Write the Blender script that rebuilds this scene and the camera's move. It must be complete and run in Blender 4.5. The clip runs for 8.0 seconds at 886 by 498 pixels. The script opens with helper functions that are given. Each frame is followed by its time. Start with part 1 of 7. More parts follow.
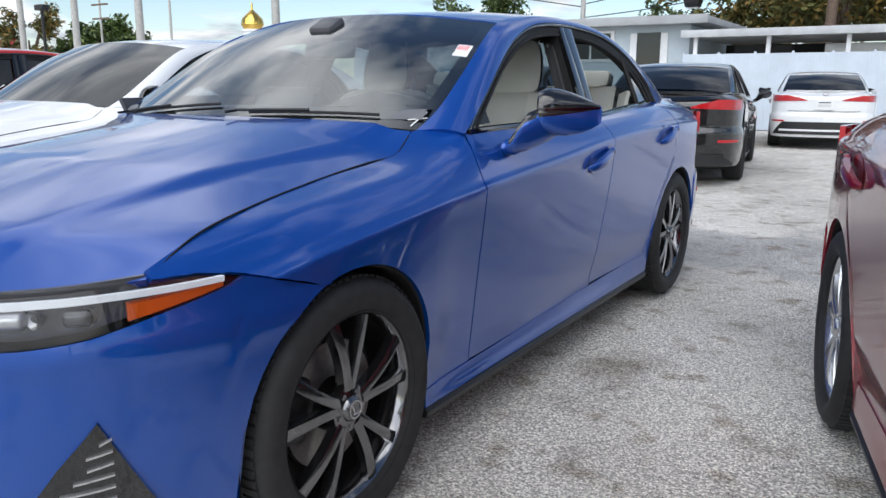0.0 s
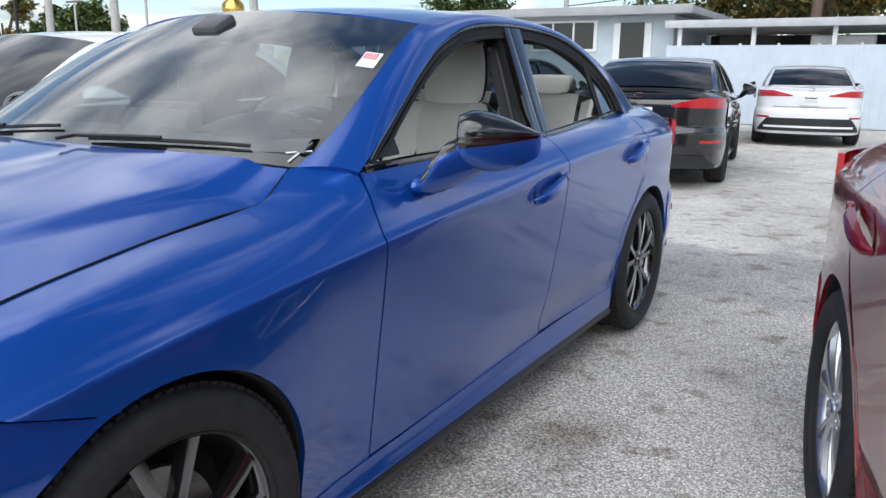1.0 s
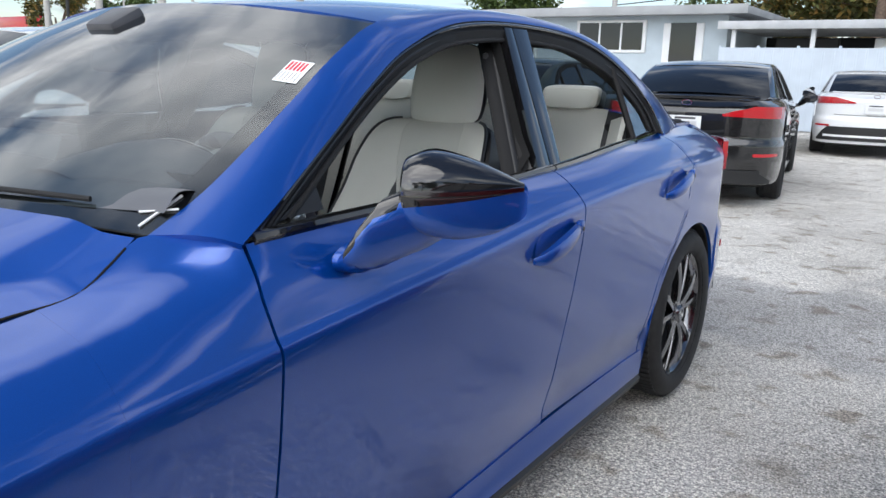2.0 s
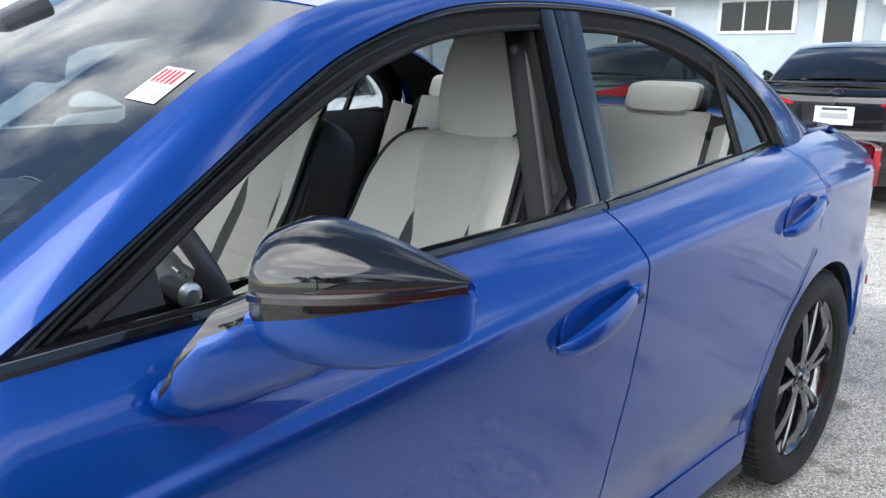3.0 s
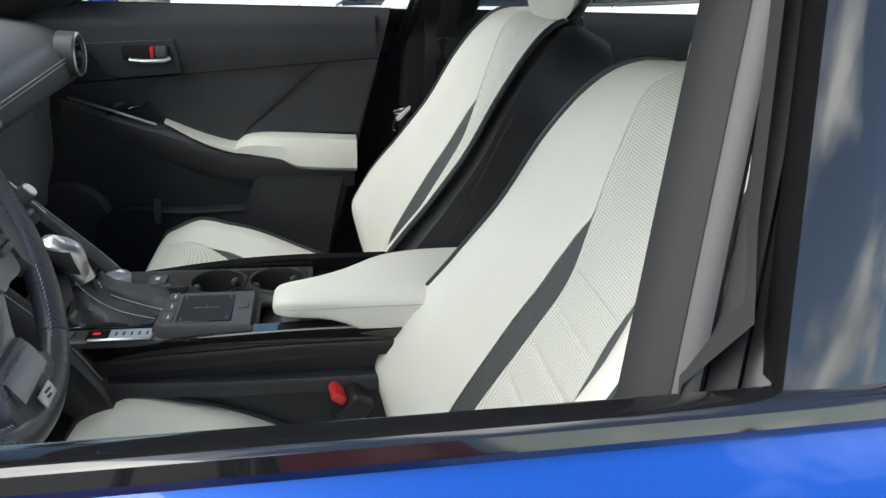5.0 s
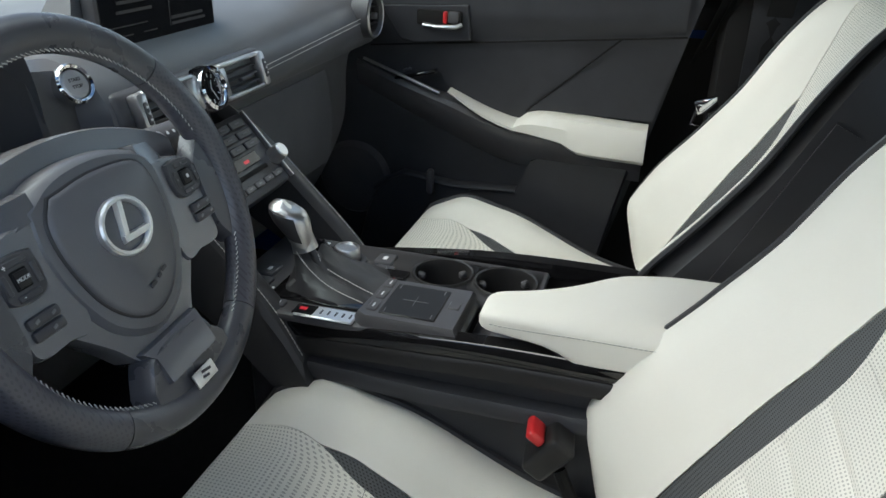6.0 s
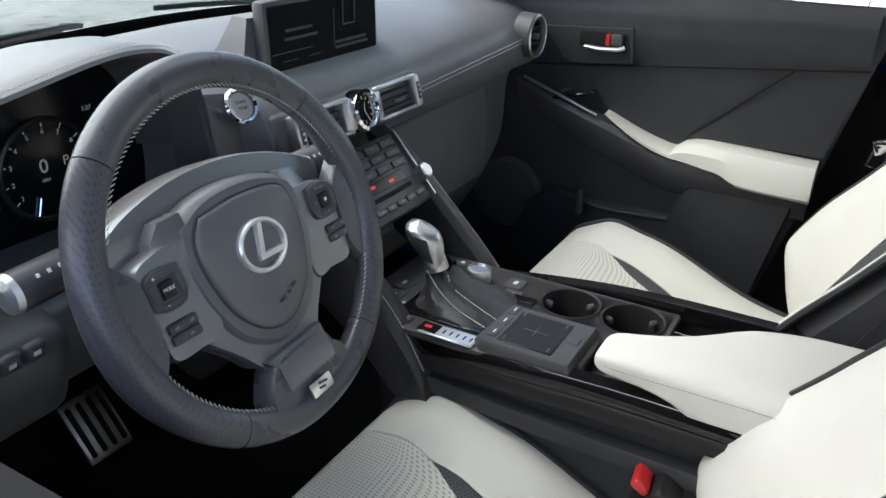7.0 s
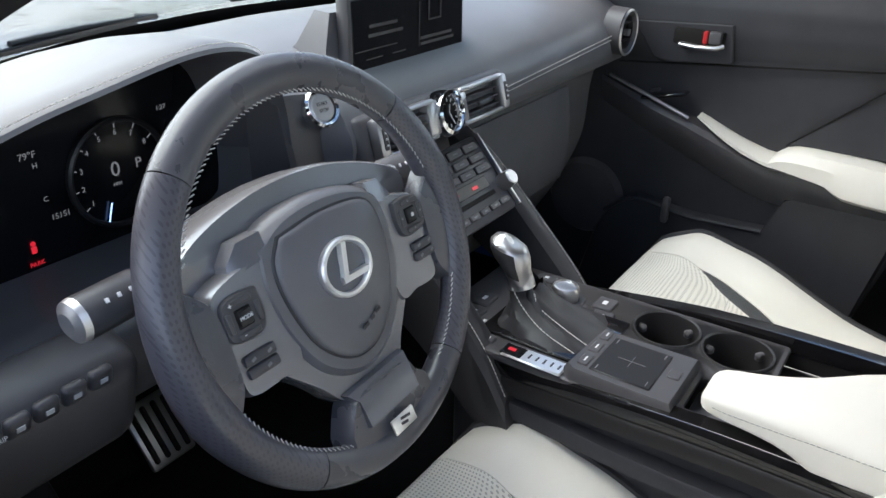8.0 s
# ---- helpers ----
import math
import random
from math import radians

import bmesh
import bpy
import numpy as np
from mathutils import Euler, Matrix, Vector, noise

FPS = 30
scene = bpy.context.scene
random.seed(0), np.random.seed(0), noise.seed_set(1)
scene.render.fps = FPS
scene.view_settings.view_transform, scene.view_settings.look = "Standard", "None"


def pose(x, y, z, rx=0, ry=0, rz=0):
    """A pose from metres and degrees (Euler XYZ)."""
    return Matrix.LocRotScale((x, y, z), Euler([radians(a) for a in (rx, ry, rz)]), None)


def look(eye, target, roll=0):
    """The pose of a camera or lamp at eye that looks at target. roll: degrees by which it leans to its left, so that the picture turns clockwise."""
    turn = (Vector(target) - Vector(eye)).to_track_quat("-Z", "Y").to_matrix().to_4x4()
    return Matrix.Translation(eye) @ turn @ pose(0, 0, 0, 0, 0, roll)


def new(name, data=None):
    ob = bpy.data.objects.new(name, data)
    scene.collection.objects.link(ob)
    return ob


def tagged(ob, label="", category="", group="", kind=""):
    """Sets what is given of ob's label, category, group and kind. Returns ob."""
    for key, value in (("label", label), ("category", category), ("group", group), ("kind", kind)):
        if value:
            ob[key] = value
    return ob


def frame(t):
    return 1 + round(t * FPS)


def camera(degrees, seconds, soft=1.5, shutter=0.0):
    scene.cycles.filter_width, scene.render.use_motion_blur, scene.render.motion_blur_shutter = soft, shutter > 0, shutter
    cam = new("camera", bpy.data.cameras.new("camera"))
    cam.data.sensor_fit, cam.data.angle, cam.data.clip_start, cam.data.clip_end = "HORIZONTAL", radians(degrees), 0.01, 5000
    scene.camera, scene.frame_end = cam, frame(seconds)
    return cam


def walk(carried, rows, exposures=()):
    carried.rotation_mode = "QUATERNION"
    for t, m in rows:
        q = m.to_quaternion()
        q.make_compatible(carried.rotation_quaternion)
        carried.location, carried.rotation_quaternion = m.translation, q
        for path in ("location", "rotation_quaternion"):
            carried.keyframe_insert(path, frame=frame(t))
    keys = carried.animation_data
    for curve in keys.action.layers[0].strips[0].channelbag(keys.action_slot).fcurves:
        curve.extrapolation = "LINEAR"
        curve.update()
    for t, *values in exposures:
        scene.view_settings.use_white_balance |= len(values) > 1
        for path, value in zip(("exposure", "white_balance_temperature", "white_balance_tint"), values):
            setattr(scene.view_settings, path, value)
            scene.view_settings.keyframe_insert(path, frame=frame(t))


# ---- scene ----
cam = camera(60.0, 8.0)
PATH = [
    (0, (2.026, -1.406, 1.128), (0.992, 0.254, 0.711), 0.3),
    (0.5, (1.993, -1.096, 1.183), (0.988, 0.578, 0.749), 0.6),
    (0.7, (1.963, -0.969, 1.196), (0.964, 0.707, 0.755), 0.6),
    (1, (1.921, -0.805, 1.215), (0.923, 0.869, 0.766), 0.8),
    (1.5, (1.833, -0.483, 1.247), (0.812, 1.175, 0.786), 1.2),
    (1.7, (1.803, -0.349, 1.253), (0.76, 1.294, 0.793), 1.2),
    (2.8, (1.608, 0.337, 1.274), (0.323, 1.793, 0.796), 1.3),
    (3, (1.609, 0.464, 1.287), (0.261, 1.856, 0.793), 0.5),
    (3.2, (1.579, 0.581, 1.289), (0.171, 1.908, 0.784), 1.3),
    (3.5, (1.501, 0.758, 1.279), (0.005, 1.976, 0.751), 1.3),
    (4, (1.341, 1.038, 1.264), (-0.307, 2.011, 0.684), 1.6),
    (4.2, (1.298, 1.112, 1.26), (-0.398, 1.977, 0.648), 1.6),
    (5.3, (1.065, 1.47, 1.218), (-0.767, 1.537, 0.418), 2.1),
    (5.5, (1.012, 1.493, 1.208), (-0.809, 1.39, 0.388), 1.9),
    (6, (0.948, 1.507, 1.216), (-0.799, 1.021, 0.373), 1.7),
    (6.5, (0.943, 1.537, 1.238), (-0.706, 0.787, 0.39), 1.4),
    (7, (0.93, 1.557, 1.264), (-0.646, 0.674, 0.407), 1.1),
    (7.5, (0.887, 1.512, 1.266), (-0.643, 0.567, 0.39), 1.0),
    (8, (0.877, 1.475, 1.261), (-0.614, 0.479, 0.374), 1.1),
]
walk(cam, [(t, look(eye, target, roll)) for t, eye, target, roll in PATH],
     exposures=[(0.0, 0.1, 6400, 10), (1.7, 0.2, 6400, 10), (2.8, 0.4, 6450, 9), (3.5, 0.85, 6500, 7), (4.2, 1.2, 6650, 6), (5.3, 1.6, 6800, 7), (6.0, 1.6, 6800, 7), (7.0, 1.88, 6850, 11), (8.0, 2.12, 6800, 13)])

# ---------------- world and sun ----------------
world = bpy.data.worlds.new("sky")
scene.world = world
world.use_nodes = True
wn, wl = world.node_tree.nodes, world.node_tree.links
wn.clear()
SUN_ELEV, SUN_AZ = 42.0, 172.0     # degrees; azimuth clockwise from +y
sky = wn.new("ShaderNodeTexSky")
sky.sky_type = "NISHITA"
sky.sun_disc = False
sky.sun_elevation, sky.sun_rotation = radians(SUN_ELEV), radians(SUN_AZ)
sky.air_density, sky.dust_density, sky.ozone_density = 1.0, 0.3, 2.0
coord = wn.new("ShaderNodeTexCoord")
way = wn.new("ShaderNodeSeparateXYZ")
wl.new(coord.outputs["Generated"], way.inputs["Vector"])


def world_math(op, a, b=None):
    q = wn.new("ShaderNodeMath")
    q.operation = op
    for k, v in enumerate((a, b)):
        if isinstance(v, (int, float)):
            q.inputs[k].default_value = v
        elif v is not None:
            wl.new(v, q.inputs[k])
    return q.outputs[0]


# clouds lie on a flat layer overhead, so that they crowd towards the horizon
height = world_math("MAXIMUM", way.outputs["Z"], 0.0)
reach = world_math("ADD", height, 0.16)
layer = wn.new("ShaderNodeCombineXYZ")
wl.new(world_math("DIVIDE", way.outputs["X"], reach), layer.inputs["X"])
wl.new(world_math("DIVIDE", way.outputs["Y"], reach), layer.inputs["Y"])
puffs = wn.new("ShaderNodeTexNoise")
puffs.inputs["Scale"].default_value, puffs.inputs["Detail"].default_value = 1.15, 10.0
puffs.inputs["Roughness"].default_value, puffs.inputs["Distortion"].default_value = 0.56, 0.45
cover = wn.new("ShaderNodeValToRGB")
cover.color_ramp.elements[0].position, cover.color_ramp.elements[1].position = 0.47, 0.60
cloud = wn.new("ShaderNodeTexNoise")
cloud.inputs["Scale"].default_value, cloud.inputs["Detail"].default_value = 2.3, 8.0
cloud_tone = wn.new("ShaderNodeValToRGB")
cloud_tone.color_ramp.elements[0].position, cloud_tone.color_ramp.elements[1].position = 0.36, 0.64
cloud_tone.color_ramp.elements[0].color = (4.4, 4.9, 5.6, 1)
cloud_tone.color_ramp.elements[1].color = (11.5, 11.7, 11.9, 1)
overhead = wn.new("ShaderNodeMixRGB")
overhead.blend_type = "MULTIPLY"
overhead.inputs["Fac"].default_value = 1.0
mixer = wn.new("ShaderNodeMixRGB")
back = wn.new("ShaderNodeBackground")
back.inputs["Strength"].default_value = 0.13
wout = wn.new("ShaderNodeOutputWorld")
wl.new(layer.outputs["Vector"], puffs.inputs["Vector"])
wl.new(layer.outputs["Vector"], cloud.inputs["Vector"])
wl.new(puffs.outputs["Fac"], cover.inputs["Fac"])
wl.new(cloud.outputs["Fac"], cloud_tone.inputs["Fac"])
wl.new(cloud_tone.outputs["Color"], overhead.inputs["Color1"])
# the layer is brighter overhead and round the hidden sun
facing = wn.new("ShaderNodeVectorMath")
facing.operation = "DOT_PRODUCT"
facing.inputs[1].default_value = (math.sin(radians(SUN_AZ)) * math.cos(radians(SUN_ELEV)), math.cos(radians(SUN_AZ)) * math.cos(radians(SUN_ELEV)), math.sin(radians(SUN_ELEV)))
wl.new(coord.outputs["Generated"], facing.inputs[0])
aureole = world_math("MULTIPLY", world_math("POWER", world_math("MAXIMUM", facing.outputs["Value"], 0.0), 3.0), 0.9)
wl.new(world_math("ADD", world_math("ADD", world_math("MULTIPLY", height, 0.35), 0.72), aureole), overhead.inputs["Color2"])
wl.new(cover.outputs["Color"], mixer.inputs["Fac"])
wl.new(sky.outputs["Color"], mixer.inputs["Color1"])
wl.new(overhead.outputs["Color"], mixer.inputs["Color2"])
wl.new(mixer.outputs["Color"], back.inputs["Color"])
wl.new(back.outputs["Background"], wout.inputs["Surface"])

sun = new("sun", bpy.data.lights.new("sun", "SUN"))
sun.data.energy, sun.data.angle, sun.data.color = 2.4, radians(80), (1.0, 0.96, 0.90)
a, e = radians(SUN_AZ), radians(SUN_ELEV)
sun.matrix_world = look((30 * math.sin(a) * math.cos(e), 30 * math.cos(a) * math.cos(e), 30 * math.sin(e)), (0, 0, 0))


# ---------------- materials ----------------
def material(name, color, rough=0.5, metal=0.0, coat=0.0, vary=0.0, vary_scale=8.0, bump=0.0, bump_scale=200.0,
             ior=1.45, coat_rough=0.03, rough_vary=0.0, sheen=0.0, stains=0.0, spec=0.5):
    m = bpy.data.materials.new(name)
    m.use_nodes = True
    n, l = m.node_tree.nodes, m.node_tree.links
    p = n["Principled BSDF"]
    p.inputs["Base Color"].default_value = (*color, 1)
    p.inputs["Roughness"].default_value, p.inputs["Metallic"].default_value = rough, metal
    p.inputs["Coat Weight"].default_value, p.inputs["Coat Roughness"].default_value = coat, coat_rough
    p.inputs["IOR"].default_value = ior
    p.inputs["Sheen Weight"].default_value = sheen
    p.inputs["Specular IOR Level"].default_value = spec
    tc = n.new("ShaderNodeTexCoord")
    if vary or stains:
        t1 = n.new("ShaderNodeTexNoise")
        t1.inputs["Scale"].default_value, t1.inputs["Detail"].default_value = vary_scale, 8.0
        l.new(tc.outputs["Object"], t1.inputs["Vector"])
        r1 = n.new("ShaderNodeValToRGB")
        r1.color_ramp.elements[0].position, r1.color_ramp.elements[1].position = 0.3, 0.7
        k0, k1 = 1 - vary, 1 + vary
        r1.color_ramp.elements[0].color = (*[min(1, c * k0) for c in color], 1)
        r1.color_ramp.elements[1].color = (*[min(1, c * k1) for c in color], 1)
        l.new(t1.outputs["Fac"], r1.inputs["Fac"])
        l.new(r1.outputs["Color"], p.inputs["Base Color"])
    if rough_vary:
        t2 = n.new("ShaderNodeTexNoise")
        t2.inputs["Scale"].default_value, t2.inputs["Detail"].default_value = vary_scale * 1.7, 6.0
        l.new(tc.outputs["Object"], t2.inputs["Vector"])
        mr = n.new("ShaderNodeMapRange")
        mr.inputs["From Min"].default_value, mr.inputs["From Max"].default_value = 0.3, 0.7
        mr.inputs["To Min"].default_value, mr.inputs["To Max"].default_value = max(0, rough - rough_vary), min(1, rough + rough_vary)
        l.new(t2.outputs["Fac"], mr.inputs["Value"])
        l.new(mr.outputs["Result"], p.inputs["Roughness"])
    if bump:
        t3 = n.new("ShaderNodeTexNoise")
        t3.inputs["Scale"].default_value, t3.inputs["Detail"].default_value = bump_scale, 3.0
        l.new(tc.outputs["Object"], t3.inputs["Vector"])
        b = n.new("ShaderNodeBump")
        b.inputs["Strength"].default_value, b.inputs["Distance"].default_value = bump, 0.0005
        l.new(t3.outputs["Fac"], b.inputs["Height"])
        l.new(b.outputs["Normal"], p.inputs["Normal"])
    return m


def paint(name, color, metal=0.35, rough=0.32):
    m = material(name, color, rough, metal, coat=1.0, vary=0.10, vary_scale=900.0, coat_rough=0.02)
    m.node_tree.nodes['Principled BSDF'].inputs['Coat IOR'].default_value = 1.55
    n, l = m.node_tree.nodes, m.node_tree.links
    tc = n.new("ShaderNodeTexCoord")
    t = n.new("ShaderNodeTexNoise")
    t.inputs["Scale"].default_value, t.inputs["Detail"].default_value = 3.0, 5.0
    l.new(tc.outputs["Object"], t.inputs["Vector"])
    mr = n.new("ShaderNodeMapRange")
    mr.inputs["To Min"].default_value, mr.inputs["To Max"].default_value = 0.004, 0.025
    l.new(t.outputs["Fac"], mr.inputs["Value"])
    l.new(mr.outputs["Result"], n["Principled BSDF"].inputs["Coat Roughness"])
    return m


def glass(name, tint, rough=0.0, clear=1.0):
    """Thin glazing: mirror gloss over a tinted see-through pane."""
    m = bpy.data.materials.new(name)
    m.use_nodes = True
    n, l = m.node_tree.nodes, m.node_tree.links
    n.remove(n["Principled BSDF"])
    tr, gl, mx = n.new("ShaderNodeBsdfTransparent"), n.new("ShaderNodeBsdfGlossy"), n.new("ShaderNodeMixShader")
    lw, pw, ad = n.new("ShaderNodeLayerWeight"), n.new("ShaderNodeMath"), n.new("ShaderNodeMath")
    tr.inputs["Color"].default_value = (*tint, 1)
    gl.inputs["Roughness"].default_value = rough
    lw.inputs["Blend"].default_value = 0.5
    pw.operation, ad.operation = "POWER", "MULTIPLY_ADD"
    pw.inputs[1].default_value = 2.6
    ad.inputs[1].default_value, ad.inputs[2].default_value = 0.87, 0.12
    l.new(lw.outputs["Facing"], pw.inputs[0])
    l.new(pw.outputs[0], ad.inputs[0])
    l.new(ad.outputs[0], mx.inputs["Fac"])
    l.new(tr.outputs["BSDF"], mx.inputs[1])
    l.new(gl.outputs["BSDF"], mx.inputs[2])
    l.new(mx.outputs["Shader"], n["Material Output"].inputs["Surface"])
    return m


def glow(name, color, strength):
    m = material(name, (0.02, 0.02, 0.02), 0.3)
    p = m.node_tree.nodes["Principled BSDF"]
    p.inputs["Emission Color"].default_value = (*color, 1)
    p.inputs["Emission Strength"].default_value = strength
    return m


BLUE = paint("blue_paint", (0.0004, 0.066, 0.36), metal=0.45, rough=0.28)
WHITE_P = paint("white_paint", (0.78, 0.79, 0.80), metal=0.0, rough=0.25)
BLACK_P = paint("black_paint", (0.007, 0.007, 0.008), metal=0.0, rough=0.2)
RED_P = paint("red_paint", (0.22, 0.004, 0.014), metal=0.4, rough=0.34)
BRIGHT_RED_P = paint("bright_red_paint", (0.5, 0.02, 0.02), metal=0.1)
GREEN_P = paint("grey_green_paint", (0.055, 0.075, 0.065), metal=0.5)
GLOSS_BLACK = material("gloss_black", (0.008, 0.008, 0.009), 0.06, coat=1.0)
SATIN_BLACK = material("satin_black_trim", (0.016, 0.016, 0.017), 0.42, bump=0.1, bump_scale=600)
RUBBER = material("rubber", (0.018, 0.018, 0.019), 0.75, vary=0.3, vary_scale=30, bump=0.2, bump_scale=300)
SEAL = material("window_seal_rubber", (0.012, 0.012, 0.013), 0.62, bump=0.15, bump_scale=500, ior=1.35)
UNDER = material("underbody", (0.008, 0.008, 0.008), 0.9)
RIM_DARK = material("dark_chrome_rim", (0.17, 0.17, 0.178), 0.12, 0.95, coat=0.6, rough_vary=0.05)
RIM_SILVER = material("silver_rim", (0.55, 0.56, 0.58), 0.25, 0.9)
STEEL = material("brake_steel", (0.3, 0.29, 0.28), 0.4, 0.9, vary=0.2, vary_scale=40)
CHROME = material("chrome", (0.75, 0.76, 0.78), 0.08, 1.0)
DARK_CHROME = material("dark_chrome_strip", (0.20, 0.20, 0.21), 0.14, 1.0)
SATIN_METAL = material("satin_metal", (0.60, 0.60, 0.61), 0.36, 1.0, bump=0.05, bump_scale=900)
SMOKE = glass("windshield_glass", (0.42, 0.50, 0.52))
SIDE_GLASS = glass("side_glass", (0.80, 0.85, 0.83))
PRIVACY = material("dark_tinted_glass", (0.006, 0.007, 0.008), 0.03, coat=0.5)
LENS_CLEAR = glass("lamp_lens", (0.92, 0.94, 0.95))
LENS_RED = material("red_lamp_lens", (0.45, 0.01, 0.015), 0.08, coat=1.0)
LENS_AMBER = material("amber_reflector", (0.60, 0.09, 0.006), 0.2, coat=1.0, bump=0.3, bump_scale=400)
LAMP_DARK = material("lamp_bezel", (0.10, 0.10, 0.105), 0.22, 0.6, coat=0.5)
LED_WHITE = material("white_light_guide", (0.85, 0.87, 0.9), 0.2)
PLATE_W = material("plate_white", (0.72, 0.73, 0.74), 0.4)
PAPER = material("white_paper", (0.85, 0.85, 0.84), 0.7)
INK_RED = material("red_print", (0.65, 0.03, 0.06), 0.6)
INK_DARK = material("dark_print", (0.06, 0.06, 0.07), 0.6)
CHALK = material("white_grease_mark", (0.85, 0.86, 0.85), 0.7)


# ---------------- mesh helpers ----------------
def spl(xs, ys, x):
    """Monotone cubic through the points."""
    xs, ys, x = np.asarray(xs, float), np.asarray(ys, float), np.asarray(x, float)
    h, d = np.diff(xs), np.diff(ys) / np.diff(xs)
    m = np.zeros_like(ys)
    m[0], m[-1] = d[0], d[-1]
    for i in range(1, len(xs) - 1):
        if d[i - 1] * d[i] > 0:
            w1, w2 = 2 * h[i] + h[i - 1], h[i] + 2 * h[i - 1]
            m[i] = (w1 + w2) / (w1 / d[i - 1] + w2 / d[i])
    xc = np.clip(x, xs[0], xs[-1])
    i = np.clip(np.searchsorted(xs, xc) - 1, 0, len(xs) - 2)
    t = (xc - xs[i]) / h[i]
    return ((1 + 2 * t) * (1 - t) ** 2 * ys[i] + t * (1 - t) ** 2 * h[i] * m[i]
            + t * t * (3 - 2 * t) * ys[i + 1] + t * t * (t - 1) * h[i] * m[i + 1])


def curve(points, n):
    """n points along a smooth path through the given points."""
    p = np.asarray(points, float)
    s = np.concatenate([[0], np.cumsum(np.linalg.norm(np.diff(p, axis=0), axis=1))])
    t = np.linspace(0, s[-1], n)
    out = np.zeros((n, p.shape[1]))
    q = np.vstack([2 * p[0] - p[1], p, 2 * p[-1] - p[-2]])
    i = np.clip(np.searchsorted(s, t) - 1, 0, len(p) - 2)
    u = ((t - s[i]) / (s[i + 1] - s[i]))[:, None]
    p0, p1, p2, p3 = q[i], q[i + 1], q[i + 2], q[i + 3]
    out = 0.5 * (2 * p1 + (p2 - p0) * u + (2 * p0 - 5 * p1 + 4 * p2 - p3) * u ** 2 + (3 * p1 - p0 - 3 * p2 + p3) * u ** 3)
    return out


def to_mesh(name, verts, faces, angle=38):
    me = bpy.data.meshes.new(name)
    me.from_pydata([tuple(map(float, v)) for v in verts], [], [tuple(map(int, f)) for f in faces])
    me.validate()
    for poly in me.polygons:
        poly.use_smooth = True
    me.set_sharp_from_angle(angle=radians(angle))
    return me


def sheet(P, rim=0.0, inward=None, wrap_u=False, wrap_v=False, flip=False):
    """Vertices and faces of a grid of points P[u, v]. rim folds its border inward by that depth."""
    P = np.asarray(P, float)
    if rim:
        du, dv = np.gradient(P, axis=0), np.gradient(P, axis=1)
        nrm = np.cross(du, dv)
        nrm /= np.linalg.norm(nrm, axis=2, keepdims=True) + 1e-12
        if inward is not None:
            w = np.asarray(inward, float)
            nrm = np.where((nrm @ w)[..., None] < 0, -nrm, nrm)
        Q = P + nrm * rim
        big = np.zeros((P.shape[0] + 2, P.shape[1] + 2, 3))
        big[1:-1, 1:-1] = P
        big[0, 1:-1], big[-1, 1:-1], big[1:-1, 0], big[1:-1, -1] = Q[0], Q[-1], Q[:, 0], Q[:, -1]
        big[0, 0], big[0, -1], big[-1, 0], big[-1, -1] = Q[0, 0], Q[0, -1], Q[-1, 0], Q[-1, -1]
        P = big
    nu, nv = P.shape[:2]
    idx = np.arange(nu * nv).reshape(nu, nv)
    if wrap_u:
        idx = np.vstack([idx, idx[:1]])
    if wrap_v:
        idx = np.hstack([idx, idx[:, :1]])
    f = np.stack([idx[:-1, :-1], idx[1:, :-1], idx[1:, 1:], idx[:-1, 1:]], -1).reshape(-1, 4)
    if flip:
        f = f[:, ::-1]
    return P.reshape(-1, 3), f


def merge(*pieces):
    vs, fs, k = [], [], 0
    for v, f in pieces:
        vs.extend(np.asarray(v).tolist())
        fs.extend([tuple(int(i) + k for i in q) for q in f])
        k = len(vs)
    return vs, fs


def from_bm(fn):
    bm = bmesh.new()
    fn(bm)
    v = [tuple(x.co) for x in bm.verts]
    bm.verts.index_update()
    f = [tuple(x.index for x in p.verts) for p in bm.faces]
    bm.free()
    return v, f


def rbox(size, at=(0, 0, 0), r=0.01, seg=2, turn=(0, 0, 0), taper=None):
    """A box with rounded edges; taper scales its top in x and y."""
    def fn(bm):
        bmesh.ops.create_cube(bm, size=1.0)
        for v in bm.verts:
            v.co = Vector((v.co.x * size[0], v.co.y * size[1], v.co.z * size[2]))
            if taper and v.co.z > 0:
                v.co.x *= taper[0]
                v.co.y *= taper[1]
        if r > 0:
            bmesh.ops.bevel(bm, geom=bm.edges[:], offset=r, segments=seg, profile=0.5, affect="EDGES", clamp_overlap=True)
        bmesh.ops.transform(bm, matrix=pose(*at, *turn), verts=bm.verts)
    return from_bm(fn)


def lathe(profile, n=48, axis="x", at=(0, 0, 0), closed=False):
    """Profile of (radius, along) pairs turned round an axis."""
    pr = np.asarray(profile, float)
    a = np.linspace(0, 2 * np.pi, n, endpoint=False)
    r, h = pr[:, 0][None, :], pr[:, 1][None, :]
    c, s = np.cos(a)[:, None] * r, np.sin(a)[:, None] * r
    hh = np.broadcast_to(h, c.shape)
    P = {"x": (hh, c, s), "y": (c, hh, s), "z": (c, s, hh)}[axis]
    P = np.stack(P, -1) + np.asarray(at, float)
    return sheet(P, wrap_u=True, wrap_v=closed, flip=axis != "y")


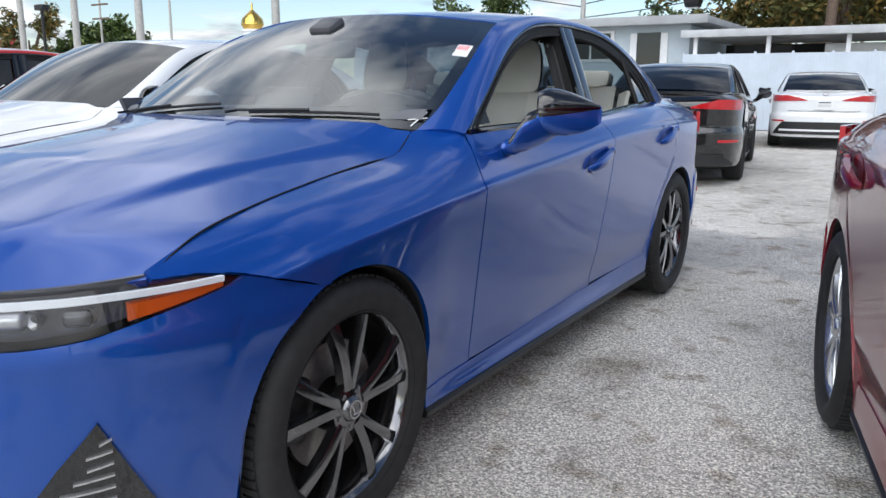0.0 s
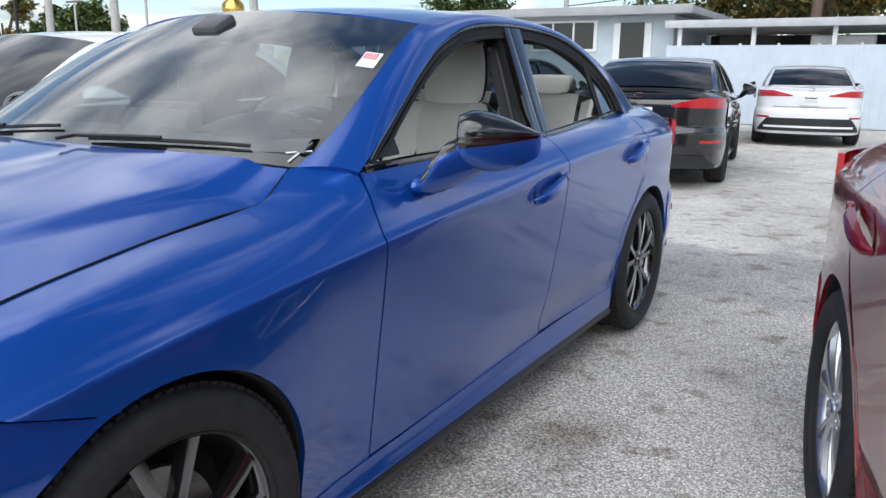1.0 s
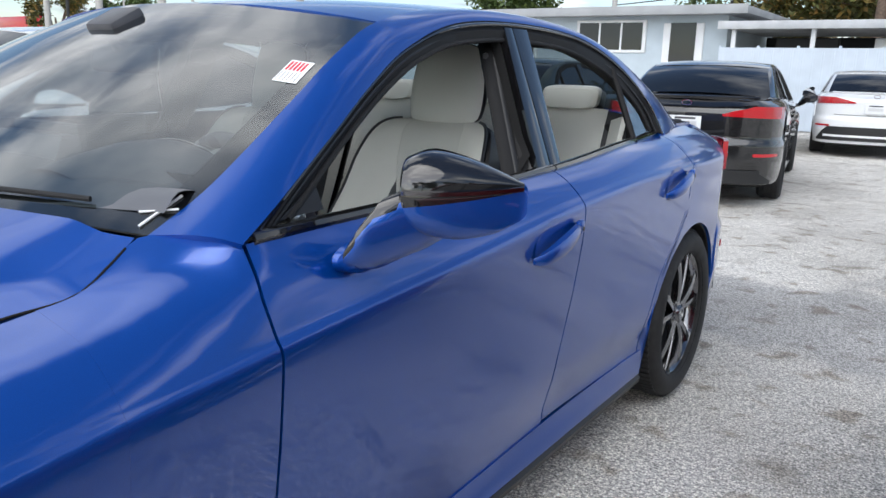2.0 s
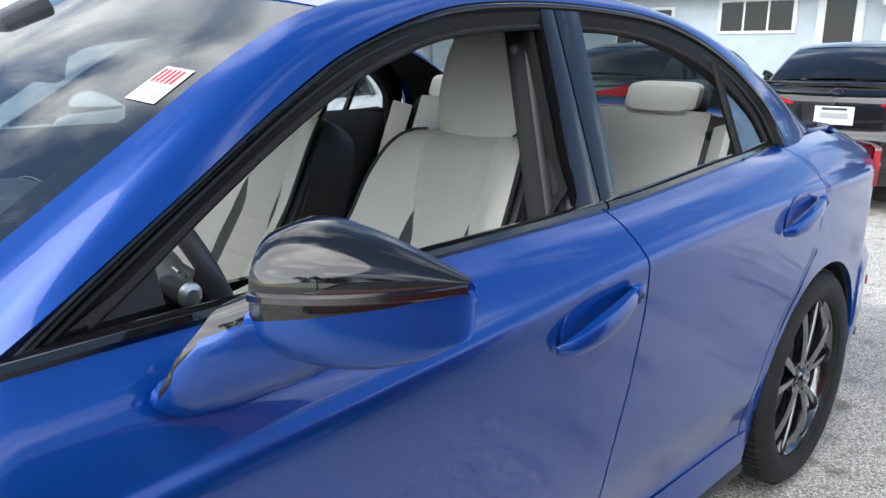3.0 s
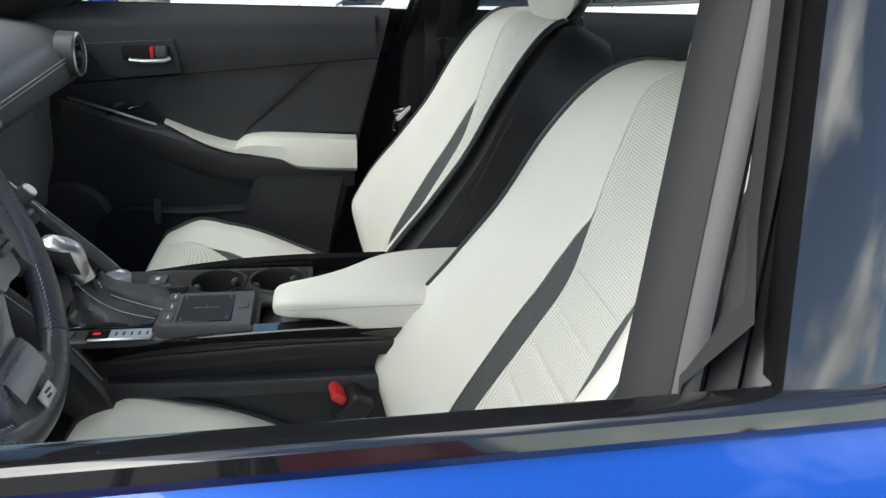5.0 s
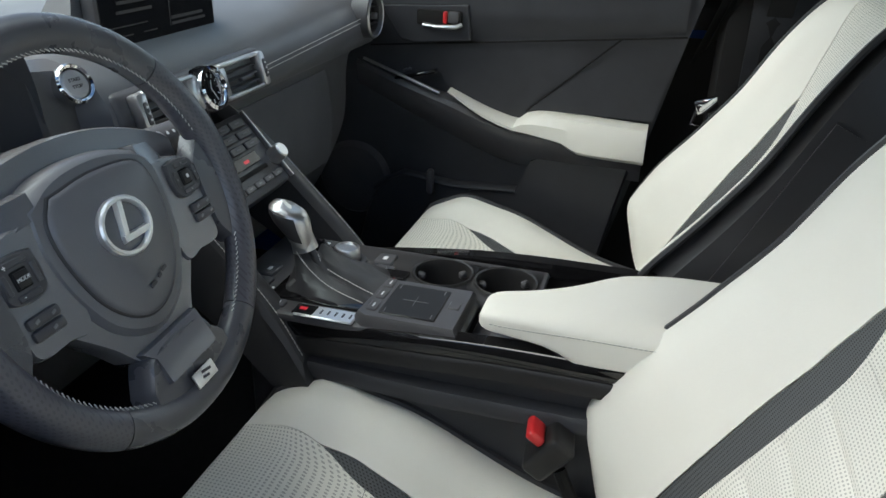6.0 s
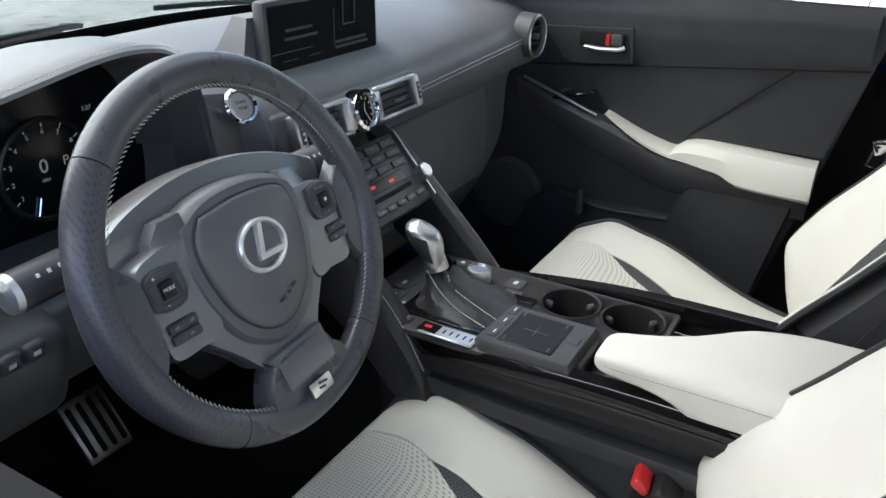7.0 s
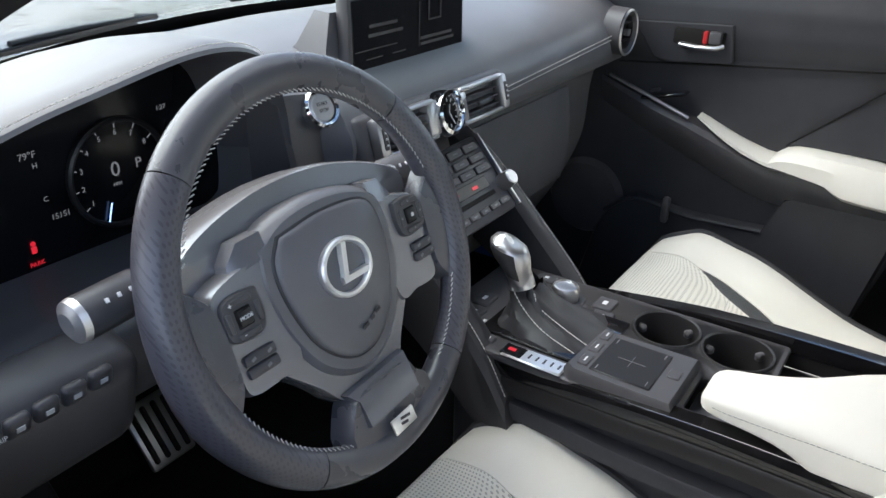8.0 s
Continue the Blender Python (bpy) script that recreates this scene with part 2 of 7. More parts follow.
def tube(points, radius, n=10, caps=True, flat=1.0, smooth=0):
    """A round bar along the points; radius may change along it; flat squeezes one axis."""
    p = curve(points, smooth) if smooth else np.asarray(points, float)
    r = np.broadcast_to(np.asarray(radius, float), (len(p),)) if np.ndim(radius) == 0 or len(np.atleast_1d(radius)) == len(p) else np.interp(np.linspace(0, 1, len(p)), np.linspace(0, 1, len(radius)), radius)
    t = np.gradient(p, axis=0)
    t /= np.linalg.norm(t, axis=1, keepdims=True) + 1e-12
    up = np.array([0, 0, 1.0]) if abs(t[0, 2]) < 0.9 else np.array([0, 1.0, 0])
    rings = []
    a = np.linspace(0, 2 * np.pi, n, endpoint=False)
    for i in range(len(p)):
        s = np.cross(t[i], up)
        s /= np.linalg.norm(s) + 1e-12
        up = np.cross(s, t[i])
        rings.append(p[i] + r[i] * (np.cos(a)[:, None] * s + flat * np.sin(a)[:, None] * up))
    v, f = sheet(np.array(rings), wrap_v=True)
    f = [tuple(q) for q in f]
    if caps:
        m = len(p)
        f += [tuple(range(n))[::-1], tuple((m - 1) * n + k for k in range(n))]
    return v, f


def loft(rings, caps=True, wrap=True):
    R = np.asarray(rings, float)
    v, f = sheet(R, wrap_v=wrap)
    f = [tuple(q) for q in f]
    n, m = R.shape[1], R.shape[0]
    if caps:
        f += [tuple(range(n))[::-1], tuple((m - 1) * n + k for k in range(n))]
    return v, f


def moved(vf, m):
    v, f = vf
    return [tuple(m @ Vector(p)) for p in v], f


def mirror_x(vf):
    v, f = vf
    return [(-p[0], p[1], p[2]) for p in v], [tuple(q)[::-1] for q in f]


def part(name, vf, mat, parent=None, label="", angle=38, at=None):
    ob = new(name, to_mesh(name, vf[0], vf[1], angle))
    ob.data.materials.append(mat)
    if parent is not None:
        ob.parent = parent
    if at is not None:
        ob.matrix_basis = at
    return tagged(ob, label=label) if label else ob


def base(name, label, category, at=None, group="", kind=""):
    ob = new(name)
    ob.empty_display_size = 0.3
    if at is not None:
        ob.matrix_basis = at
    return tagged(ob, label=label, category=category, group=group, kind=kind)


def plate2d(outline, depth, r=0.0):
    """A flat plate in the local xz-plane with the given outline, its face at y = 0 and its back at y = depth."""
    o = np.asarray(outline, float)
    n = len(o)
    v = [(x, 0, z) for x, z in o] + [(x, depth, z) for x, z in o]
    f = [tuple(range(n)), tuple(range(2 * n - 1, n - 1, -1))] + [((i + 1) % n, i, n + i, n + (i + 1) % n) for i in range(n)]
    return v, f


# ---------------- sedan body ----------------
YS = [-.55, -.35, -.15, .1, .35, .53, .66, 1.2, 1.7, 2.3, 2.8, 3.2, 3.5]
# half width and height of the body side along its lines, from the sill up to the belt
SILL_FOOT_X = [0.8] * 13
SILL_FOOT_Z = [0.175] * 13
SILL_EDGE_X = [0.845, 0.86, 0.865, 0.865, 0.865, 0.865, 0.865, 0.865, 0.865, 0.868, 0.872, 0.86, 0.8]
SILL_EDGE_Z = [0.2] * 13
DOOR_FOOT_X = [0.86, 0.88, 0.89, 0.888, 0.865, 0.852, 0.851, 0.85, 0.846, 0.862, 0.9, 0.885, 0.83]
DOOR_FOOT_Z = [0.262, 0.262, 0.262, 0.258, 0.256, 0.256, 0.256, 0.268, 0.285, 0.3, 0.3, 0.3, 0.3]
DOOR_LOW_X = [0.862, 0.893, 0.906, 0.906, 0.888, 0.87, 0.868, 0.872, 0.878, 0.893, 0.914, 0.898, 0.845]
DOOR_LOW_Z = [0.45] * 13
DOOR_MID_X = [0.855, 0.893, 0.912, 0.914, 0.903, 0.89, 0.886, 0.888, 0.894, 0.902, 0.916, 0.9, 0.845]
DOOR_MID_Z = [0.62] * 13
CREASE_LOW_X = [0.845, 0.89, 0.913, 0.918, 0.917, 0.913, 0.913, 0.917, 0.92, 0.92, 0.914, 0.893, 0.83]
CREASE_LOW_Z = [0.665, 0.7, 0.735, 0.765, 0.79, 0.803, 0.815, 0.855, 0.896, 0.922, 0.925, 0.925, 0.915]
CREASE_TOP_X = [0.835, 0.876, 0.897, 0.903, 0.903, 0.9, 0.9, 0.904, 0.907, 0.905, 0.897, 0.872, 0.805]
CREASE_TOP_Z = [0.695, 0.733, 0.77, 0.8, 0.825, 0.838, 0.85, 0.89, 0.93, 0.955, 0.958, 0.957, 0.947]
SHOULDER_X = [0.82, 0.825, 0.825, 0.825, 0.83, 0.85, 0.868, 0.87, 0.868, 0.858, 0.832, 0.795, 0.74]
SHOULDER_Z = [0.74, 0.795, 0.838, 0.865, 0.89, 0.915, 0.93, 0.953, 0.975, 1.005, 1.02, 1.02, 1.01]
BELT_X = [0.8, 0.765, 0.735, 0.715, 0.72, 0.765, 0.834, 0.832, 0.828, 0.808, 0.765, 0.72, 0.68]
BELT_Z = [0.764, 0.82, 0.857, 0.89, 0.918, 0.955, 0.984, 0.992, 1, 1.032, 1.05, 1.052, 1.04]
LX = [SILL_FOOT_X, SILL_EDGE_X, DOOR_FOOT_X, DOOR_LOW_X, DOOR_MID_X, CREASE_LOW_X, CREASE_TOP_X, SHOULDER_X, BELT_X]
LZ = [SILL_FOOT_Z, SILL_EDGE_Z, DOOR_FOOT_Z, DOOR_LOW_Z, DOOR_MID_Z, CREASE_LOW_Z, CREASE_TOP_Z, SHOULDER_Z, BELT_Z]
VT = np.linspace(0, 8, 161)


def side(y):
    """x and z of the body side at y, for the steps VT from the sill up to the belt line."""
    gx = [float(spl(YS, l, y)) for l in LX]
    gz = [float(spl(YS, l, y)) for l in LZ]
    return spl(range(9), gx, VT), np.maximum.accumulate(spl(range(9), gz, VT) + VT * 1e-6)


SIDE_Y = np.linspace(-.55, 3.5, 406)
SIDE = [side(y) for y in SIDE_Y]
SIDE_X, SIDE_Z = np.array([s[0] for s in SIDE]), np.array([s[1] for s in SIDE])


def side_at(y, v):
    k = np.clip((y - SIDE_Y[0]) / (SIDE_Y[1] - SIDE_Y[0]), 0, len(SIDE_Y) - 1.001)
    i = int(k)
    w = k - i
    fx = (1 - w) * np.interp(v, VT, SIDE_X[i]) + w * np.interp(v, VT, SIDE_X[i + 1])
    fz = (1 - w) * np.interp(v, VT, SIDE_Z[i]) + w * np.interp(v, VT, SIDE_Z[i + 1])
    return fx, fz


def side_v(y, z):
    i = int(np.clip(round((y - SIDE_Y[0]) / (SIDE_Y[1] - SIDE_Y[0])), 0, len(SIDE_Y) - 1))
    return float(np.interp(z, SIDE_Z[i], VT))


def side_x(y, z):
    return side_at(y, side_v(y, z))[0]


SIDE_N = np.stack([np.gradient(SIDE_Z, axis=1), -(np.gradient(SIDE_X, axis=0) * np.gradient(SIDE_Z, axis=1) - np.gradient(SIDE_Z, axis=0) * np.gradient(SIDE_X, axis=1)) / (SIDE_Y[1] - SIDE_Y[0]), -np.gradient(SIDE_X, axis=1)], -1)
for _ in range(2):
    SIDE_N[:, 1:-1] = .25 * SIDE_N[:, :-2] + .5 * SIDE_N[:, 1:-1] + .25 * SIDE_N[:, 2:]
    SIDE_N[1:-1] = .25 * SIDE_N[:-2] + .5 * SIDE_N[1:-1] + .25 * SIDE_N[2:]
SIDE_N /= np.linalg.norm(SIDE_N, axis=2, keepdims=True) + 1e-12


def side_normal(y, z):
    i = int(np.clip(round((y - SIDE_Y[0]) / (SIDE_Y[1] - SIDE_Y[0])), 0, len(SIDE_Y) - 1))
    v = float(np.interp(z, SIDE_Z[i], VT))
    return np.array([np.interp(v, VT, SIDE_N[i, :, k]) for k in range(3)])


def shade_side(ob, s):
    """Gives a panel the true normals of the body side, so that reflections run on from panel to panel."""
    me = ob.data
    loops = [tuple(n.vector) for n in me.corner_normals]
    true = {}
    for v in me.vertices:
        x, y, z = v.co
        if abs(side_x(y, z) - s * x) < .0025:
            n = side_normal(y, z)
            true[v.index] = (float(s * n[0]), float(n[1]), float(n[2]))
    for p in me.polygons:
        if all(i in true for i in p.vertices):
            for k, i in zip(p.loop_indices, p.vertices):
                loops[k] = true[i]
    me.normals_split_custom_set(loops)
    return ob


def spaced(n, e=0.004):
    return np.concatenate([[0, e], np.linspace(0, 1, n)[1:-1], [1 - e, 1]])


PANELS = {}


def side_panel(key, yf, yr, zb, nu=40, nv=34, us=None, vtop=8.0):
    """A panel of the body side between the front and rear edges yf(z), yr(z), above zb(y), up to the belt."""
    us = spaced(nu) if us is None else us
    if (key, len(us), nv) in PANELS:
        return PANELS[(key, len(us), nv)]
    vs = spaced(nv)
    P = np.zeros((len(us), len(vs), 3))
    for i, u in enumerate(us):
        z0 = .3
        for _ in range(8):
            y = (1 - u) * yf(z0) + u * yr(z0)
            z0 = zb(y)
        for j, w in enumerate(vs):
            z = z0 + (.95 - z0) * w
            for _ in range(4):
                y = (1 - u) * yf(z) + u * yr(z)
                v0 = side_v(y, z0)
                x, z = side_at(y, v0 + (vtop - v0) * w)
            P[i, j] = (x, y, z)
    PANELS[(key, len(us), nv)] = P
    return P


ARCH_R = 0.368


def arch(y, yc, low, r=ARCH_R):
    d = abs(y - yc)
    return 0.335 + math.sqrt(r * r - d * d) if d < r * 0.985 else low


def arch_us(y0, y1, yc, n):
    """Columns that crowd at the wheel arch's ends."""
    ys = set(np.linspace(y0, y1, n).tolist())
    for s in (-1, 1):
        for k in (0.6, 0.75, 0.86, 0.93, 0.97, 0.984, 0.9855):
            ys.add(yc + s * k * ARCH_R)
    ys = np.array(sorted(y for y in ys if y0 <= y <= y1))
    u = (ys - y0) / (y1 - y0)
    return np.unique(np.concatenate([[0, 0.004], u, [0.996, 1]]))


def door_front_edge(z):
    return float(np.interp(z, [.25, .45, .65, .80, .90, 1.0], [.640, .646, .648, .638, .630, .640]))


def door_mid_edge(z):
    return float(np.interp(z, [.25, .33, .48, .65, .80, .88, .92, .96, 1.0], [1.700, 1.690, 1.700, 1.735, 1.748, 1.742, 1.735, 1.722, 1.715]))


def door_rear_edge(z):
    if z < 0.66:
        return 2.8 - math.sqrt(max(0.0, 0.40 ** 2 - (z - 0.335) ** 2)) - 0.01
    return float(np.interp(z, [.66, .80, .95, 1.05], [2.56, 2.68, 2.70, 2.66]))


# plan of the nose and of the tail, from the wheel arch to the middle
NOSE = curve([(.914, -.10), (.906, -.22), (.892, -.34), (.862, -.46), (.81, -.57), (.735, -.67), (.60, -.77), (.36, -.865), (0, -.915)], 60)
TAIL = curve([(.895, 3.16), (.875, 3.30), (.835, 3.44), (.77, 3.56), (.66, 3.65), (.45, 3.72), (0, 3.76)], 50)


def plan_sheet(plan, z0, z1, off, nv=18, i0=0, i1=None):
    """A surface over a plan line: z0, z1 (by index) bound it, off(z) pushes it outward."""
    pl = plan[i0:i1]
    t = np.gradient(pl, axis=0)
    nrm = np.stack([t[:, 1], -t[:, 0]], 1)
    nrm /= np.linalg.norm(nrm, axis=1, keepdims=True)
    nrm *= np.where((nrm * (pl - np.array([0, 1.4]))).sum(1) < 0, -1, 1)[:, None]
    P = np.zeros((len(pl), nv, 3))
    for i in range(len(pl)):
        za, zb = z0[i0 + i], z1[i0 + i]
        for j, w in enumerate(np.linspace(0, 1, nv)):
            z = za + (zb - za) * w
            o = off(z)
            P[i, j] = (pl[i, 0] + nrm[i, 0] * o if pl[i, 0] > 1e-6 else 0, pl[i, 1] + nrm[i, 1] * o, z)
    return P


HOOD_EDGE = curve([(.80, -.505, .764), (.765, -.35, .822), (.735, -.15, .857), (.713, .10, .890), (.708, .30, .913), (.722, .41, .926), (.715, .47, .955), (.703, .53, .992)], 44)
SCREEN_EDGE = curve([(.715, .545, .995), (.722, .66, 1.06), (.70, .86, 1.185), (.672, 1.02, 1.28), (.640, 1.185, 1.352)], 30)
RAIL_IN = curve([(.715, .545, .995), (.722, .66, 1.06), (.70, .86, 1.185), (.672, 1.02, 1.28), (.640, 1.185, 1.352), (.600, 1.45, 1.400), (.585, 1.75, 1.418),
                 (.588, 2.1, 1.408), (.605, 2.35, 1.372), (.635, 2.6, 1.30), (.675, 2.85, 1.19), (.715, 3.08, 1.062)], 70)
RAIL_OUT = curve([(.838, .625, .985), (.818, .72, 1.035), (.775, .90, 1.135), (.735, 1.06, 1.225), (.700, 1.22, 1.30), (.662, 1.46, 1.366), (.650, 1.75, 1.388),
                  (.650, 2.1, 1.378), (.668, 2.32, 1.338), (.70, 2.50, 1.262), (.752, 2.64, 1.15), (.795, 2.70, 1.040)], 70)


def mirrored_span(edge, mid_y, mid_z, n=25, sharp=2.0):
    """A crowned surface from an edge line across to its mirror image; mid_y, mid_z give the middle line."""
    us = np.linspace(-1, 1, n)
    P = np.zeros((len(edge), n, 3))
    for i, (x, y, z) in enumerate(edge):
        for j, u in enumerate(us):
            k = 1 - abs(u) ** sharp
            P[i, j] = (x * u, y + (mid_y[i] - y) * k, z + (mid_z[i] - z) * k)
    return P


def wheel(parent, at, side_sign, rim_mat, spokes=5, name="wheel"):
    """A wheel whose outer face looks to side_sign * x; built of tyre, rim, spokes, cap and brake."""
    m = Matrix.Translation(at) @ Matrix.Diagonal((side_sign, 1, 1, 1))
    R, w = 0.335, 0.115
    prof = [(.245, -.10), (.262, -.112), (.30, -w - .003), (.322, -.105), (.332, -.085), (R, -.05), (R, .05), (.332, .085), (.322, .105), (.30, w + .003), (.275, w), (.262, .112), (.250, .104), (.245, .10)]
    tyre = moved(lathe(prof, 72, "x", closed=True), m)
    ob = part(name, tyre, RUBBER, parent)
    ob.name = name
    # tread blocks
    v, f = [], []
    for k in range(84):
        for s in (-1, 1):
            b = rbox((.052, .017, .008), (s * .062, 0, R + .0005), 0, 1)
            q = moved(b, m @ Matrix.Rotation(2 * math.pi * k / 84 + s * .018, 4, "X"))
            v, f = merge((v, f), q)
    tagged(part("tread", (v, f), RUBBER, ob), kind="stuff")
    rim_prof = [(.252, .108), (.256, .100), (.250, .094), (.238, .085), (.228, .05), (.222, -.09), (.242, -.10)]
    part("rim", moved(lathe(rim_prof, 72, "x"), m), rim_mat, ob)
    for k in range(spokes):
        for s in (-1, 1):
            ring = []
            for t in np.linspace(0, 1, 7):
                rr = .05 + (.238 - .05) * t
                ang = s * (.16 + .10 * t)
                half = .0135 - .003 * t + .006 * t * t
                depth = .088 + .006 * math.sin(t * 3)
                c = np.array([math.cos(ang), math.sin(ang)])
                nn = np.array([-c[1], c[0]])
                row = []
                for dx, dn in ((depth - .030, -1.05), (depth - .004, -1.0), (depth, -.55 - .35 * s), (depth, .55 - .35 * s), (depth - .004, 1.0), (depth - .030, 1.05)):
                    q = c * rr + nn * half * dn
                    row.append((dx, q[0], q[1]))
                ring.append(row)
            sp = moved(loft(ring), m @ Matrix.Rotation(2 * math.pi * k / spokes + .3, 4, "X"))
            part("spoke", sp, rim_mat, ob, angle=25)
    part("hub_cap", moved(lathe([(.0, .099), (.026, .099), (.031, .095), (.034, .088), (.062, .082), (.066, .06)], 32, "x"), m), rim_mat, ob)
    part("emblem", moved(merge(lathe([(.020, .0995), (.020, .102), (.024, .102), (.024, .0995)], 28, "x"), rbox((.003, .004, .03), (.1005, -.006, 0), .001, 1, (25, 0, 0)), rbox((.003, .02, .004), (.1005, .003, -.012), .001, 1)), m), SATIN_METAL, ob)
    for k in range(5):
        a = 2 * math.pi * (k + .5) / 5 + .3
        part("lug_nut", moved(lathe([(0, .088), (.008, .088), (.010, .070)], 8, "x", (0, .045 * math.cos(a), .045 * math.sin(a))), m), rim_mat, ob)
    part("brake_disc", moved(lathe([(.07, .02), (.165, .02), (.165, .0), (.07, .0)], 48, "x", closed=True), m), STEEL, ob)
    part("brake_caliper", moved(rbox((.07, .075, .16), (.01, -.14, .03), .015, 2, (-12, 0, 0)), m), SATIN_BLACK, ob)
    part("wheel_back", moved(lathe([(0, -.03), (.225, -.03)], 32, "x"), m), UNDER, ob)
    return ob


def sedan(name, label, paint_mat, at, glazing, rim_mat, open_front=False, far=False):
    """A four-door saloon, nose to -y, with all its outer panels. Returns its base and the left front door."""
    car = base(name, label, "car", at)
    nu, nv = (22, 20) if far else (44, 38)
    out = {}
    for s in (1, -1):
        sw = (lambda vf: vf) if s == 1 else mirror_x
        over = side_panel('over_arch', lambda z: -.50, lambda z: .3624, lambda y: float(np.interp(y, [-.50, -.42, -.335, -.13], [.764, .764, .753, .690])) if y < -.13 else arch(y, 0, .20), us=arch_us(-.50, .3624, 0, nu + 8), nv=nv)
        behind = side_panel('behind_arch', lambda z: .3626, lambda z: door_front_edge(z) - .006, lambda y: .20, 12, nv)
        shade_side(part("fender", sw(merge(sheet(over, .014, (-1, 0, 0)), sheet(behind, .014, (-1, 0, 0)))), paint_mat, car), s)
        fd = side_panel('front', door_front_edge, lambda z: door_mid_edge(z) - .006, lambda y: .262, nu, nv)
        rd = side_panel('rear', door_mid_edge, lambda z: door_rear_edge(z) - .006, lambda y: max(.285, arch(y, 2.8, .285, .40)), nu, nv)
        out[("front", s)] = shade_side(part("door", sw(sheet(fd, .014, (-1, 0, 0))), paint_mat, car), s)
        out[("rear", s)] = shade_side(part("door", sw(sheet(rd, .014, (-1, 0, 0))), paint_mat, car), s)
        q = side_panel('quarter', lambda z: door_rear_edge(z), lambda z: 3.16, lambda y: arch(y, 2.8, .20), us=arch_us(2.39, 3.16, 2.8, nu), nv=nv)
        shade_side(part("rear_fender", sw(sheet(q, .014, (-1, 0, 0))), paint_mat, car), s)
        # sill under the doors
        yy = np.linspace(.36, 2.42, 40)
        sill = np.array([[(side_at(y, v)[0] + (.004 if v > .4 else 0), y, side_at(y, v)[1]) for v in np.linspace(0, side_v(y, .262 + .02 * (y - .6)) - .06, 9)] for y in yy])
        part("sill", sw(sheet(sill, .012, (-1, 0, 0))), paint_mat, car)
        strip = [[(x + dx, y, .185 + dz) for dx, dz in ((-.04, .008), (.002, .010), (.010, 0), (.006, -.018), (-.04, -.022))] for x, y in ((side_at(y, 1.0)[0], y) for y in yy)]
        part("sill_blade", sw(loft(strip)), SATIN_BLACK, car)
        for yc in (0, 2.8):
            aa = np.linspace(-.25, math.pi + .25, 44)
            ring = []
            for t in aa:
                y, z = yc - ARCH_R * math.cos(t), .335 + ARCH_R * math.sin(t)
                x = side_x(float(np.clip(y, -.5, 3.4)), max(z, .2))
                ring.append([(x - .012, yc + (y - yc) * 1.0, z), (x - .016, yc + (y - yc) * .985, .335 + (z - .335) * .985), (x - .30, yc + (y - yc) * .985, .335 + (z - .335) * .985), (x - .30, yc + (y - yc) * 1.03, .335 + (z - .335) * 1.03)])
            part("wheel_arch_liner", sw(sheet(np.array(ring))), UNDER, car)
            wheel(car, (s * .795, yc, .335), s, rim_mat)
        # pillar and roof rail
        k = np.linspace(0, 1, 9)[None, :, None]
        rail = RAIL_IN[:, None] * (1 - k) + RAIL_OUT[:, None] * k
        rail = rail + np.stack([.014 * np.sin(np.pi * k[0, :, 0])] * len(rail))[..., None] * np.array([.8, 0, .6])
        part("roof_rail", sw(sheet(rail, .02, (-1, 0, -1))), paint_mat, car)
        # shelf between rail end and rear fender top
        qq = np.array([[(1 - t) * np.array(RAIL_OUT[-1]) + t * np.array(RAIL_IN[-1]) + np.array([0, .0, .004]), (1 - t) * np.array([.790, 2.70, 1.03]) + t * np.array([.70, 3.16, 1.04])] for t in np.linspace(0, 1, 10)])
        part("pillar_foot", sw(sheet(qq)), paint_mat, car)
        # wing corner at the foot of the windscreen
        ya = np.linspace(.36, .636, 14)
        low_l = np.array([(*(lambda q: (q[0], y, q[1]))(side_at(y, 8)),) for y in ya])
        hi_l = curve([(.716, .36, .920), (.722, .41, .928), (.715, .47, .957), (.711, .535, .994), (.77, .585, .994), (.838, .627, .986)], 14)
        kk = np.linspace(0, 1, 6)[None, :, None]
        corner = part("wing_corner", sw(sheet(low_l[:, None] * (1 - kk) + hi_l[:, None] * kk)), paint_mat, car)
        soft = []
        for i, p in enumerate(low_l):
            n0 = side_normal(p[1], p[2])
            n1 = np.array([.40, -.35, .85])
            for k in kk[0, :, 0]:
                q = n0 * (1 - k) + n1 * k
                q = q / np.linalg.norm(q)
                soft.append((float(s * q[0]), float(q[1]), float(q[2])))
        corner.data.normals_split_custom_set_from_vertices(soft)
    # bumper, nose
    n = len(NOSE)
    yb = NOSE[:, 1]
    low = np.full(n, .19)
    top = np.interp(-yb, [.10, .13, .335, .36, .50, .62, .70, .92], [.684, .686, .748, .737, .705, .672, .66, .655])
    off = lambda z: float(np.interp(z, [.18, .24, .40, .60, .63, .66, .70, .75], [-.045, -.012, 0, .004, .010, .006, -.004, -.012]))
    lowz = np.array([max(l, arch(y, 0, .19)) if y > -.36 else l for l, y in zip(low, yb)])
    nose = plan_sheet(NOSE, lowz, top, off, 26)
    nose = np.vstack([nose, nose[-2::-1] * np.array([-1, 1, 1])])
    part("front_bumper", sheet(nose, .012, (0, 1, 0)), paint_mat, car)
    out["nose"] = (NOSE, top, off)
    # hood
    mid_y = np.interp(np.linspace(0, 1, len(HOOD_EDGE)), [0, .5, 1], [-.86, -.20, .40])
    mid_z = np.interp(np.linspace(0, 1, len(HOOD_EDGE)), [0, .15, .5, 1], [.72, .835, .935, 1.02])
    hood = mirrored_span(HOOD_EDGE, mid_y, mid_z, 81, 2.4)
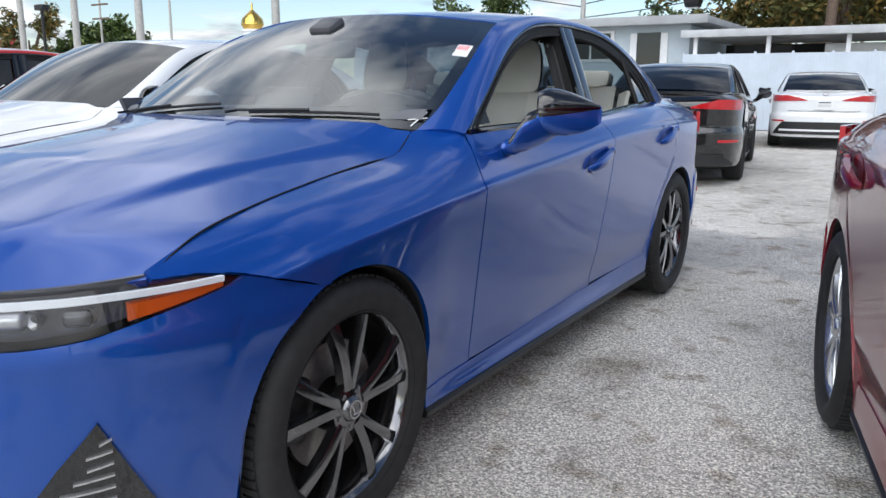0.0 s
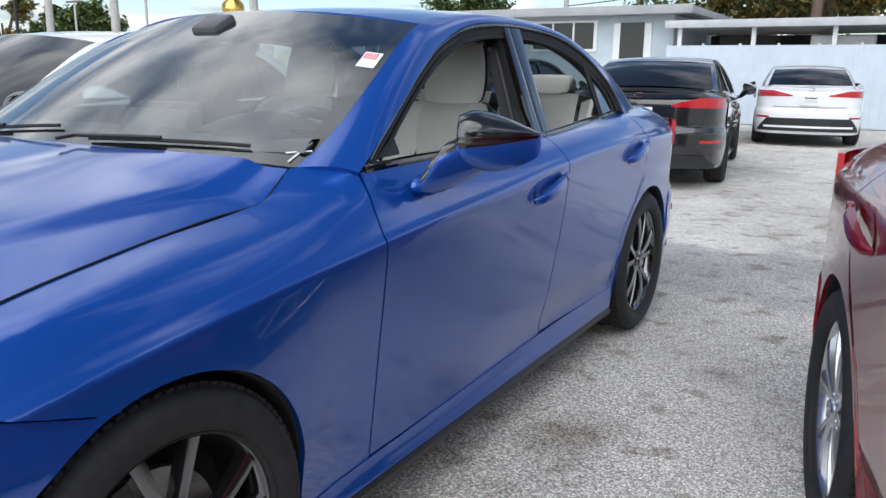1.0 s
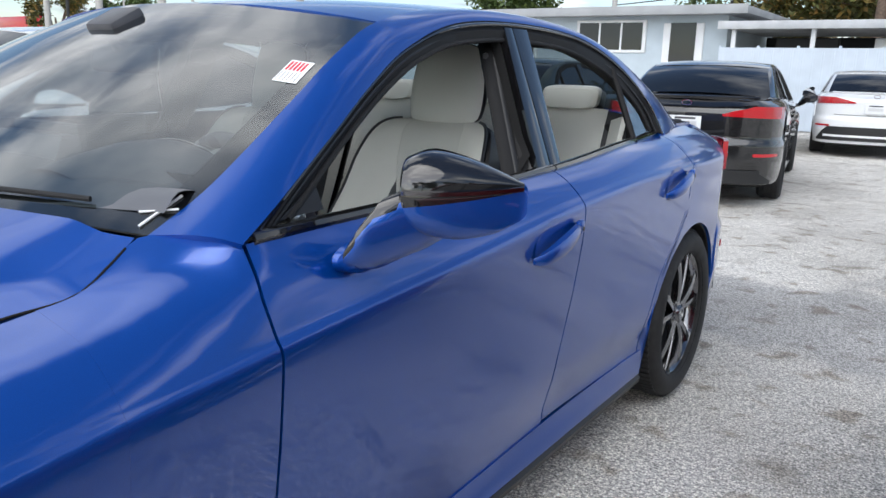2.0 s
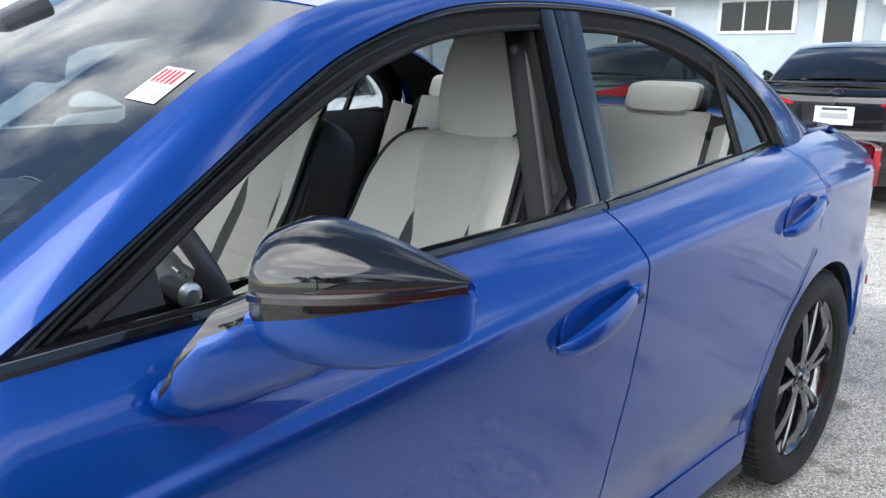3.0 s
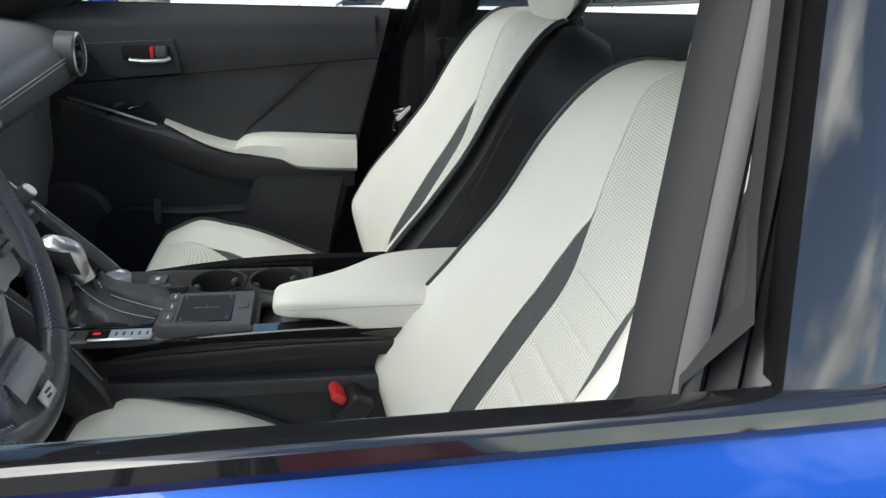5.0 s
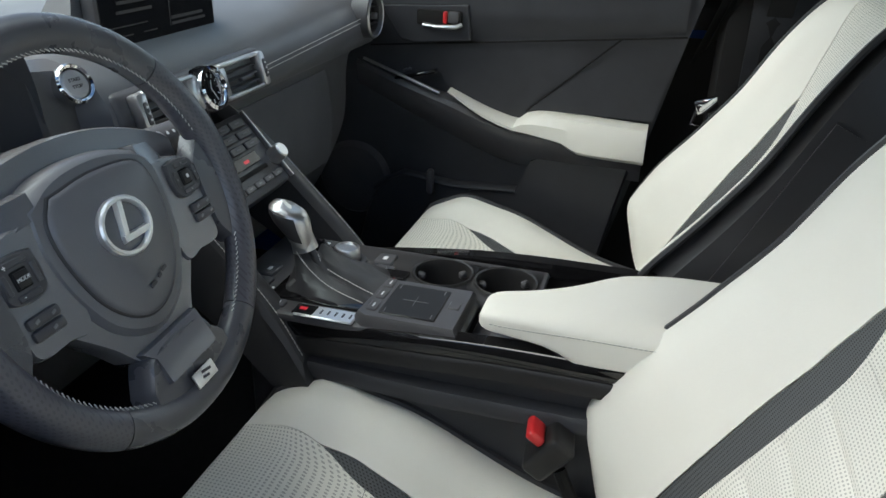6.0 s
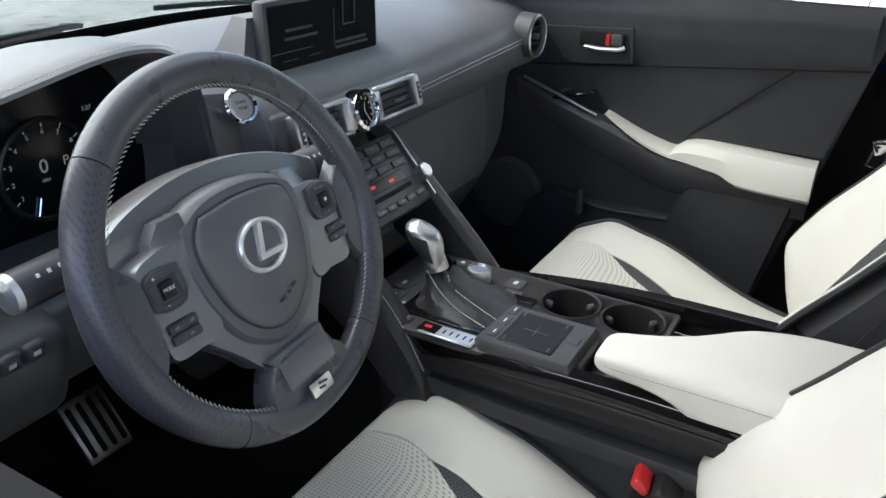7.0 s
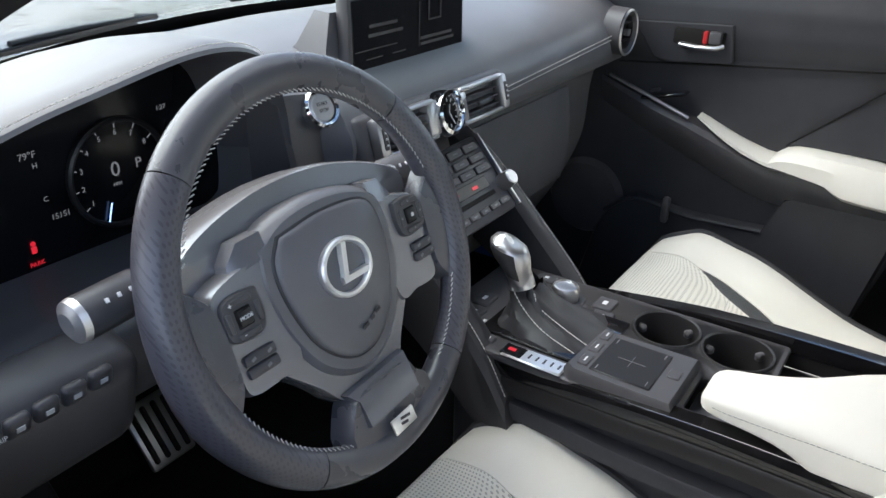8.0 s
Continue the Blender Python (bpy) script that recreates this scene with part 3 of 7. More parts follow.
    for j in range(81):
        u = abs(j / 40 - 1)
        line = np.linspace(.66, .93, len(HOOD_EDGE))
        hood[:, j, 2] += .014 * np.clip((line - u) / .07, 0, 1) * np.linspace(.5, 1, len(HOOD_EDGE)) - .008 * np.clip((line - u - .10) / .5, 0, 1)
    part("hood", sheet(hood, .015, (0, 0, -1)), paint_mat, car)
    for s in (1, -1):
        part("hood_gap", tube(HOOD_EDGE[1:43] * np.array([s, 1, 1]) + np.array([s * .002, 0, .0014]), .0022, 6), UNDER, car)
    # glazing and roof
    t = np.linspace(0, 1, len(SCREEN_EDGE))
    scr = mirrored_span(SCREEN_EDGE, .40 + t * .70, 1.025 + t * .375 + .02 * np.sin(np.pi * t), 33)
    out["screen"] = scr
    ws = part("windshield", sheet(scr), glazing, car)
    ws.visible_shadow = False
    k = int(np.argmin(abs(RAIL_IN[:, 1] - 1.185))), int(np.argmin(abs(RAIL_IN[:, 1] - 2.42)))
    re = RAIL_IN[k[0]:k[1] + 1]
    tt = np.linspace(0, 1, len(re))
    roof = mirrored_span(re, np.interp(tt, [0, .4, 1], [1.11, 1.72, 2.52]), re[:, 2] + np.interp(tt, [0, .3, 1], [.045, .03, .025]), 25, 2.6)
    part("roof", sheet(roof, .02, (0, 0, -1)), paint_mat, car)
    be = RAIL_IN[k[1]:]
    tt = np.linspace(0, 1, len(be))
    rear = mirrored_span(be, be[:, 1] + .10 - .02 * tt, be[:, 2] + .025 + .01 * tt, 21)
    rw = part("rear_window", sheet(rear), glazing, car)
    rw.visible_shadow = False
    # boot lid and tail
    te = curve([(.715, 3.08, 1.062), (.70, 3.25, 1.058), (.68, 3.38, 1.055), (.62, 3.50, 1.050), (.54, 3.57, 1.040)], 16)
    boot = mirrored_span(te, te[:, 1] + .06, te[:, 2] + .022, 21)
    part("boot_lid", sheet(boot, .02, (0, 0, -1)), paint_mat, car)
    n = len(TAIL)
    offr = lambda z: float(np.interp(z, [.18, .25, .45, .62, .66, .90, .94, .97, 1.0, 1.05], [-.05, -.01, .012, .012, -.008, -.004, -.006, -.03, -.07, -.165]))
    lowz = np.array([max(.22, arch(y, 2.8, .22)) for y in TAIL[:, 1]])
    topz = np.interp(TAIL[:, 1], [3.16, 3.4, 3.6, 3.76], [1.04, 1.035, 1.04, 1.05])
    tail = plan_sheet(TAIL, lowz, topz, offr, 30)
    tail = np.vstack([tail, tail[-2::-1] * np.array([-1, 1, 1])])
    part("rear_bumper", sheet(tail, .012, (0, -1, 0)), paint_mat, car)
    out["tail"] = offr
    # dark shell under the panels
    part("floor_pan", rbox((1.50, 4.1, .06), (0, 1.4, .21), .02), UNDER, car)
    out["car"] = car
    return out


# window line of the doors, on the leaning plane of the side glass
def glass_x(z):
    return .832 - .45 * (z - .97)


FRAME_OUT = [(.640, .985), (.72, 1.035), (.90, 1.135), (1.06, 1.225), (1.22, 1.30), (1.46, 1.366), (1.75, 1.388), (2.1, 1.378), (2.32, 1.338), (2.50, 1.262), (2.63, 1.15), (2.66, 1.045)]


def side_loop(points, inset=0.0):
    return [(glass_x(z) - inset, y, z) for y, z in points]


def window_trim(car, s, front_glass, rear_glass):
    """Black door frames, pillar covers, belt strips and panes of one side."""
    sw = (lambda vf: vf) if s == 1 else mirror_x
    top = curve([(y, z) for y, z in FRAME_OUT], 90)
    # upper frame band, a channel that follows the rail
    ins = curve([(.760, 1.004), (.825, 1.040), (.93, 1.102), (1.05, 1.168), (1.17, 1.226), (1.30, 1.276), (1.47, 1.316), (1.75, 1.336), (2.05, 1.326), (2.24, 1.290), (2.40, 1.230), (2.53, 1.14), (2.57, 1.065)], 90)
    rows = []
    for (y0, z0), (y1, z1) in zip(top, ins):
        rows.append([(glass_x(z0) - .022, y0, z0 + .004), (glass_x(z0) + .006, y0, z0), (glass_x(z0) + .006, .7 * y0 + .3 * y1, .7 * z0 + .3 * z1),
                     (glass_x(z1) - .010, .55 * y0 + .45 * y1, .55 * z0 + .45 * z1), (glass_x(z1) - .012, y1, z1), (glass_x(z1) - .045, y1, z1 + .002)])
    part("window_frame", sw(sheet(np.array(rows))), SEAL, car)
    # rounded beads along the frame: a glossy outer one and the rubber lip that seals the pane
    for k, dx, r, mat in ((.16, .006, .0045, GLOSS_BLACK), (.52, -.006, .0050, SATIN_BLACK), (.93, -.010, .0060, RUBBER)):
        bead = [(glass_x(z0 + (z1 - z0) * k) + dx, y0 + (y1 - y0) * k, z0 + (z1 - z0) * k) for (y0, z0), (y1, z1) in zip(top, ins)]
        part("frame_bead", sw(tube(bead, r, 8)), mat, car)
    # belt strip
    for y0, y1 in ((.652, 1.715), (1.722, 2.62)):
        rows = []
        for y in np.linspace(y0, y1, 30):
            zb = side_at(y, 8)[1]
            x = side_at(y, 8)[0]
            rows.append([(x + .002, y, zb - .006), (x + .006, y, zb + .004), (x + .003, y, zb + .012), (x - .006, y, zb + .016), (x - .020, y, zb + .013), (x - .026, y, zb - .01)])
        part("belt_moulding", sw(loft(rows)), GLOSS_BLACK, car)
    # pillar covers between the doors
    for ya0, ya1, yb0, yb1 in ((1.645, 1.712, 1.715, 1.755), (1.719, 1.778, 1.762, 1.842)):
        rows = []
        for t in np.linspace(0, 1, 14):
            z = 1.012 + (1.372 - 1.012) * t
            y0, y1 = ya0 + (yb0 - ya0) * t, ya1 + (yb1 - ya1) * t
            rows.append([(glass_x(z) - .02, y0, z), (glass_x(z) + .004, y0, z), (glass_x(z) + .008, (y0 + y1) / 2, z), (glass_x(z) + .005, y1, z), (glass_x(z) - .02, y1, z)])
        part("pillar_cover", sw(sheet(np.array(rows))), GLOSS_BLACK, car)
    # quarter divider
    part("quarter_divider", sw(tube([(glass_x(1.03) - .004, 2.375, 1.03), (glass_x(1.28) - .004, 2.405, 1.275)], .012, 8)), SEAL, car)
    lo = lambda y: side_at(y, 8)[1] + .01
    tf = lambda y: float(np.interp(y, ins[:, 0], ins[:, 1])) + .012
    def pane(y0, y1, tilt0, tilt1, nm, mat):
        rows = []
        for u in np.linspace(0, 1, 16):
            yl, yt = y0 + (y1 - y0) * u, tilt0 + (tilt1 - tilt0) * u
            z0 = lo(yl)
            z1 = tf(yt)
            rows.append([(glass_x(z) - .014, yl + (yt - yl) * k, z) for k, z in ((k, z0 + (z1 - z0) * k) for k in np.linspace(0, 1, 8))])
        p = part(nm, sw(sheet(np.array(rows))), mat, car)
        p.visible_shadow = False
    if front_glass:
        pane(.70, 1.63, .80, 1.70, "window_pane", front_glass)
    if rear_glass:
        if front_glass:
            pane(1.775, 2.37, 1.83, 2.40, "window_pane", rear_glass)
        pane(2.375, 2.60, 2.405, 2.58, "quarter_pane", rear_glass)


# ---------------- ground ----------------
def ground_material():
    m = material("worn_asphalt", (0.33, 0.32, 0.30), 0.9)
    n, l = m.node_tree.nodes, m.node_tree.links
    p = n["Principled BSDF"]
    tc = n.new("ShaderNodeTexCoord")
    def tex(kind, scale, detail=4.0):
        t = n.new(kind)
        t.inputs["Scale"].default_value = scale
        if kind == "ShaderNodeTexNoise":
            t.inputs["Detail"].default_value = detail
        l.new(tc.outputs["Object"], t.inputs["Vector"])
        return t
    def ramp(src, *stops):
        r = n.new("ShaderNodeValToRGB")
        r.color_ramp.elements[0].position, r.color_ramp.elements[1].position = stops[0][0], stops[-1][0]
        for i, (pos, c) in enumerate(stops):
            e = r.color_ramp.elements[0] if i == 0 else r.color_ramp.elements[-1] if i == len(stops) - 1 else r.color_ramp.elements.new(pos)
            e.color = (*c, 1) if not isinstance(c, float) else (c, c, c, 1)
        l.new(src, r.inputs["Fac"])
        return r
    def mul(a, b, fac=1.0):
        x = n.new("ShaderNodeMixRGB")
        x.blend_type = "MULTIPLY"
        x.inputs["Fac"].default_value = fac
        l.new(a, x.inputs["Color1"])
        l.new(b, x.inputs["Color2"])
        return x
    broad = ramp(tex("ShaderNodeTexNoise", 0.55, 8.0).outputs["Fac"], (.32, (.56, .53, .48)), (.52, (.80, .765, .70)), (.70, (.90, .865, .80)))
    pebbles = ramp(tex("ShaderNodeTexVoronoi", 85.0).outputs["Distance"], (.08, 1.25), (.42, .95), (.72, .50))
    grit = ramp(tex("ShaderNodeTexNoise", 170.0, 3.0).outputs["Fac"], (.36, .30), (.50, .95), (.64, 1.45))
    spots = ramp(tex("ShaderNodeTexNoise", 2.3, 10.0).outputs["Fac"], (.30, (.42, .38, .33)), (.42, 1.0))
    mix = mul(mul(mul(broad.outputs["Color"], pebbles.outputs["Color"], .8).outputs["Color"], grit.outputs["Color"], .9).outputs["Color"], spots.outputs["Color"], .8)
    # a band of greyer, newer asphalt across the lot, with a ragged edge, and dark grime between the cars
    sep = n.new("ShaderNodeSeparateXYZ")
    l.new(tc.outputs["Object"], sep.inputs["Vector"])
    def mth(op, a, b_):
        q = n.new("ShaderNodeMath")
        q.operation = op
        for k, v in enumerate((a, b_)):
            if isinstance(v, (int, float)):
                q.inputs[k].default_value = v
            else:
                l.new(v, q.inputs[k])
        return q.outputs[0]
    ragged = mth("MULTIPLY", mth("SUBTRACT", tex("ShaderNodeTexNoise", 1.1, 8.0).outputs["Fac"], .5), 2.6)
    away = mth("ABSOLUTE", mth("ADD", mth("SUBTRACT", sep.outputs["Y"], 4.35), ragged), 0.0)
    band = ramp(away, (.55, (.66, .67, .70)), (.85, 1.0))
    grime = ramp(tex("ShaderNodeTexNoise", 5.5, 9.0).outputs["Fac"], (.33, (.50, .44, .37)), (.43, 1.0))
    mix = mul(mul(mix.outputs["Color"], band.outputs["Color"]).outputs["Color"], grime.outputs["Color"], .75)
    l.new(mix.outputs["Color"], p.inputs["Base Color"])
    b = n.new("ShaderNodeBump")
    b.inputs["Strength"].default_value, b.inputs["Distance"].default_value = 0.8, 0.006
    l.new(pebbles.outputs["Color"], b.inputs["Height"])
    l.new(b.outputs["Normal"], p.inputs["Normal"])
    return m


xs = np.concatenate([[-400, -100, -40], np.linspace(-14, 8, 45), [25, 100, 400]])
ys = np.concatenate([[-400, -60, -20], np.linspace(-6, 24, 61), [45, 120, 500]])
G = np.array([[(x, y, -.012 + .008 * noise.noise(Vector((x * .6, y * .6, 0))) if -15 < x < 9 and -7 < y < 25 else -.012) for y in ys] for x in xs])
tagged(part("ground", sheet(G), ground_material()), label="pale worn gravelly asphalt of the car lot", category="ground", kind="structure")

# ---------------- cars ----------------
blue = sedan("sedan", "blue metallic sports saloon with its driver's side windows open", BLUE, Matrix(), SMOKE, RIM_DARK)
window_trim(blue["car"], 1, None, SIDE_GLASS)
window_trim(blue["car"], -1, SIDE_GLASS, SIDE_GLASS)


def parked(name, label, paint_mat, x, y, turn, rim):
    c = sedan(name, label, paint_mat, pose(x, y, 0, 0, 0, turn), PRIVACY, rim, far=True)
    for s in (1, -1):
        window_trim(c["car"], s, PRIVACY, PRIVACY)
    return c


# turned by 180 degrees about its own origin at the front axle
elantra = parked("sedan", "black compact saloon seen from behind", BLACK_P, -1.15, 11.30, 188, RIM_DARK)
corolla = parked("sedan", "white compact saloon parked by the white fence", WHITE_P, -.20, 18.10, 189, RIM_SILVER)
white = parked("sedan", "white saloon with dark windows parked alongside", WHITE_P, -2.72, .85, 0, RIM_DARK)
red = parked("sedan", "dark red saloon parked close beside the blue one", RED_P, 3.29, -1.15, 12, RIM_SILVER)
green = parked("sedan", "dark grey-green saloon behind the blue one", GREEN_P, -3.3, 7.4 + 3.76, 180, RIM_DARK)

silver = parked("sedan", "pale silver saloon behind the black one", material("silver_paint", (.55, .58, .60), .3, .5, coat=1.0), -2.25, 17.0, 188, RIM_SILVER)
far_red = parked("sedan", "bright red saloon at the end of the row", BRIGHT_RED_P, -5.5, .75, 0, RIM_SILVER)


# ---------------- cabin materials ----------------
WHITE_L = material("white_leather", (0.80, 0.792, 0.73), 0.46, vary=0.03, vary_scale=6, bump=0.25, bump_scale=420, rough_vary=0.06)
BLACK_L = material("black_leather", (0.042, 0.043, 0.047), 0.40, vary=0.15, vary_scale=12, bump=0.3, bump_scale=500, rough_vary=0.06)
DASH_L = material("dark_dashboard_skin", (0.125, 0.129, 0.140), 0.38, vary=0.1, vary_scale=10, bump=0.15, bump_scale=650)
BLACK_PL = material("black_cabin_plastic", (0.075, 0.075, 0.081), 0.34, vary=0.12, vary_scale=14, bump=0.2, bump_scale=700)
STRIP_GREY = material("grey_frame_strip", (0.018, 0.018, 0.019), 0.36, bump=0.05)
SOFT_GREY = material("grey_spoke_plastic", (0.25, 0.256, 0.275), 0.27, 0.5, bump=0.1, bump_scale=800)
CARPET = material("dark_carpet", (0.012, 0.012, 0.013), 0.95, vary=0.3, vary_scale=60, bump=0.6, bump_scale=500)
HEADLINER = material("black_headliner", (0.02, 0.02, 0.021), 0.95, bump=0.3, bump_scale=800)
BELT_WEB = material("seat_belt_webbing", (0.02, 0.02, 0.021), 0.8, bump=0.4, bump_scale=900)
SCREEN_G = material("display_glass", (0.008, 0.009, 0.011), 0.16, spec=0.3)
THREAD = material("pale_thread", (0.62, 0.62, 0.60), 0.7)
RED_PL = material("red_plastic", (0.62, 0.03, 0.035), 0.35, coat=0.3)
PRINT = material("white_print", (0.75, 0.76, 0.78), 0.6)
WHEEL_L = material("charcoal_wheel_leather", (0.082, 0.085, 0.097), 0.29, spec=0.8, vary=0.12, vary_scale=12, bump=0.3, bump_scale=600, rough_vary=0.05)
COVER_G = material("grey_airbag_skin", (0.135, 0.139, 0.152), 0.34, spec=0.7, vary=0.08, vary_scale=10, bump=0.3, bump_scale=700)
LINING = material("black_door_lining", (0.040, 0.042, 0.048), 0.42, spec=0.45, vary=0.12, vary_scale=12, bump=0.3, bump_scale=500)
PRINT_DIM = material("grey_print", (0.22, 0.22, 0.23), 0.6)
LIT_WHITE = glow("lit_white_symbols", (0.80, 0.88, 1.0), 0.045)
LIT_RED = glow("lit_red_symbols", (1.0, 0.03, 0.06), 0.16)
LIT_BLUE = glow("lit_blue_needle", (0.25, 0.45, 1.0), 0.8)
LIT_DIM = glow("dim_screen_symbols", (0.6, 0.66, 0.75), 0.008)


def perforated(name, color, hole, pitch=0.0052):
    """Leather with a staggered field of small punched holes."""
    m = material(name, color, 0.52, bump=0.0, vary=0.03, vary_scale=6)
    n, l = m.node_tree.nodes, m.node_tree.links
    p = n["Principled BSDF"]
    src = p.inputs["Base Color"].links[0].from_socket
    tc, sp = n.new("ShaderNodeTexCoord"), n.new("ShaderNodeSeparateXYZ")
    l.new(tc.outputs["Object"], sp.inputs["Vector"])
    def mth(op, a, b=None):
        q = n.new("ShaderNodeMath")
        q.operation = op
        for k, v in enumerate((a, b)):
            if v is None:
                continue
            if isinstance(v, (int, float)):
                q.inputs[k].default_value = v
            else:
                l.new(v, q.inputs[k])
        return q.outputs[0]
    f = 2 * math.pi / pitch / 2
    sx = mth("SINE", mth("MULTIPLY", sp.outputs["X"], f))
    sv = mth("SINE", mth("MULTIPLY", mth("ADD", mth("MULTIPLY", sp.outputs["Z"], 1.1), sp.outputs["Y"]), f))
    hit = mth("GREATER_THAN", mth("ABSOLUTE", mth("MULTIPLY", sx, sv)), 0.68)
    mx = n.new("ShaderNodeMixRGB")
    l.new(hit, mx.inputs["Fac"])
    l.new(src, mx.inputs["Color1"])
    mx.inputs["Color2"].default_value = (*hole, 1)
    l.new(mx.outputs["Color"], p.inputs["Base Color"])
    b = n.new("ShaderNodeBump")
    b.invert = True
    b.inputs["Strength"].default_value, b.inputs["Distance"].default_value = 0.25, 0.0004
    l.new(hit, b.inputs["Height"])
    l.new(b.outputs["Normal"], p.inputs["Normal"])
    return m


WHITE_PERF = perforated("white_perforated_leather", (0.78, 0.772, 0.71), (0.46, 0.46, 0.42))
DARK_PERF = perforated("charcoal_perforated_leather", (0.085, 0.092, 0.098), (0.02, 0.02, 0.02), 0.0034)
WHEEL_PERF = perforated("black_perforated_leather", (0.080, 0.081, 0.098), (0.052, 0.052, 0.066), 0.0046)
WHEEL_PERF.node_tree.nodes["Principled BSDF"].inputs["Roughness"].default_value = 0.33
WHEEL_PERF.node_tree.nodes["Principled BSDF"].inputs["Specular IOR Level"].default_value = 0.8
EMBLEM_S = material("bright_silver_emblem", (0.86, 0.87, 0.88), 0.34, 0.85)


def words(body, size, m, mat, parent, name="lettering", depth=0.0002):
    """A word in the built-in font as a thin mesh, its face towards local +z."""
    cu = bpy.data.curves.new("words", "FONT")
    cu.body, cu.size, cu.extrude, cu.align_x, cu.align_y = body, size, depth, "CENTER", "CENTER"
    tmp = bpy.data.objects.new("words", cu)
    scene.collection.objects.link(tmp)
    me = bpy.data.meshes.new_from_object(tmp.evaluated_get(bpy.context.evaluated_depsgraph_get()))
    bpy.data.objects.remove(tmp)
    bpy.data.curves.remove(cu)
    ob = new(name, me)
    me.materials.clear()
    me.materials.append(mat)
    ob.parent, ob.matrix_basis = parent, m
    return ob


def stitches(path, gap, length, width, parent, mat=THREAD, up=(0, 0, 1), slant=0.0):
    """A line of thread, stitch by stitch."""
    p = np.asarray(path, float)
    s = np.concatenate([[0], np.cumsum(np.linalg.norm(np.diff(p, axis=0), axis=1))])
    v, f = [], []
    for d in np.arange(gap / 2, s[-1] - gap / 2, gap):
        a = np.array([np.interp(d - length / 2, s, p[:, k]) for k in range(3)])
        b = np.array([np.interp(d + length / 2, s, p[:, k]) for k in range(3)])
        t = (b - a) / (np.linalg.norm(b - a) + 1e-9)
        side_v3 = np.cross(t, np.asarray(up, float))
        a, b = a - side_v3 * slant, b + side_v3 * slant
        q = tube([a, b], width, 5)
        k = len(v)
        v.extend(np.asarray(q[0]).tolist())
        f.extend([tuple(i + k for i in g) for g in q[1]])
    return tagged(part("stitching", (v, f), mat, parent), kind="stuff")


def grid_fn(fn, us, vs):
    return np.array([[fn(u, v) for v in vs] for u in us])


CAR = blue["car"]

# ---------------- front seats ----------------
BACK_UP, BACK_FRONT = np.array([0, .447, .894]), np.array([0, -.894, .447])
HIP = np.array([0, 1.615, .57])


def back_w(s):
    return float(spl([-.10, .0, .10, .22, .32, .40, .46, .52, .56, .585], [.24, .262, .268, .264, .256, .250, .240, .222, .190, .13], s))


def back_pt(u, s, lift=0.0):
    """A point on the front of the backrest: u from -1 to 1 across, s metres up from the hip."""
    w = back_w(s)
    a = abs(u)
    lead = float(spl([-.16, -.065, .008, .074, .203, .322, .39, .465, .53, .565, .585], [.005, .107, .156, .152, .126, .108, .106, .098, .080, .055, .020], s))
    flat_d = float(spl([-.10, 0, .25, .45, .53, .565, .585], [.004, .028, .034, .044, .056, .046, .015], s))
    d = flat_d + (lead - flat_d) * float(spl([0, .24, .40, .56, .74, .90, .97, 1.0], [0, .02, .16, .48, .88, 1.0, .80, .40], a))
    q = a / back_seam(s)
    if q < 1:
        for g in (.0, .06, .12, .18, .24):
            d -= .005 * (1 - q ** 6) * math.exp(-((s - g - .06 * a * a) / .006) ** 2)
    return HIP + np.array([u * w, 0, 0]) + BACK_UP * s + BACK_FRONT * (d + lift)


def back_seam(s):
    return float(spl([-.10, 0, .10, .20, .27, .355, .43, .50, .585], [.41, .378, .345, .310, .285, .355, .43, .48, .56], s))


def blade_w(s):
    return float(spl([-.10, 0, .1, .2, .27, .32, .365], [.075, .088, .105, .130, .135, .085, .0], min(s, .365)))


CUSH_Y0, CUSH_Y1 = 1.62, 1.018


def cush_w(r):
    return float(spl([0, .25, .6, .85, .95, 1], [.225, .250, .258, .252, .235, .20], r))


def cush_seam(r):
    return float(spl([0, .3, .44, .54, .67, .775, .9, 1.0], [.26, .29, .325, .385, .445, .53, .57, .60], r))


def cush_blade(r):
    return float(spl([0, .3, .54, .68, .775], [.13, .12, .112, .09, .0], min(r, .775)))


def cush_pt(u, r, lift=0.0):
    """A point on the cushion: u across, r from the back (0) to the front edge (1)."""
    a = abs(u)
    y = CUSH_Y0 + (CUSH_Y1 - CUSH_Y0) * r
    z = float(spl([0, .3, .7, .86, .95, 1.0], [.445, .462, .540, .574, .574, .535], r))
    bol = float(spl([0, .2, .6, .82, .95, 1], [.022, .028, .054, .036, .008, .0], r))
    z += bol * float(spl([0, .40, .58, .78, .90, 1.0], [0, .05, .4, .95, .95, .30], a))
    q = a / cush_seam(r)
    if q < 1:
        for g in (.30, .42, .54, .66):
            z -= .005 * (1 - q ** 6) * math.exp(-((r - g) / .011) ** 2)
    y += .03 * a ** 3 * max(0, r - .5)
    return np.array([u * cush_w(r), y, z + lift])


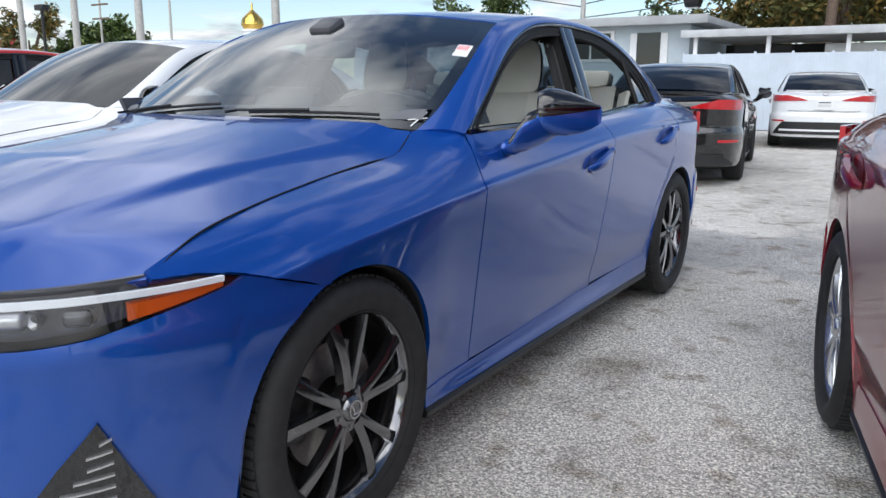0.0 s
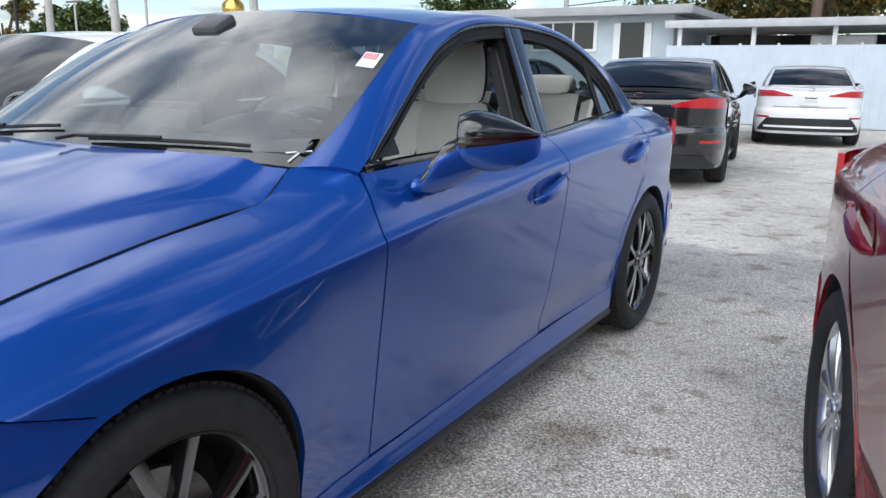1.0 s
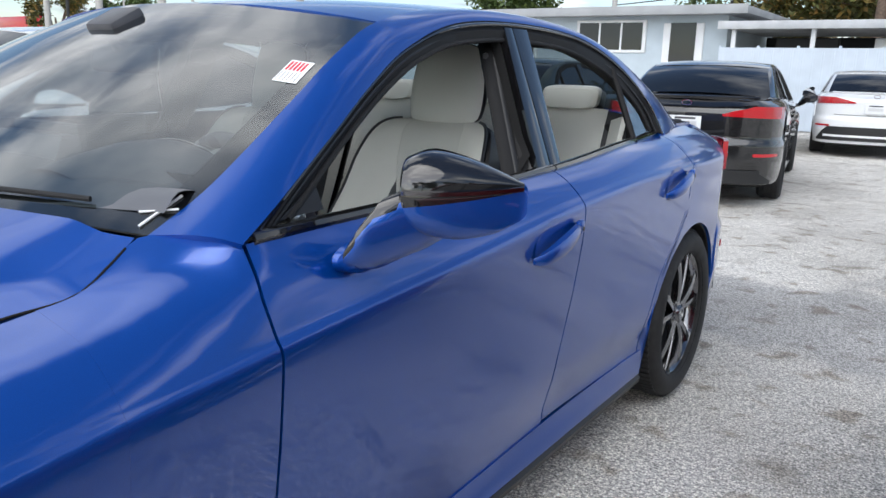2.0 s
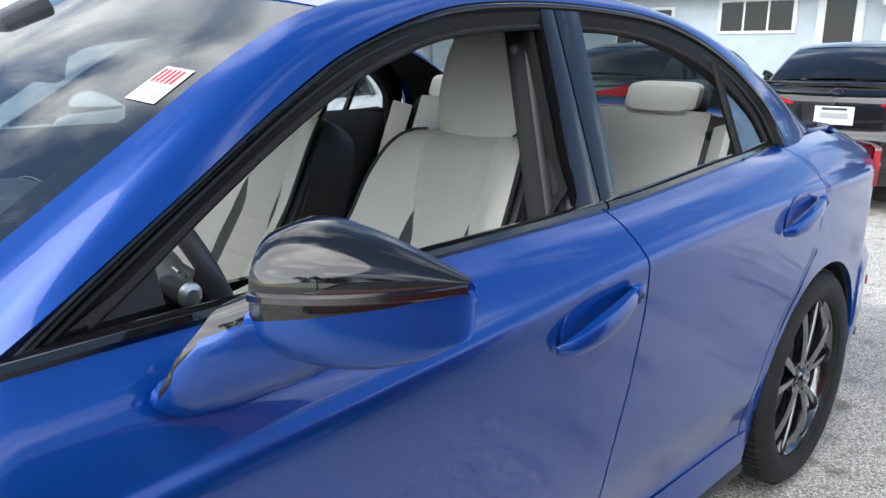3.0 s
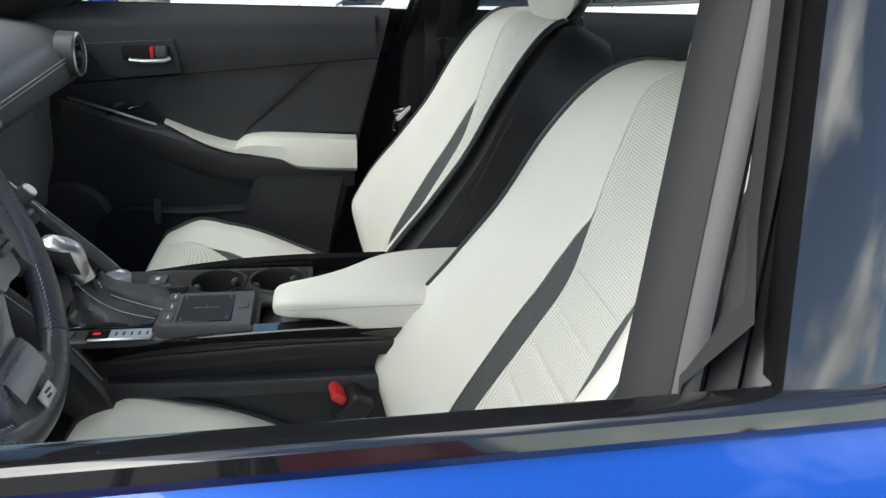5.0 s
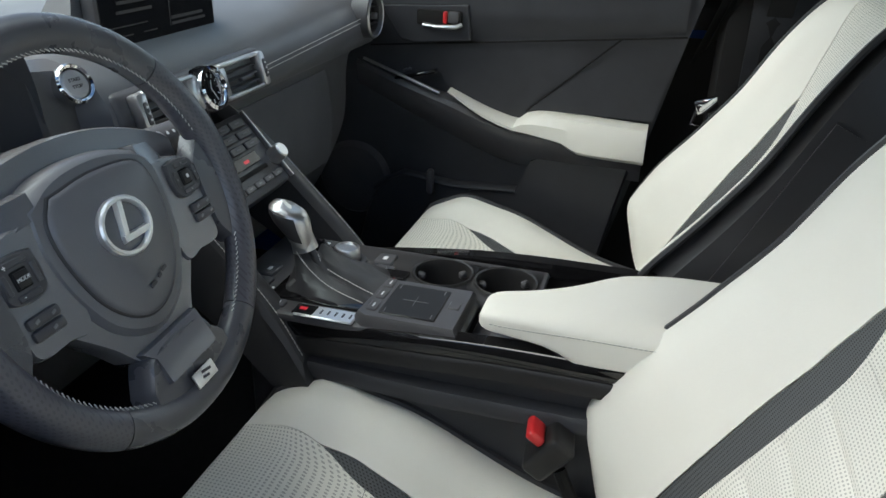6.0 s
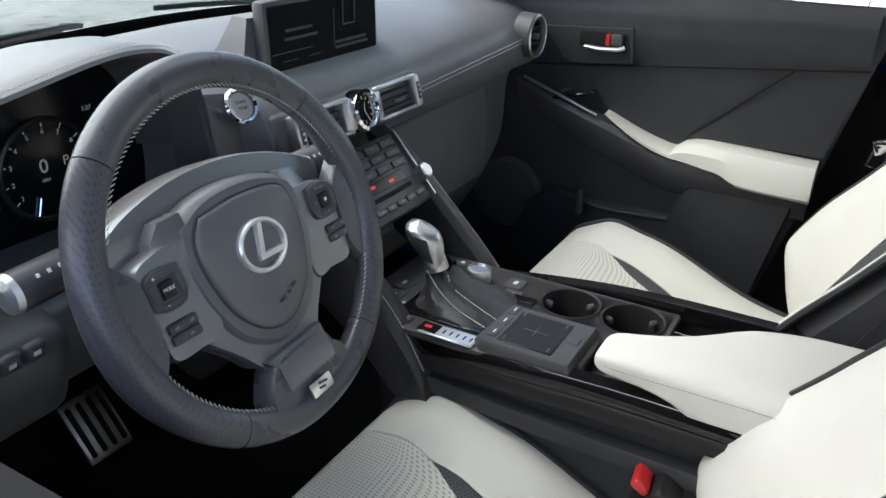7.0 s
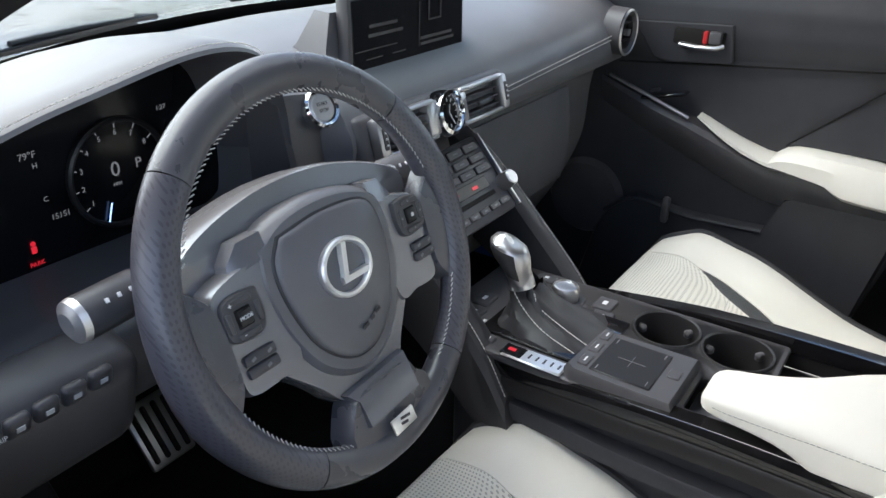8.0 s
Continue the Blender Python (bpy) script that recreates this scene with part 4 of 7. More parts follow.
def seat(cx, name, label):
    m = Matrix.Translation((cx, 0, 0))
    # shell that carries the covers
    ss = np.linspace(-.10, .583, 28)
    rings = []
    for s in ss:
        w = back_w(s)
        ring = [back_pt(u, s, -.012) for u in np.linspace(-.97, .97, 19)]
        dep = .09 + .03 * math.sin(max(0, s) / .56 * math.pi)
        ring += [HIP + np.array([k * w, 0, 0]) + BACK_UP * s - BACK_FRONT * q for k, q in ((1.0, -.01), (.96, dep * .7), (.6, dep), (-.6, dep), (-.96, dep * .7), (-1.0, -.01))]
        rings.append(ring)
    root = part(name, moved(loft(rings), m), BLACK_L, CAR, label)
    sv = np.linspace(-.10, .583, 72)
    for sg in (-1, 1):
        g = np.array([[back_pt(sg * (back_seam(s) + blade_w(s) + (.925 - back_seam(s) - blade_w(s)) * t), s, .001) for t in np.linspace(.0, 1, 14)] for s in sv])
        part("back_bolster", moved(sheet(g, .004, (0, 1, 0)), m), WHITE_L, root)
        sb = np.linspace(-.10, .363, 40)
        g = np.array([[back_pt(sg * (back_seam(s) + blade_w(s) * t), s, -.001) for t in np.linspace(0, 1, 7)] for s in sb])
        part("back_inset", moved(sheet(g, .003, (0, 1, 0)), m), DARK_PERF, root, "charcoal perforated inset")
        edge = np.array([back_pt(sg * .932, s, .002) for s in np.linspace(-.10, .575, 60)])
        part("piping", moved(tube(edge, .0055, 6), m), BLACK_L, root)
        part("back_side_panel", moved(sheet(np.array([[HIP + np.array([sg * back_w(s) * (1.0 - .02 * t), 0, 0]) + BACK_UP * s - BACK_FRONT * (-.07 + .14 * t) for t in np.linspace(0, 1, 6)] for s in np.linspace(-.08, .40, 20)]), .004, (-sg, 0, 0)), m), BLACK_L, root)
    g = np.array([[back_pt(back_seam(s) * t, s, .0) for t in np.linspace(-1, 1, 27)] for s in np.linspace(.30, .583, 36)])
    part("back_centre", moved(sheet(g, .003, (0, 1, 0)), m), WHITE_PERF, root)
    g = np.array([[back_pt(back_seam(s) * t, s, .0) for t in np.linspace(-1, 1, 27)] for s in np.linspace(-.10, .2995, 110)])
    part("back_lower_centre", moved(sheet(g, .003, (0, 1, 0)), m), WHITE_PERF, root)
    # cushion
    rr = np.linspace(0, 1, 70)
    for sg in (-1, 1):
        g = np.array([[cush_pt(sg * (cush_seam(r) + cush_blade(r) + (.915 - cush_seam(r) - cush_blade(r)) * t), r, .001) for t in np.linspace(0, 1, 12)] for r in rr])
        part("cushion_bolster", moved(sheet(g, .006, (0, 0, -1)), m), WHITE_L, root)
        g = np.array([[cush_pt(sg * (cush_seam(r) + cush_blade(r) * t), r, -.001) for t in np.linspace(0, 1, 7)] for r in np.linspace(0, .773, 40)])
        part("cushion_inset", moved(sheet(g, .003, (0, 0, -1)), m), DARK_PERF, root, "charcoal perforated inset")
        edge = np.array([cush_pt(sg * .925, r, .002) for r in np.linspace(0, 1, 50)])
        part("piping", moved(tube(edge, .007, 6), m), BLACK_L, root)
        g = np.array([[cush_pt(sg * u, r) for u in (.915, .95, .975)] + [cush_pt(sg * .985, r) * np.array([1 + .02 * t, 1, 1]) - np.array([0, 0, .24 * t]) for t in np.linspace(0, 1, 6)] for r in np.linspace(0, 1, 30)])
        part("cushion_side", moved(sheet(g, .004, (-sg, 0, 0)), m), BLACK_L, root)
    for r0, r1 in ((.0, .6595), (.6605, 1.0)):
        g = np.array([[cush_pt(cush_seam(r) * t, r) for t in np.linspace(-1, 1, 25)] for r in np.linspace(r0, r1, 60)])
        part("cushion_centre", moved(sheet(g, .004, (0, 0, -1)), m), WHITE_PERF, root)
    g = np.array([[cush_pt(.985 * u, 1.0) + np.array([0, .04 * t + .002, -.20 * t]) for t in np.linspace(0, 1, 8)] for u in np.linspace(-1, 1, 16)])
    part("cushion_front", moved(sheet(g), m), BLACK_L, root)
    # headrest
    def hr(u, v, back=False):
        # the square is mapped to a rounded outline
        k = 1 - .13 * (u * v) ** 2 - .035 * (u * v) ** 8
        w = (.134 - .010 * v) * k
        z = 1.212 + .126 * v * k
        e = max(abs(u), abs(v)) ** 6
        y = 1.838 + .020 * v + (.016 * u * u + .016 * e if not back else .105 - .045 * u * u - .025 * v * v)
        return np.array([w * u, y, z])
    us, vs = np.linspace(-1, 1, 19), np.linspace(-1, 1, 21)
    part("headrest_front", moved(sheet(grid_fn(lambda u, v: hr(u, v), us, vs), .030, (0, 1, 0)), m), WHITE_L, root)
    rim = [[hr(u, v) + np.array([0, .020, 0]) if k == 0 else hr(u, v, True) for k in (0, 1)] for u, v in [(1.0, t) for t in vs] + [(-t, 1.0) for t in us[1:]] + [(-1.0, -t) for t in vs[1:]] + [(t, -1.0) for t in us[1:]]]
    part("headrest_back", moved(merge(sheet(np.array(rim)), sheet(grid_fn(lambda u, v: hr(u, v, True), us, vs))), m), BLACK_L, root)
    part("headrest_guide", moved(rbox((.19, .050, .030), (0, 1.870, 1.092), .010, 2), m), BLACK_L, root)
    for sx in (-.055, .055):
        part("headrest_post", moved(tube([(sx, 1.865, 1.00), (sx, 1.875, 1.14)], .006, 10), m), SATIN_METAL, root)
    return root


seat(.37, "driver_seat", "white leather sports seat with charcoal insets")
seat(-.37, "passenger_seat", "white leather sports seat with charcoal insets")

# belt buckle beside the driver's seat
buckle = part("belt_buckle", rbox((.048, .034, .066), (.173, 1.436, .586), .008, 3, (-38, 0, 6), taper=(1.08, 1.08)), SATIN_BLACK, CAR, "black buckle with a red release button")
part("release_button", rbox((.040, .024, .014), (.172, 1.418, .612), .005, 3, (-38, 0, 6)), RED_PL, buckle, "red release button")
part("buckle_stalk", tube([(.190, 1.474, .528), (.182, 1.464, .54), (.174, 1.452, .56)], .009, 8), UNDER, buckle)

# ---------------- steering wheel ----------------
SW = Matrix(((-1, 0, 0, .401), (0, -.362, .932, 1.051), (0, .932, .362, .929), (0, 0, 0, 1)))
R0 = .184


def rim_arc(a0, a1, n, fat=1.0):
    rings = []
    for d in np.linspace(a0, a1, n):
        t = radians(d)
        k = fat * (1 + .10 * math.exp(-((((d + 90) % 180) - 90 - 18) / 14) ** 2))
        ring = []
        for q in np.linspace(0, 2 * math.pi, 18, endpoint=False):
            r = R0 + .0185 * k * math.cos(q)
            ring.append((r * math.cos(t), r * math.sin(t), -.017 + .0165 * k * math.sin(q)))
        rings.append(ring)
    return moved(loft(rings), SW)


steer = part("steering_wheel", rim_arc(43.4, 136.6, 60), WHEEL_L, CAR, "black leather sports steering wheel with silver emblem")
part("grip", rim_arc(137, 237.6, 64), WHEEL_PERF, steer, "perforated leather grip")
part("grip", rim_arc(-51.6, 43, 60), WHEEL_PERF, steer, "perforated leather grip")
part("rim_base", rim_arc(238, 308, 44), WHEEL_L, steer)


def flat(outline, z0, z1, inset=0.88, dome=0.0):
    """A raised pad with rounded shoulders on an outline in the wheel's plane."""
    o = np.array(outline, float)
    o = curve(np.vstack([o, o[:1]]), 64)[:-1]
    c = o.mean(0)
    rings = [np.column_stack([c + (o - c) * k, np.full(len(o), z)]) for k, z in ((1, z0), (1, z0 + (z1 - z0) * .55), (1 - (1 - inset) * .35, z0 + (z1 - z0) * .86), (inset, z1), (inset * .6, z1 + dome * .7), (inset * .2, z1 + dome))]
    return loft(rings)


pad = part("airbag_cover", moved(flat([(-.086, .050), (-.05, .068), (0, .074), (.05, .068), (.086, .050), (.091, .01), (.081, -.04), (.052, -.088), (0, -.110), (-.052, -.088), (-.081, -.04), (-.091, .01)], -.055, -.014, .90, .002), SW), COVER_G, steer, "dark grey airbag cover")
SHIELD = [(-.056, .050), (0, .056), (.056, .050), (.070, .028), (.069, -.008), (.055, -.050), (.030, -.078), (0, -.088), (-.030, -.078), (-.055, -.050), (-.069, -.008), (-.070, .028)]
part("cover_groove", moved(flat([(x * 1.035, y * 1.03 + .0005) for x, y in SHIELD], -.018, -.0118, .97), SW), BLACK_L, pad)
part("cover_face", moved(flat(SHIELD, -.018, -.0085, .93, .005), SW), COVER_G, pad)
part("cover_shoulder", moved(flat([(-.166, .052), (-.12, .076), (-.06, .092), (0, .097), (.06, .092), (.12, .076), (.166, .052), (.150, .022), (.06, .04), (-.06, .04), (-.150, .022)], -.085, -.040, .92), SW), SOFT_GREY, steer)
emb = [[(rx * math.cos(t), ry * math.sin(t), z) for rx, ry, z in ((.0335, .0285, -.008), (.0335, .0285, .000), (.0318, .0268, .002), (.0290, .0240, .002), (.0280, .0230, .000), (.0280, .0230, -.008))] for t in np.linspace(0, 2 * math.pi, 56, endpoint=False)]
part("emblem_ring", moved(sheet(np.array(emb), wrap_u=True), SW), EMBLEM_S, pad, "silver oval emblem")
part("emblem_bar", moved(merge(loft([[(x + w, y, z) for w, z in ((-.0046, -.004), (-.003, .001), (.003, .001), (.0046, -.004))] for x, y in ((.003, .023), (-.006, -.010))]), loft([[(x, y + w, z) for w, z in ((-.0042, -.004), (-.0028, .001), (.0028, .001), (.0042, -.004))] for x, y in ((-.010, -.011), (.025, -.011))])), SW), EMBLEM_S, pad)
for k, (x, w) in enumerate(((.012, .010), (.024, .006), (.033, .008))):
    part("embossed_bar", moved(rbox((w, .0035, .001), (x - .010, -.062 + .004 * k, -.0040), .0003, 1, (0, 0, 15)), SW), BLACK_L, pad)
for sg in (-1, 1):
    part("spoke", moved(flat([(sg * .070, .044), (sg * .110, .040), (sg * .140, .028), (sg * .139, .0), (sg * .138, -.035), (sg * .134, -.064), (sg * .100, -.066), (sg * .070, -.060)], -.050, -.016, .95), SW), SOFT_GREY, steer)
    part("thumb_rest", moved(flat([(sg * .178, .060), (sg * .155, .040), (sg * .141, .024), (sg * .137, .0), (sg * .137, -.045), (sg * .144, -.064), (sg * .158, -.078), (sg * .176, -.060), (sg * .184, 0)], -.034, -.012, .94, .002), SW), WHEEL_L, steer)
    py = .003 if sg < 0 else .012
    pod = part("button_pod", moved(flat([(sg * .096, py + .019), (sg * .116, py + .021), (sg * .134, py + .016), (sg * .138, py), (sg * .135, py - .016), (sg * .116, py - .021), (sg * .099, py - .017), (sg * .094, py)], -.020, -.011, .95), SW), BLACK_PL, steer)
    part("select_button", moved(rbox((.014, .014, .004), (sg * .117, py, -.0098), .003, 2), SW), SATIN_BLACK, pod)
    part("select_rim", moved(rbox((.017, .017, .002), (sg * .117, py, -.0108), .002, 1), SW), UNDER, pod)
    for dx, dy, w, h in ((0, .0145, .024, .006), (0, -.0145, .024, .006), (-.0155, 0, .006, .018), (.0155, 0, .006, .018)):
        part("rocker_button", moved(rbox((w, h, .002), (sg * .117 + dx, py + dy, -.0100), .001, 1), SW), BLACK_PL, pod)
    if sg < 0:
        words("MODE", .0048, SW @ Matrix.Translation((sg * .117, py, -.0076)), PRINT, pod)
        words("+", .0075, SW @ Matrix.Translation((sg * .117 - .011, py + .0135, -.0088)), PRINT, pod)
        words("-", .0075, SW @ Matrix.Translation((sg * .117 - .006, py - .0135, -.0088)), PRINT, pod)
    else:
        part("button_mark", moved(rbox((.004, .004, .0006), (sg * .117, py, -.0075), .0002, 1), SW), PRINT, pod)
        for dx, dy in ((-.0155, 0), (.0155, 0), (0, .0145), (0, -.0145)):
            part("button_mark", moved(rbox((.0022, .0022, .0005), (sg * .117 + dx, py + dy, -.0088), .0002, 1), SW), PRINT_DIM, pod)
    cx, cy = (-.1135, -.039) if sg < 0 else (.126, -.028)
    for dy in (.0056, -.0056):
        low_b = part("lower_button", moved(rbox((.035, .0102, .006), (cx, cy + dy, -.0145), .003, 2), SW), BLACK_PL, steer)
        for dx in ((-.009, .009) if dy > 0 or sg > 0 else (.004,)):
            part("button_mark", moved(rbox((.005, .0028, .0005), (cx + dx, cy + dy, -.0113), .0002, 1, (0, 0, 20)), SW), PRINT_DIM, low_b)
    # shift paddle, and the lip of the cover that juts out over the spoke
    part("shift_paddle", moved(rbox((.060, .022, .006), (sg * .125, .058, -.050), .004, 2, (0, 0, -sg * 14)), SW), SATIN_METAL, steer, "satin silver shift paddle")
    part("cover_lip", moved(loft([[(sg * .070, .064, -.034), (sg * .070, .040, -.034), (sg * .070, .040, -.014), (sg * .070, .062, -.016)], [(sg * .094, .062, -.038), (sg * .098, .036, -.036), (sg * .098, .036, -.016), (sg * .094, .060, -.020)], [(sg * .108, .046, -.040), (sg * .112, .034, -.038), (sg * .112, .034, -.022), (sg * .108, .044, -.024)]]), SW), SOFT_GREY, steer)
part("lower_spoke", moved(flat([(-.102, -.058), (-.078, -.052), (-.055, -.075), (0, -.100), (.055, -.075), (.078, -.050), (.096, -.048), (.062, -.096), (.044, -.120), (.003, -.124), (-.036, -.124), (-.064, -.094)], -.046, -.020, .97), SW), SOFT_GREY, steer)
part("rim_bridge", moved(flat([(-.060, -.150), (-.048, -.128), (-.036, -.118), (.003, -.114), (.042, -.116), (.053, -.132), (.068, -.148), (.060, -.180), (.003, -.190), (-.055, -.182)], -.034, -.006, .93), SW), WHEEL_L, steer)
part("spoke_plate", moved(loft([[(-.044, -.112, -.026), (.048, -.108, -.026), (.046, -.110, -.012), (-.042, -.114, -.012)], [(-.037, -.123, -.016), (.041, -.118, -.016), (.040, -.119, -.004), (-.036, -.123, -.004)], [(-.036, -.151, -.010), (.042, -.146, -.010), (.041, -.146, .000), (-.035, -.150, .000)]]), SW), SOFT_GREY, steer, "grey satin lower spoke cover")
badge = part("badge_plate", moved(rbox((.034, .016, .003), (.004, -.165, .0015), .002, 2, (-6, 0, 2)), SW), EMBLEM_S, steer, "small silver badge")
part("badge_mark", moved(merge(rbox((.014, .0028, .0012), (.006, -.1615, .0033), .0004, 1, (-6, 0, -8)), rbox((.010, .0028, .0012), (.003, -.1665, .0033), .0004, 1, (-6, 0, -8))), SW), INK_DARK, badge)
for a0, a1 in ((18, 160), (-24, -58), (204, 262)):
    ring = [(SW @ Vector(((R0 - .0175) * math.cos(radians(d)), (R0 - .0175) * math.sin(radians(d)), -.0085))) for d in np.linspace(a0, a1, 80)]
    stitches(ring, .0056, .0042, .00055, steer, slant=.0013, up=(0, .932, .362))
for sx, zc in ((1, 0), (-1, 0)):
    p0 = SW @ Vector((-sx * .05, .055, -.075))
    p1 = SW @ Vector((-sx * .215, .048, -.072))
    st = part("column_stalk", tube([p0, p0 * .55 + p1 * .45, p0 * .4 + p1 * .6, p0 * .32 + p1 * .68, p1], [.011, .012, .013, .0185, .0190], 20), BLACK_PL, CAR, "black column stalk with white symbols")
    e = (p1 - p0).normalized()
    part("stalk_tip", tube([p1, p1 + e * .006, p1 + e * .010], [.0190, .0175, .010], 20), EMBLEM_S if sx > 0 else BLACK_PL, st)
    for k in range(4):
        q = p1 - e * (.018 + .011 * k)
        part("stalk_mark", rbox((.0035, .0012, .004), (q.x, q.y + .0145, q.z + .0125), .0004, 1, (40, 0, 0)), PRINT, st)
part("column_shroud", moved(rbox((.14, .12, .16), (0, -.005, -.16), .03, 3), SW), BLACK_PL, CAR)

# ---------------- dashboard ----------------
def dash_profile(x):
    """Top pad and face of the dashboard at x: rows of (y, z) from the screen's foot down to the knees."""
    a = min(1, abs(x) / .70)
    ys = .42 + .16 * a ** 2
    if x > .20:
        f = min(1, (x - .20) / .08)
    else:
        f = 0.0
    right = [(ys, 1.025), (.56 + .05 * a, 1.055 - .01 * a), (.70, 1.052 - .01 * a), (.80, 1.028), (.855, .998), (.878, .962), (.880, .945), (.878, .930), (.862, .905), (.815, .885), (.80, .84), (.79, .72), (.74, .60), (.68, .50)]
    left = [(ys, 1.025), (.56 + .05 * a, 1.055), (.655, 1.045), (.655, 1.00), (.655, .98), (.655, .95), (.655, .92), (.67, .885), (.75, .862), (.845, .862), (.872, .83), (.84, .755), (.75, .70), (.62, .66)]
    return [(p[0] * (1 - f) + q[0] * f, p[1] * (1 - f) + q[1] * f) for p, q in zip(right, left)]


xs = np.linspace(-.71, .71, 72)
prof = [curve(dash_profile(x), 60) for x in xs]
dash = part("dashboard", sheet(np.array([[(x, y, z) for y, z in pr] for x, pr in zip(xs, prof)])), DASH_L, CAR, "dark padded dashboard with pale stitching")
for dz in (-.004, .004):
    stitches([(x, .8815 + .0005, .947 + dz + (x + .178) * -.045) for x in np.linspace(-.18, -.60, 40)], .006, .0045, .0007, dash, up=(0, 1, 0))
part("glovebox_lid", sheet(np.array([[(x, .807 + .012 * math.sin((z - .66) / .2 * math.pi) - .0, z) for z in np.linspace(.66, .862, 10)] for x in np.linspace(-.58, -.16, 16)]), .01, (0, -1, 0)), DASH_L, dash)
# instrument hood
HOODL = curve([(.665, .985), (.655, 1.01), (.62, 1.045), (.56, 1.067), (.49, 1.082), (.415, 1.095), (.36, 1.097), (.315, 1.088), (.285, 1.066), (.268, 1.02), (.262, .97)], 48)
rings = []
for k, (dy, lift) in enumerate(((.855, 0), (.858, -.004), (.846, .003), (.82, .005), (.76, .004), (.68, -.010), (.58, -.035))):
    rings.append([(x, dy - .02 * ((x - .42) / .22) ** 2, max(z + lift, .96)) for x, z in HOODL])
rings.insert(0, [(x * .985 + .0063, .83, z - .010) for x, z in HOODL])
rings.insert(0, [(x * .93 + .0294, .70, z - .028) for x, z in HOODL])
hood_b = part("instrument_hood", sheet(np.array(rings)), DASH_L, dash, "padded hood over the instruments with pale stitching")
stitches([(x, .8535 - .02 * ((x - .42) / .22) ** 2, z + .0045) for x, z in HOODL[5:-8]], .0058, .0045, .0007, hood_b, up=(0, 0, 1))
cl = part("instrument_panel", rbox((.41, .02, .20), (.463, .705, .965), .02, 2), SCREEN_G, dash, "dark instrument panel with lit dials")
CLM = Matrix(((-1, 0, 0, .405), (0, 0, 1, .7165), (0, 1, 0, .948), (0, 0, 0, 1)))
gring = [[(r * math.cos(t), r * math.sin(t), z) for r, z in ((.064, 0), (.064, .006), (.061, .008), (.058, .006), (.058, 0))] for t in np.linspace(0, 2 * math.pi, 64, endpoint=False)]
dial = part("dial_ring", moved(sheet(np.array(gring), wrap_u=True), CLM), SATIN_BLACK, cl)
for k, t in enumerate(np.linspace(215, 35, 8)):
    c, s = math.cos(radians(t)), math.sin(radians(t))
    words(str(k + 1), .0085, CLM @ Matrix.Translation((.046 * c, .046 * s, .001)), LIT_WHITE, dial)
    part("dial_tick", moved(rbox((.007, .0012, .0006), (.055 * c, .055 * s, .001), 0, 1, (0, 0, t)), CLM), LIT_WHITE, dial)
words("0", .024, CLM @ Matrix.Translation((-.004, .004, .001)), LIT_WHITE, cl)
words("MPH", .0055, CLM @ Matrix.Translation((-.004, -.013, .001)), LIT_WHITE, cl)
words("P", .017, CLM @ Matrix.Translation((.026, .004, .001)), LIT_WHITE, cl)
part("needle", moved(rbox((.0012, .026, .001), (-.020, -.045, .0015), 0, 1, (0, 0, -18)), CLM), LIT_BLUE, cl)
words("79°F", .010, CLM @ Matrix.Translation((-.098, .046, .001)), LIT_WHITE, cl)
words("H", .008, CLM @ Matrix.Translation((-.092, .034, .001)), LIT_WHITE, cl)
words("C", .008, CLM @ Matrix.Translation((-.088, -.004, .001)), LIT_WHITE, cl)
words("15151", .009, CLM @ Matrix.Translation((-.076, -.026, .001)), LIT_WHITE, cl)
words("1:27", .008, CLM @ Matrix.Translation((.066, .060, .001)), LIT_WHITE, cl)
words("PARK", .0068, CLM @ Matrix.Translation((-.112, -.070, .001)), LIT_RED, cl)
part("warning_symbol", moved(merge(lathe([(0, 0), (.0028, 0), (.0028, .0008), (0, .0008)], 12, "z", (-.112, -.047, 0)), rbox((.006, .008, .0008), (-.112, -.054, .0005), .002, 1)), CLM), LIT_RED, cl)

# start button pod
pod = part("start_pod", loft([[(.285, .80, 1.035), (.285, .80, .88), (.155, .80, .90), (.155, .80, 1.02)], [(.270, .835, 1.025), (.262, .850, .905), (.172, .850, .915), (.178, .835, 1.012)], [(.262, .838, 1.018), (.255, .853, .912), (.178, .853, .92), (.184, .838, 1.006)]]), BLACK_PL, dash)
SBM = pose(.213, .852, 1.002, 62, 0, 172)
sb = part("start_button", moved(lathe([(0, .004), (.016, .004), (.0175, .002), (.0175, -.01)], 36, "z"), SBM), EMBLEM_S, dash, "silver push start button")
part("button_ring", moved(lathe([(.019, -.01), (.019, .004), (.022, .006), (.0245, .003), (.0245, -.01)], 40, "z"), SBM), CHROME, sb)
for k, w in enumerate(("START", "STOP")):
    words(w, .0058, SBM @ Matrix.Translation((0, .004 - .008 * k, .0044)), INK_DARK, sb)

# screen
scrn = part("display", rbox((.272, .022, .125), (-.018, .806, 1.055), .006, 2, (1, 0, 0)), BLACK_PL, dash, "dark centre display switched to a dim page")
part("display_glass", rbox((.260, .003, .112), (-.018, .8165, 1.0545), .002, 1, (1, 0, 0)), SCREEN_G, scrn)
part("display_foot", loft([[(.140, .80, .985), (-.165, .80, .985), (-.165, .70, 1.02), (.140, .70, 1.02)], [(.138, .795, 1.05), (-.16, .795, 1.05), (-.155, .735, 1.05), (.130, .735, 1.05)], [(.126, .793, 1.095), (-.148, .793, 1.095), (-.145, .76, 1.095), (.118, .76, 1.095)]]), DASH_L, scrn)
SCM = pose(-.022, .8185, 1.0545, 91, 0, 180)
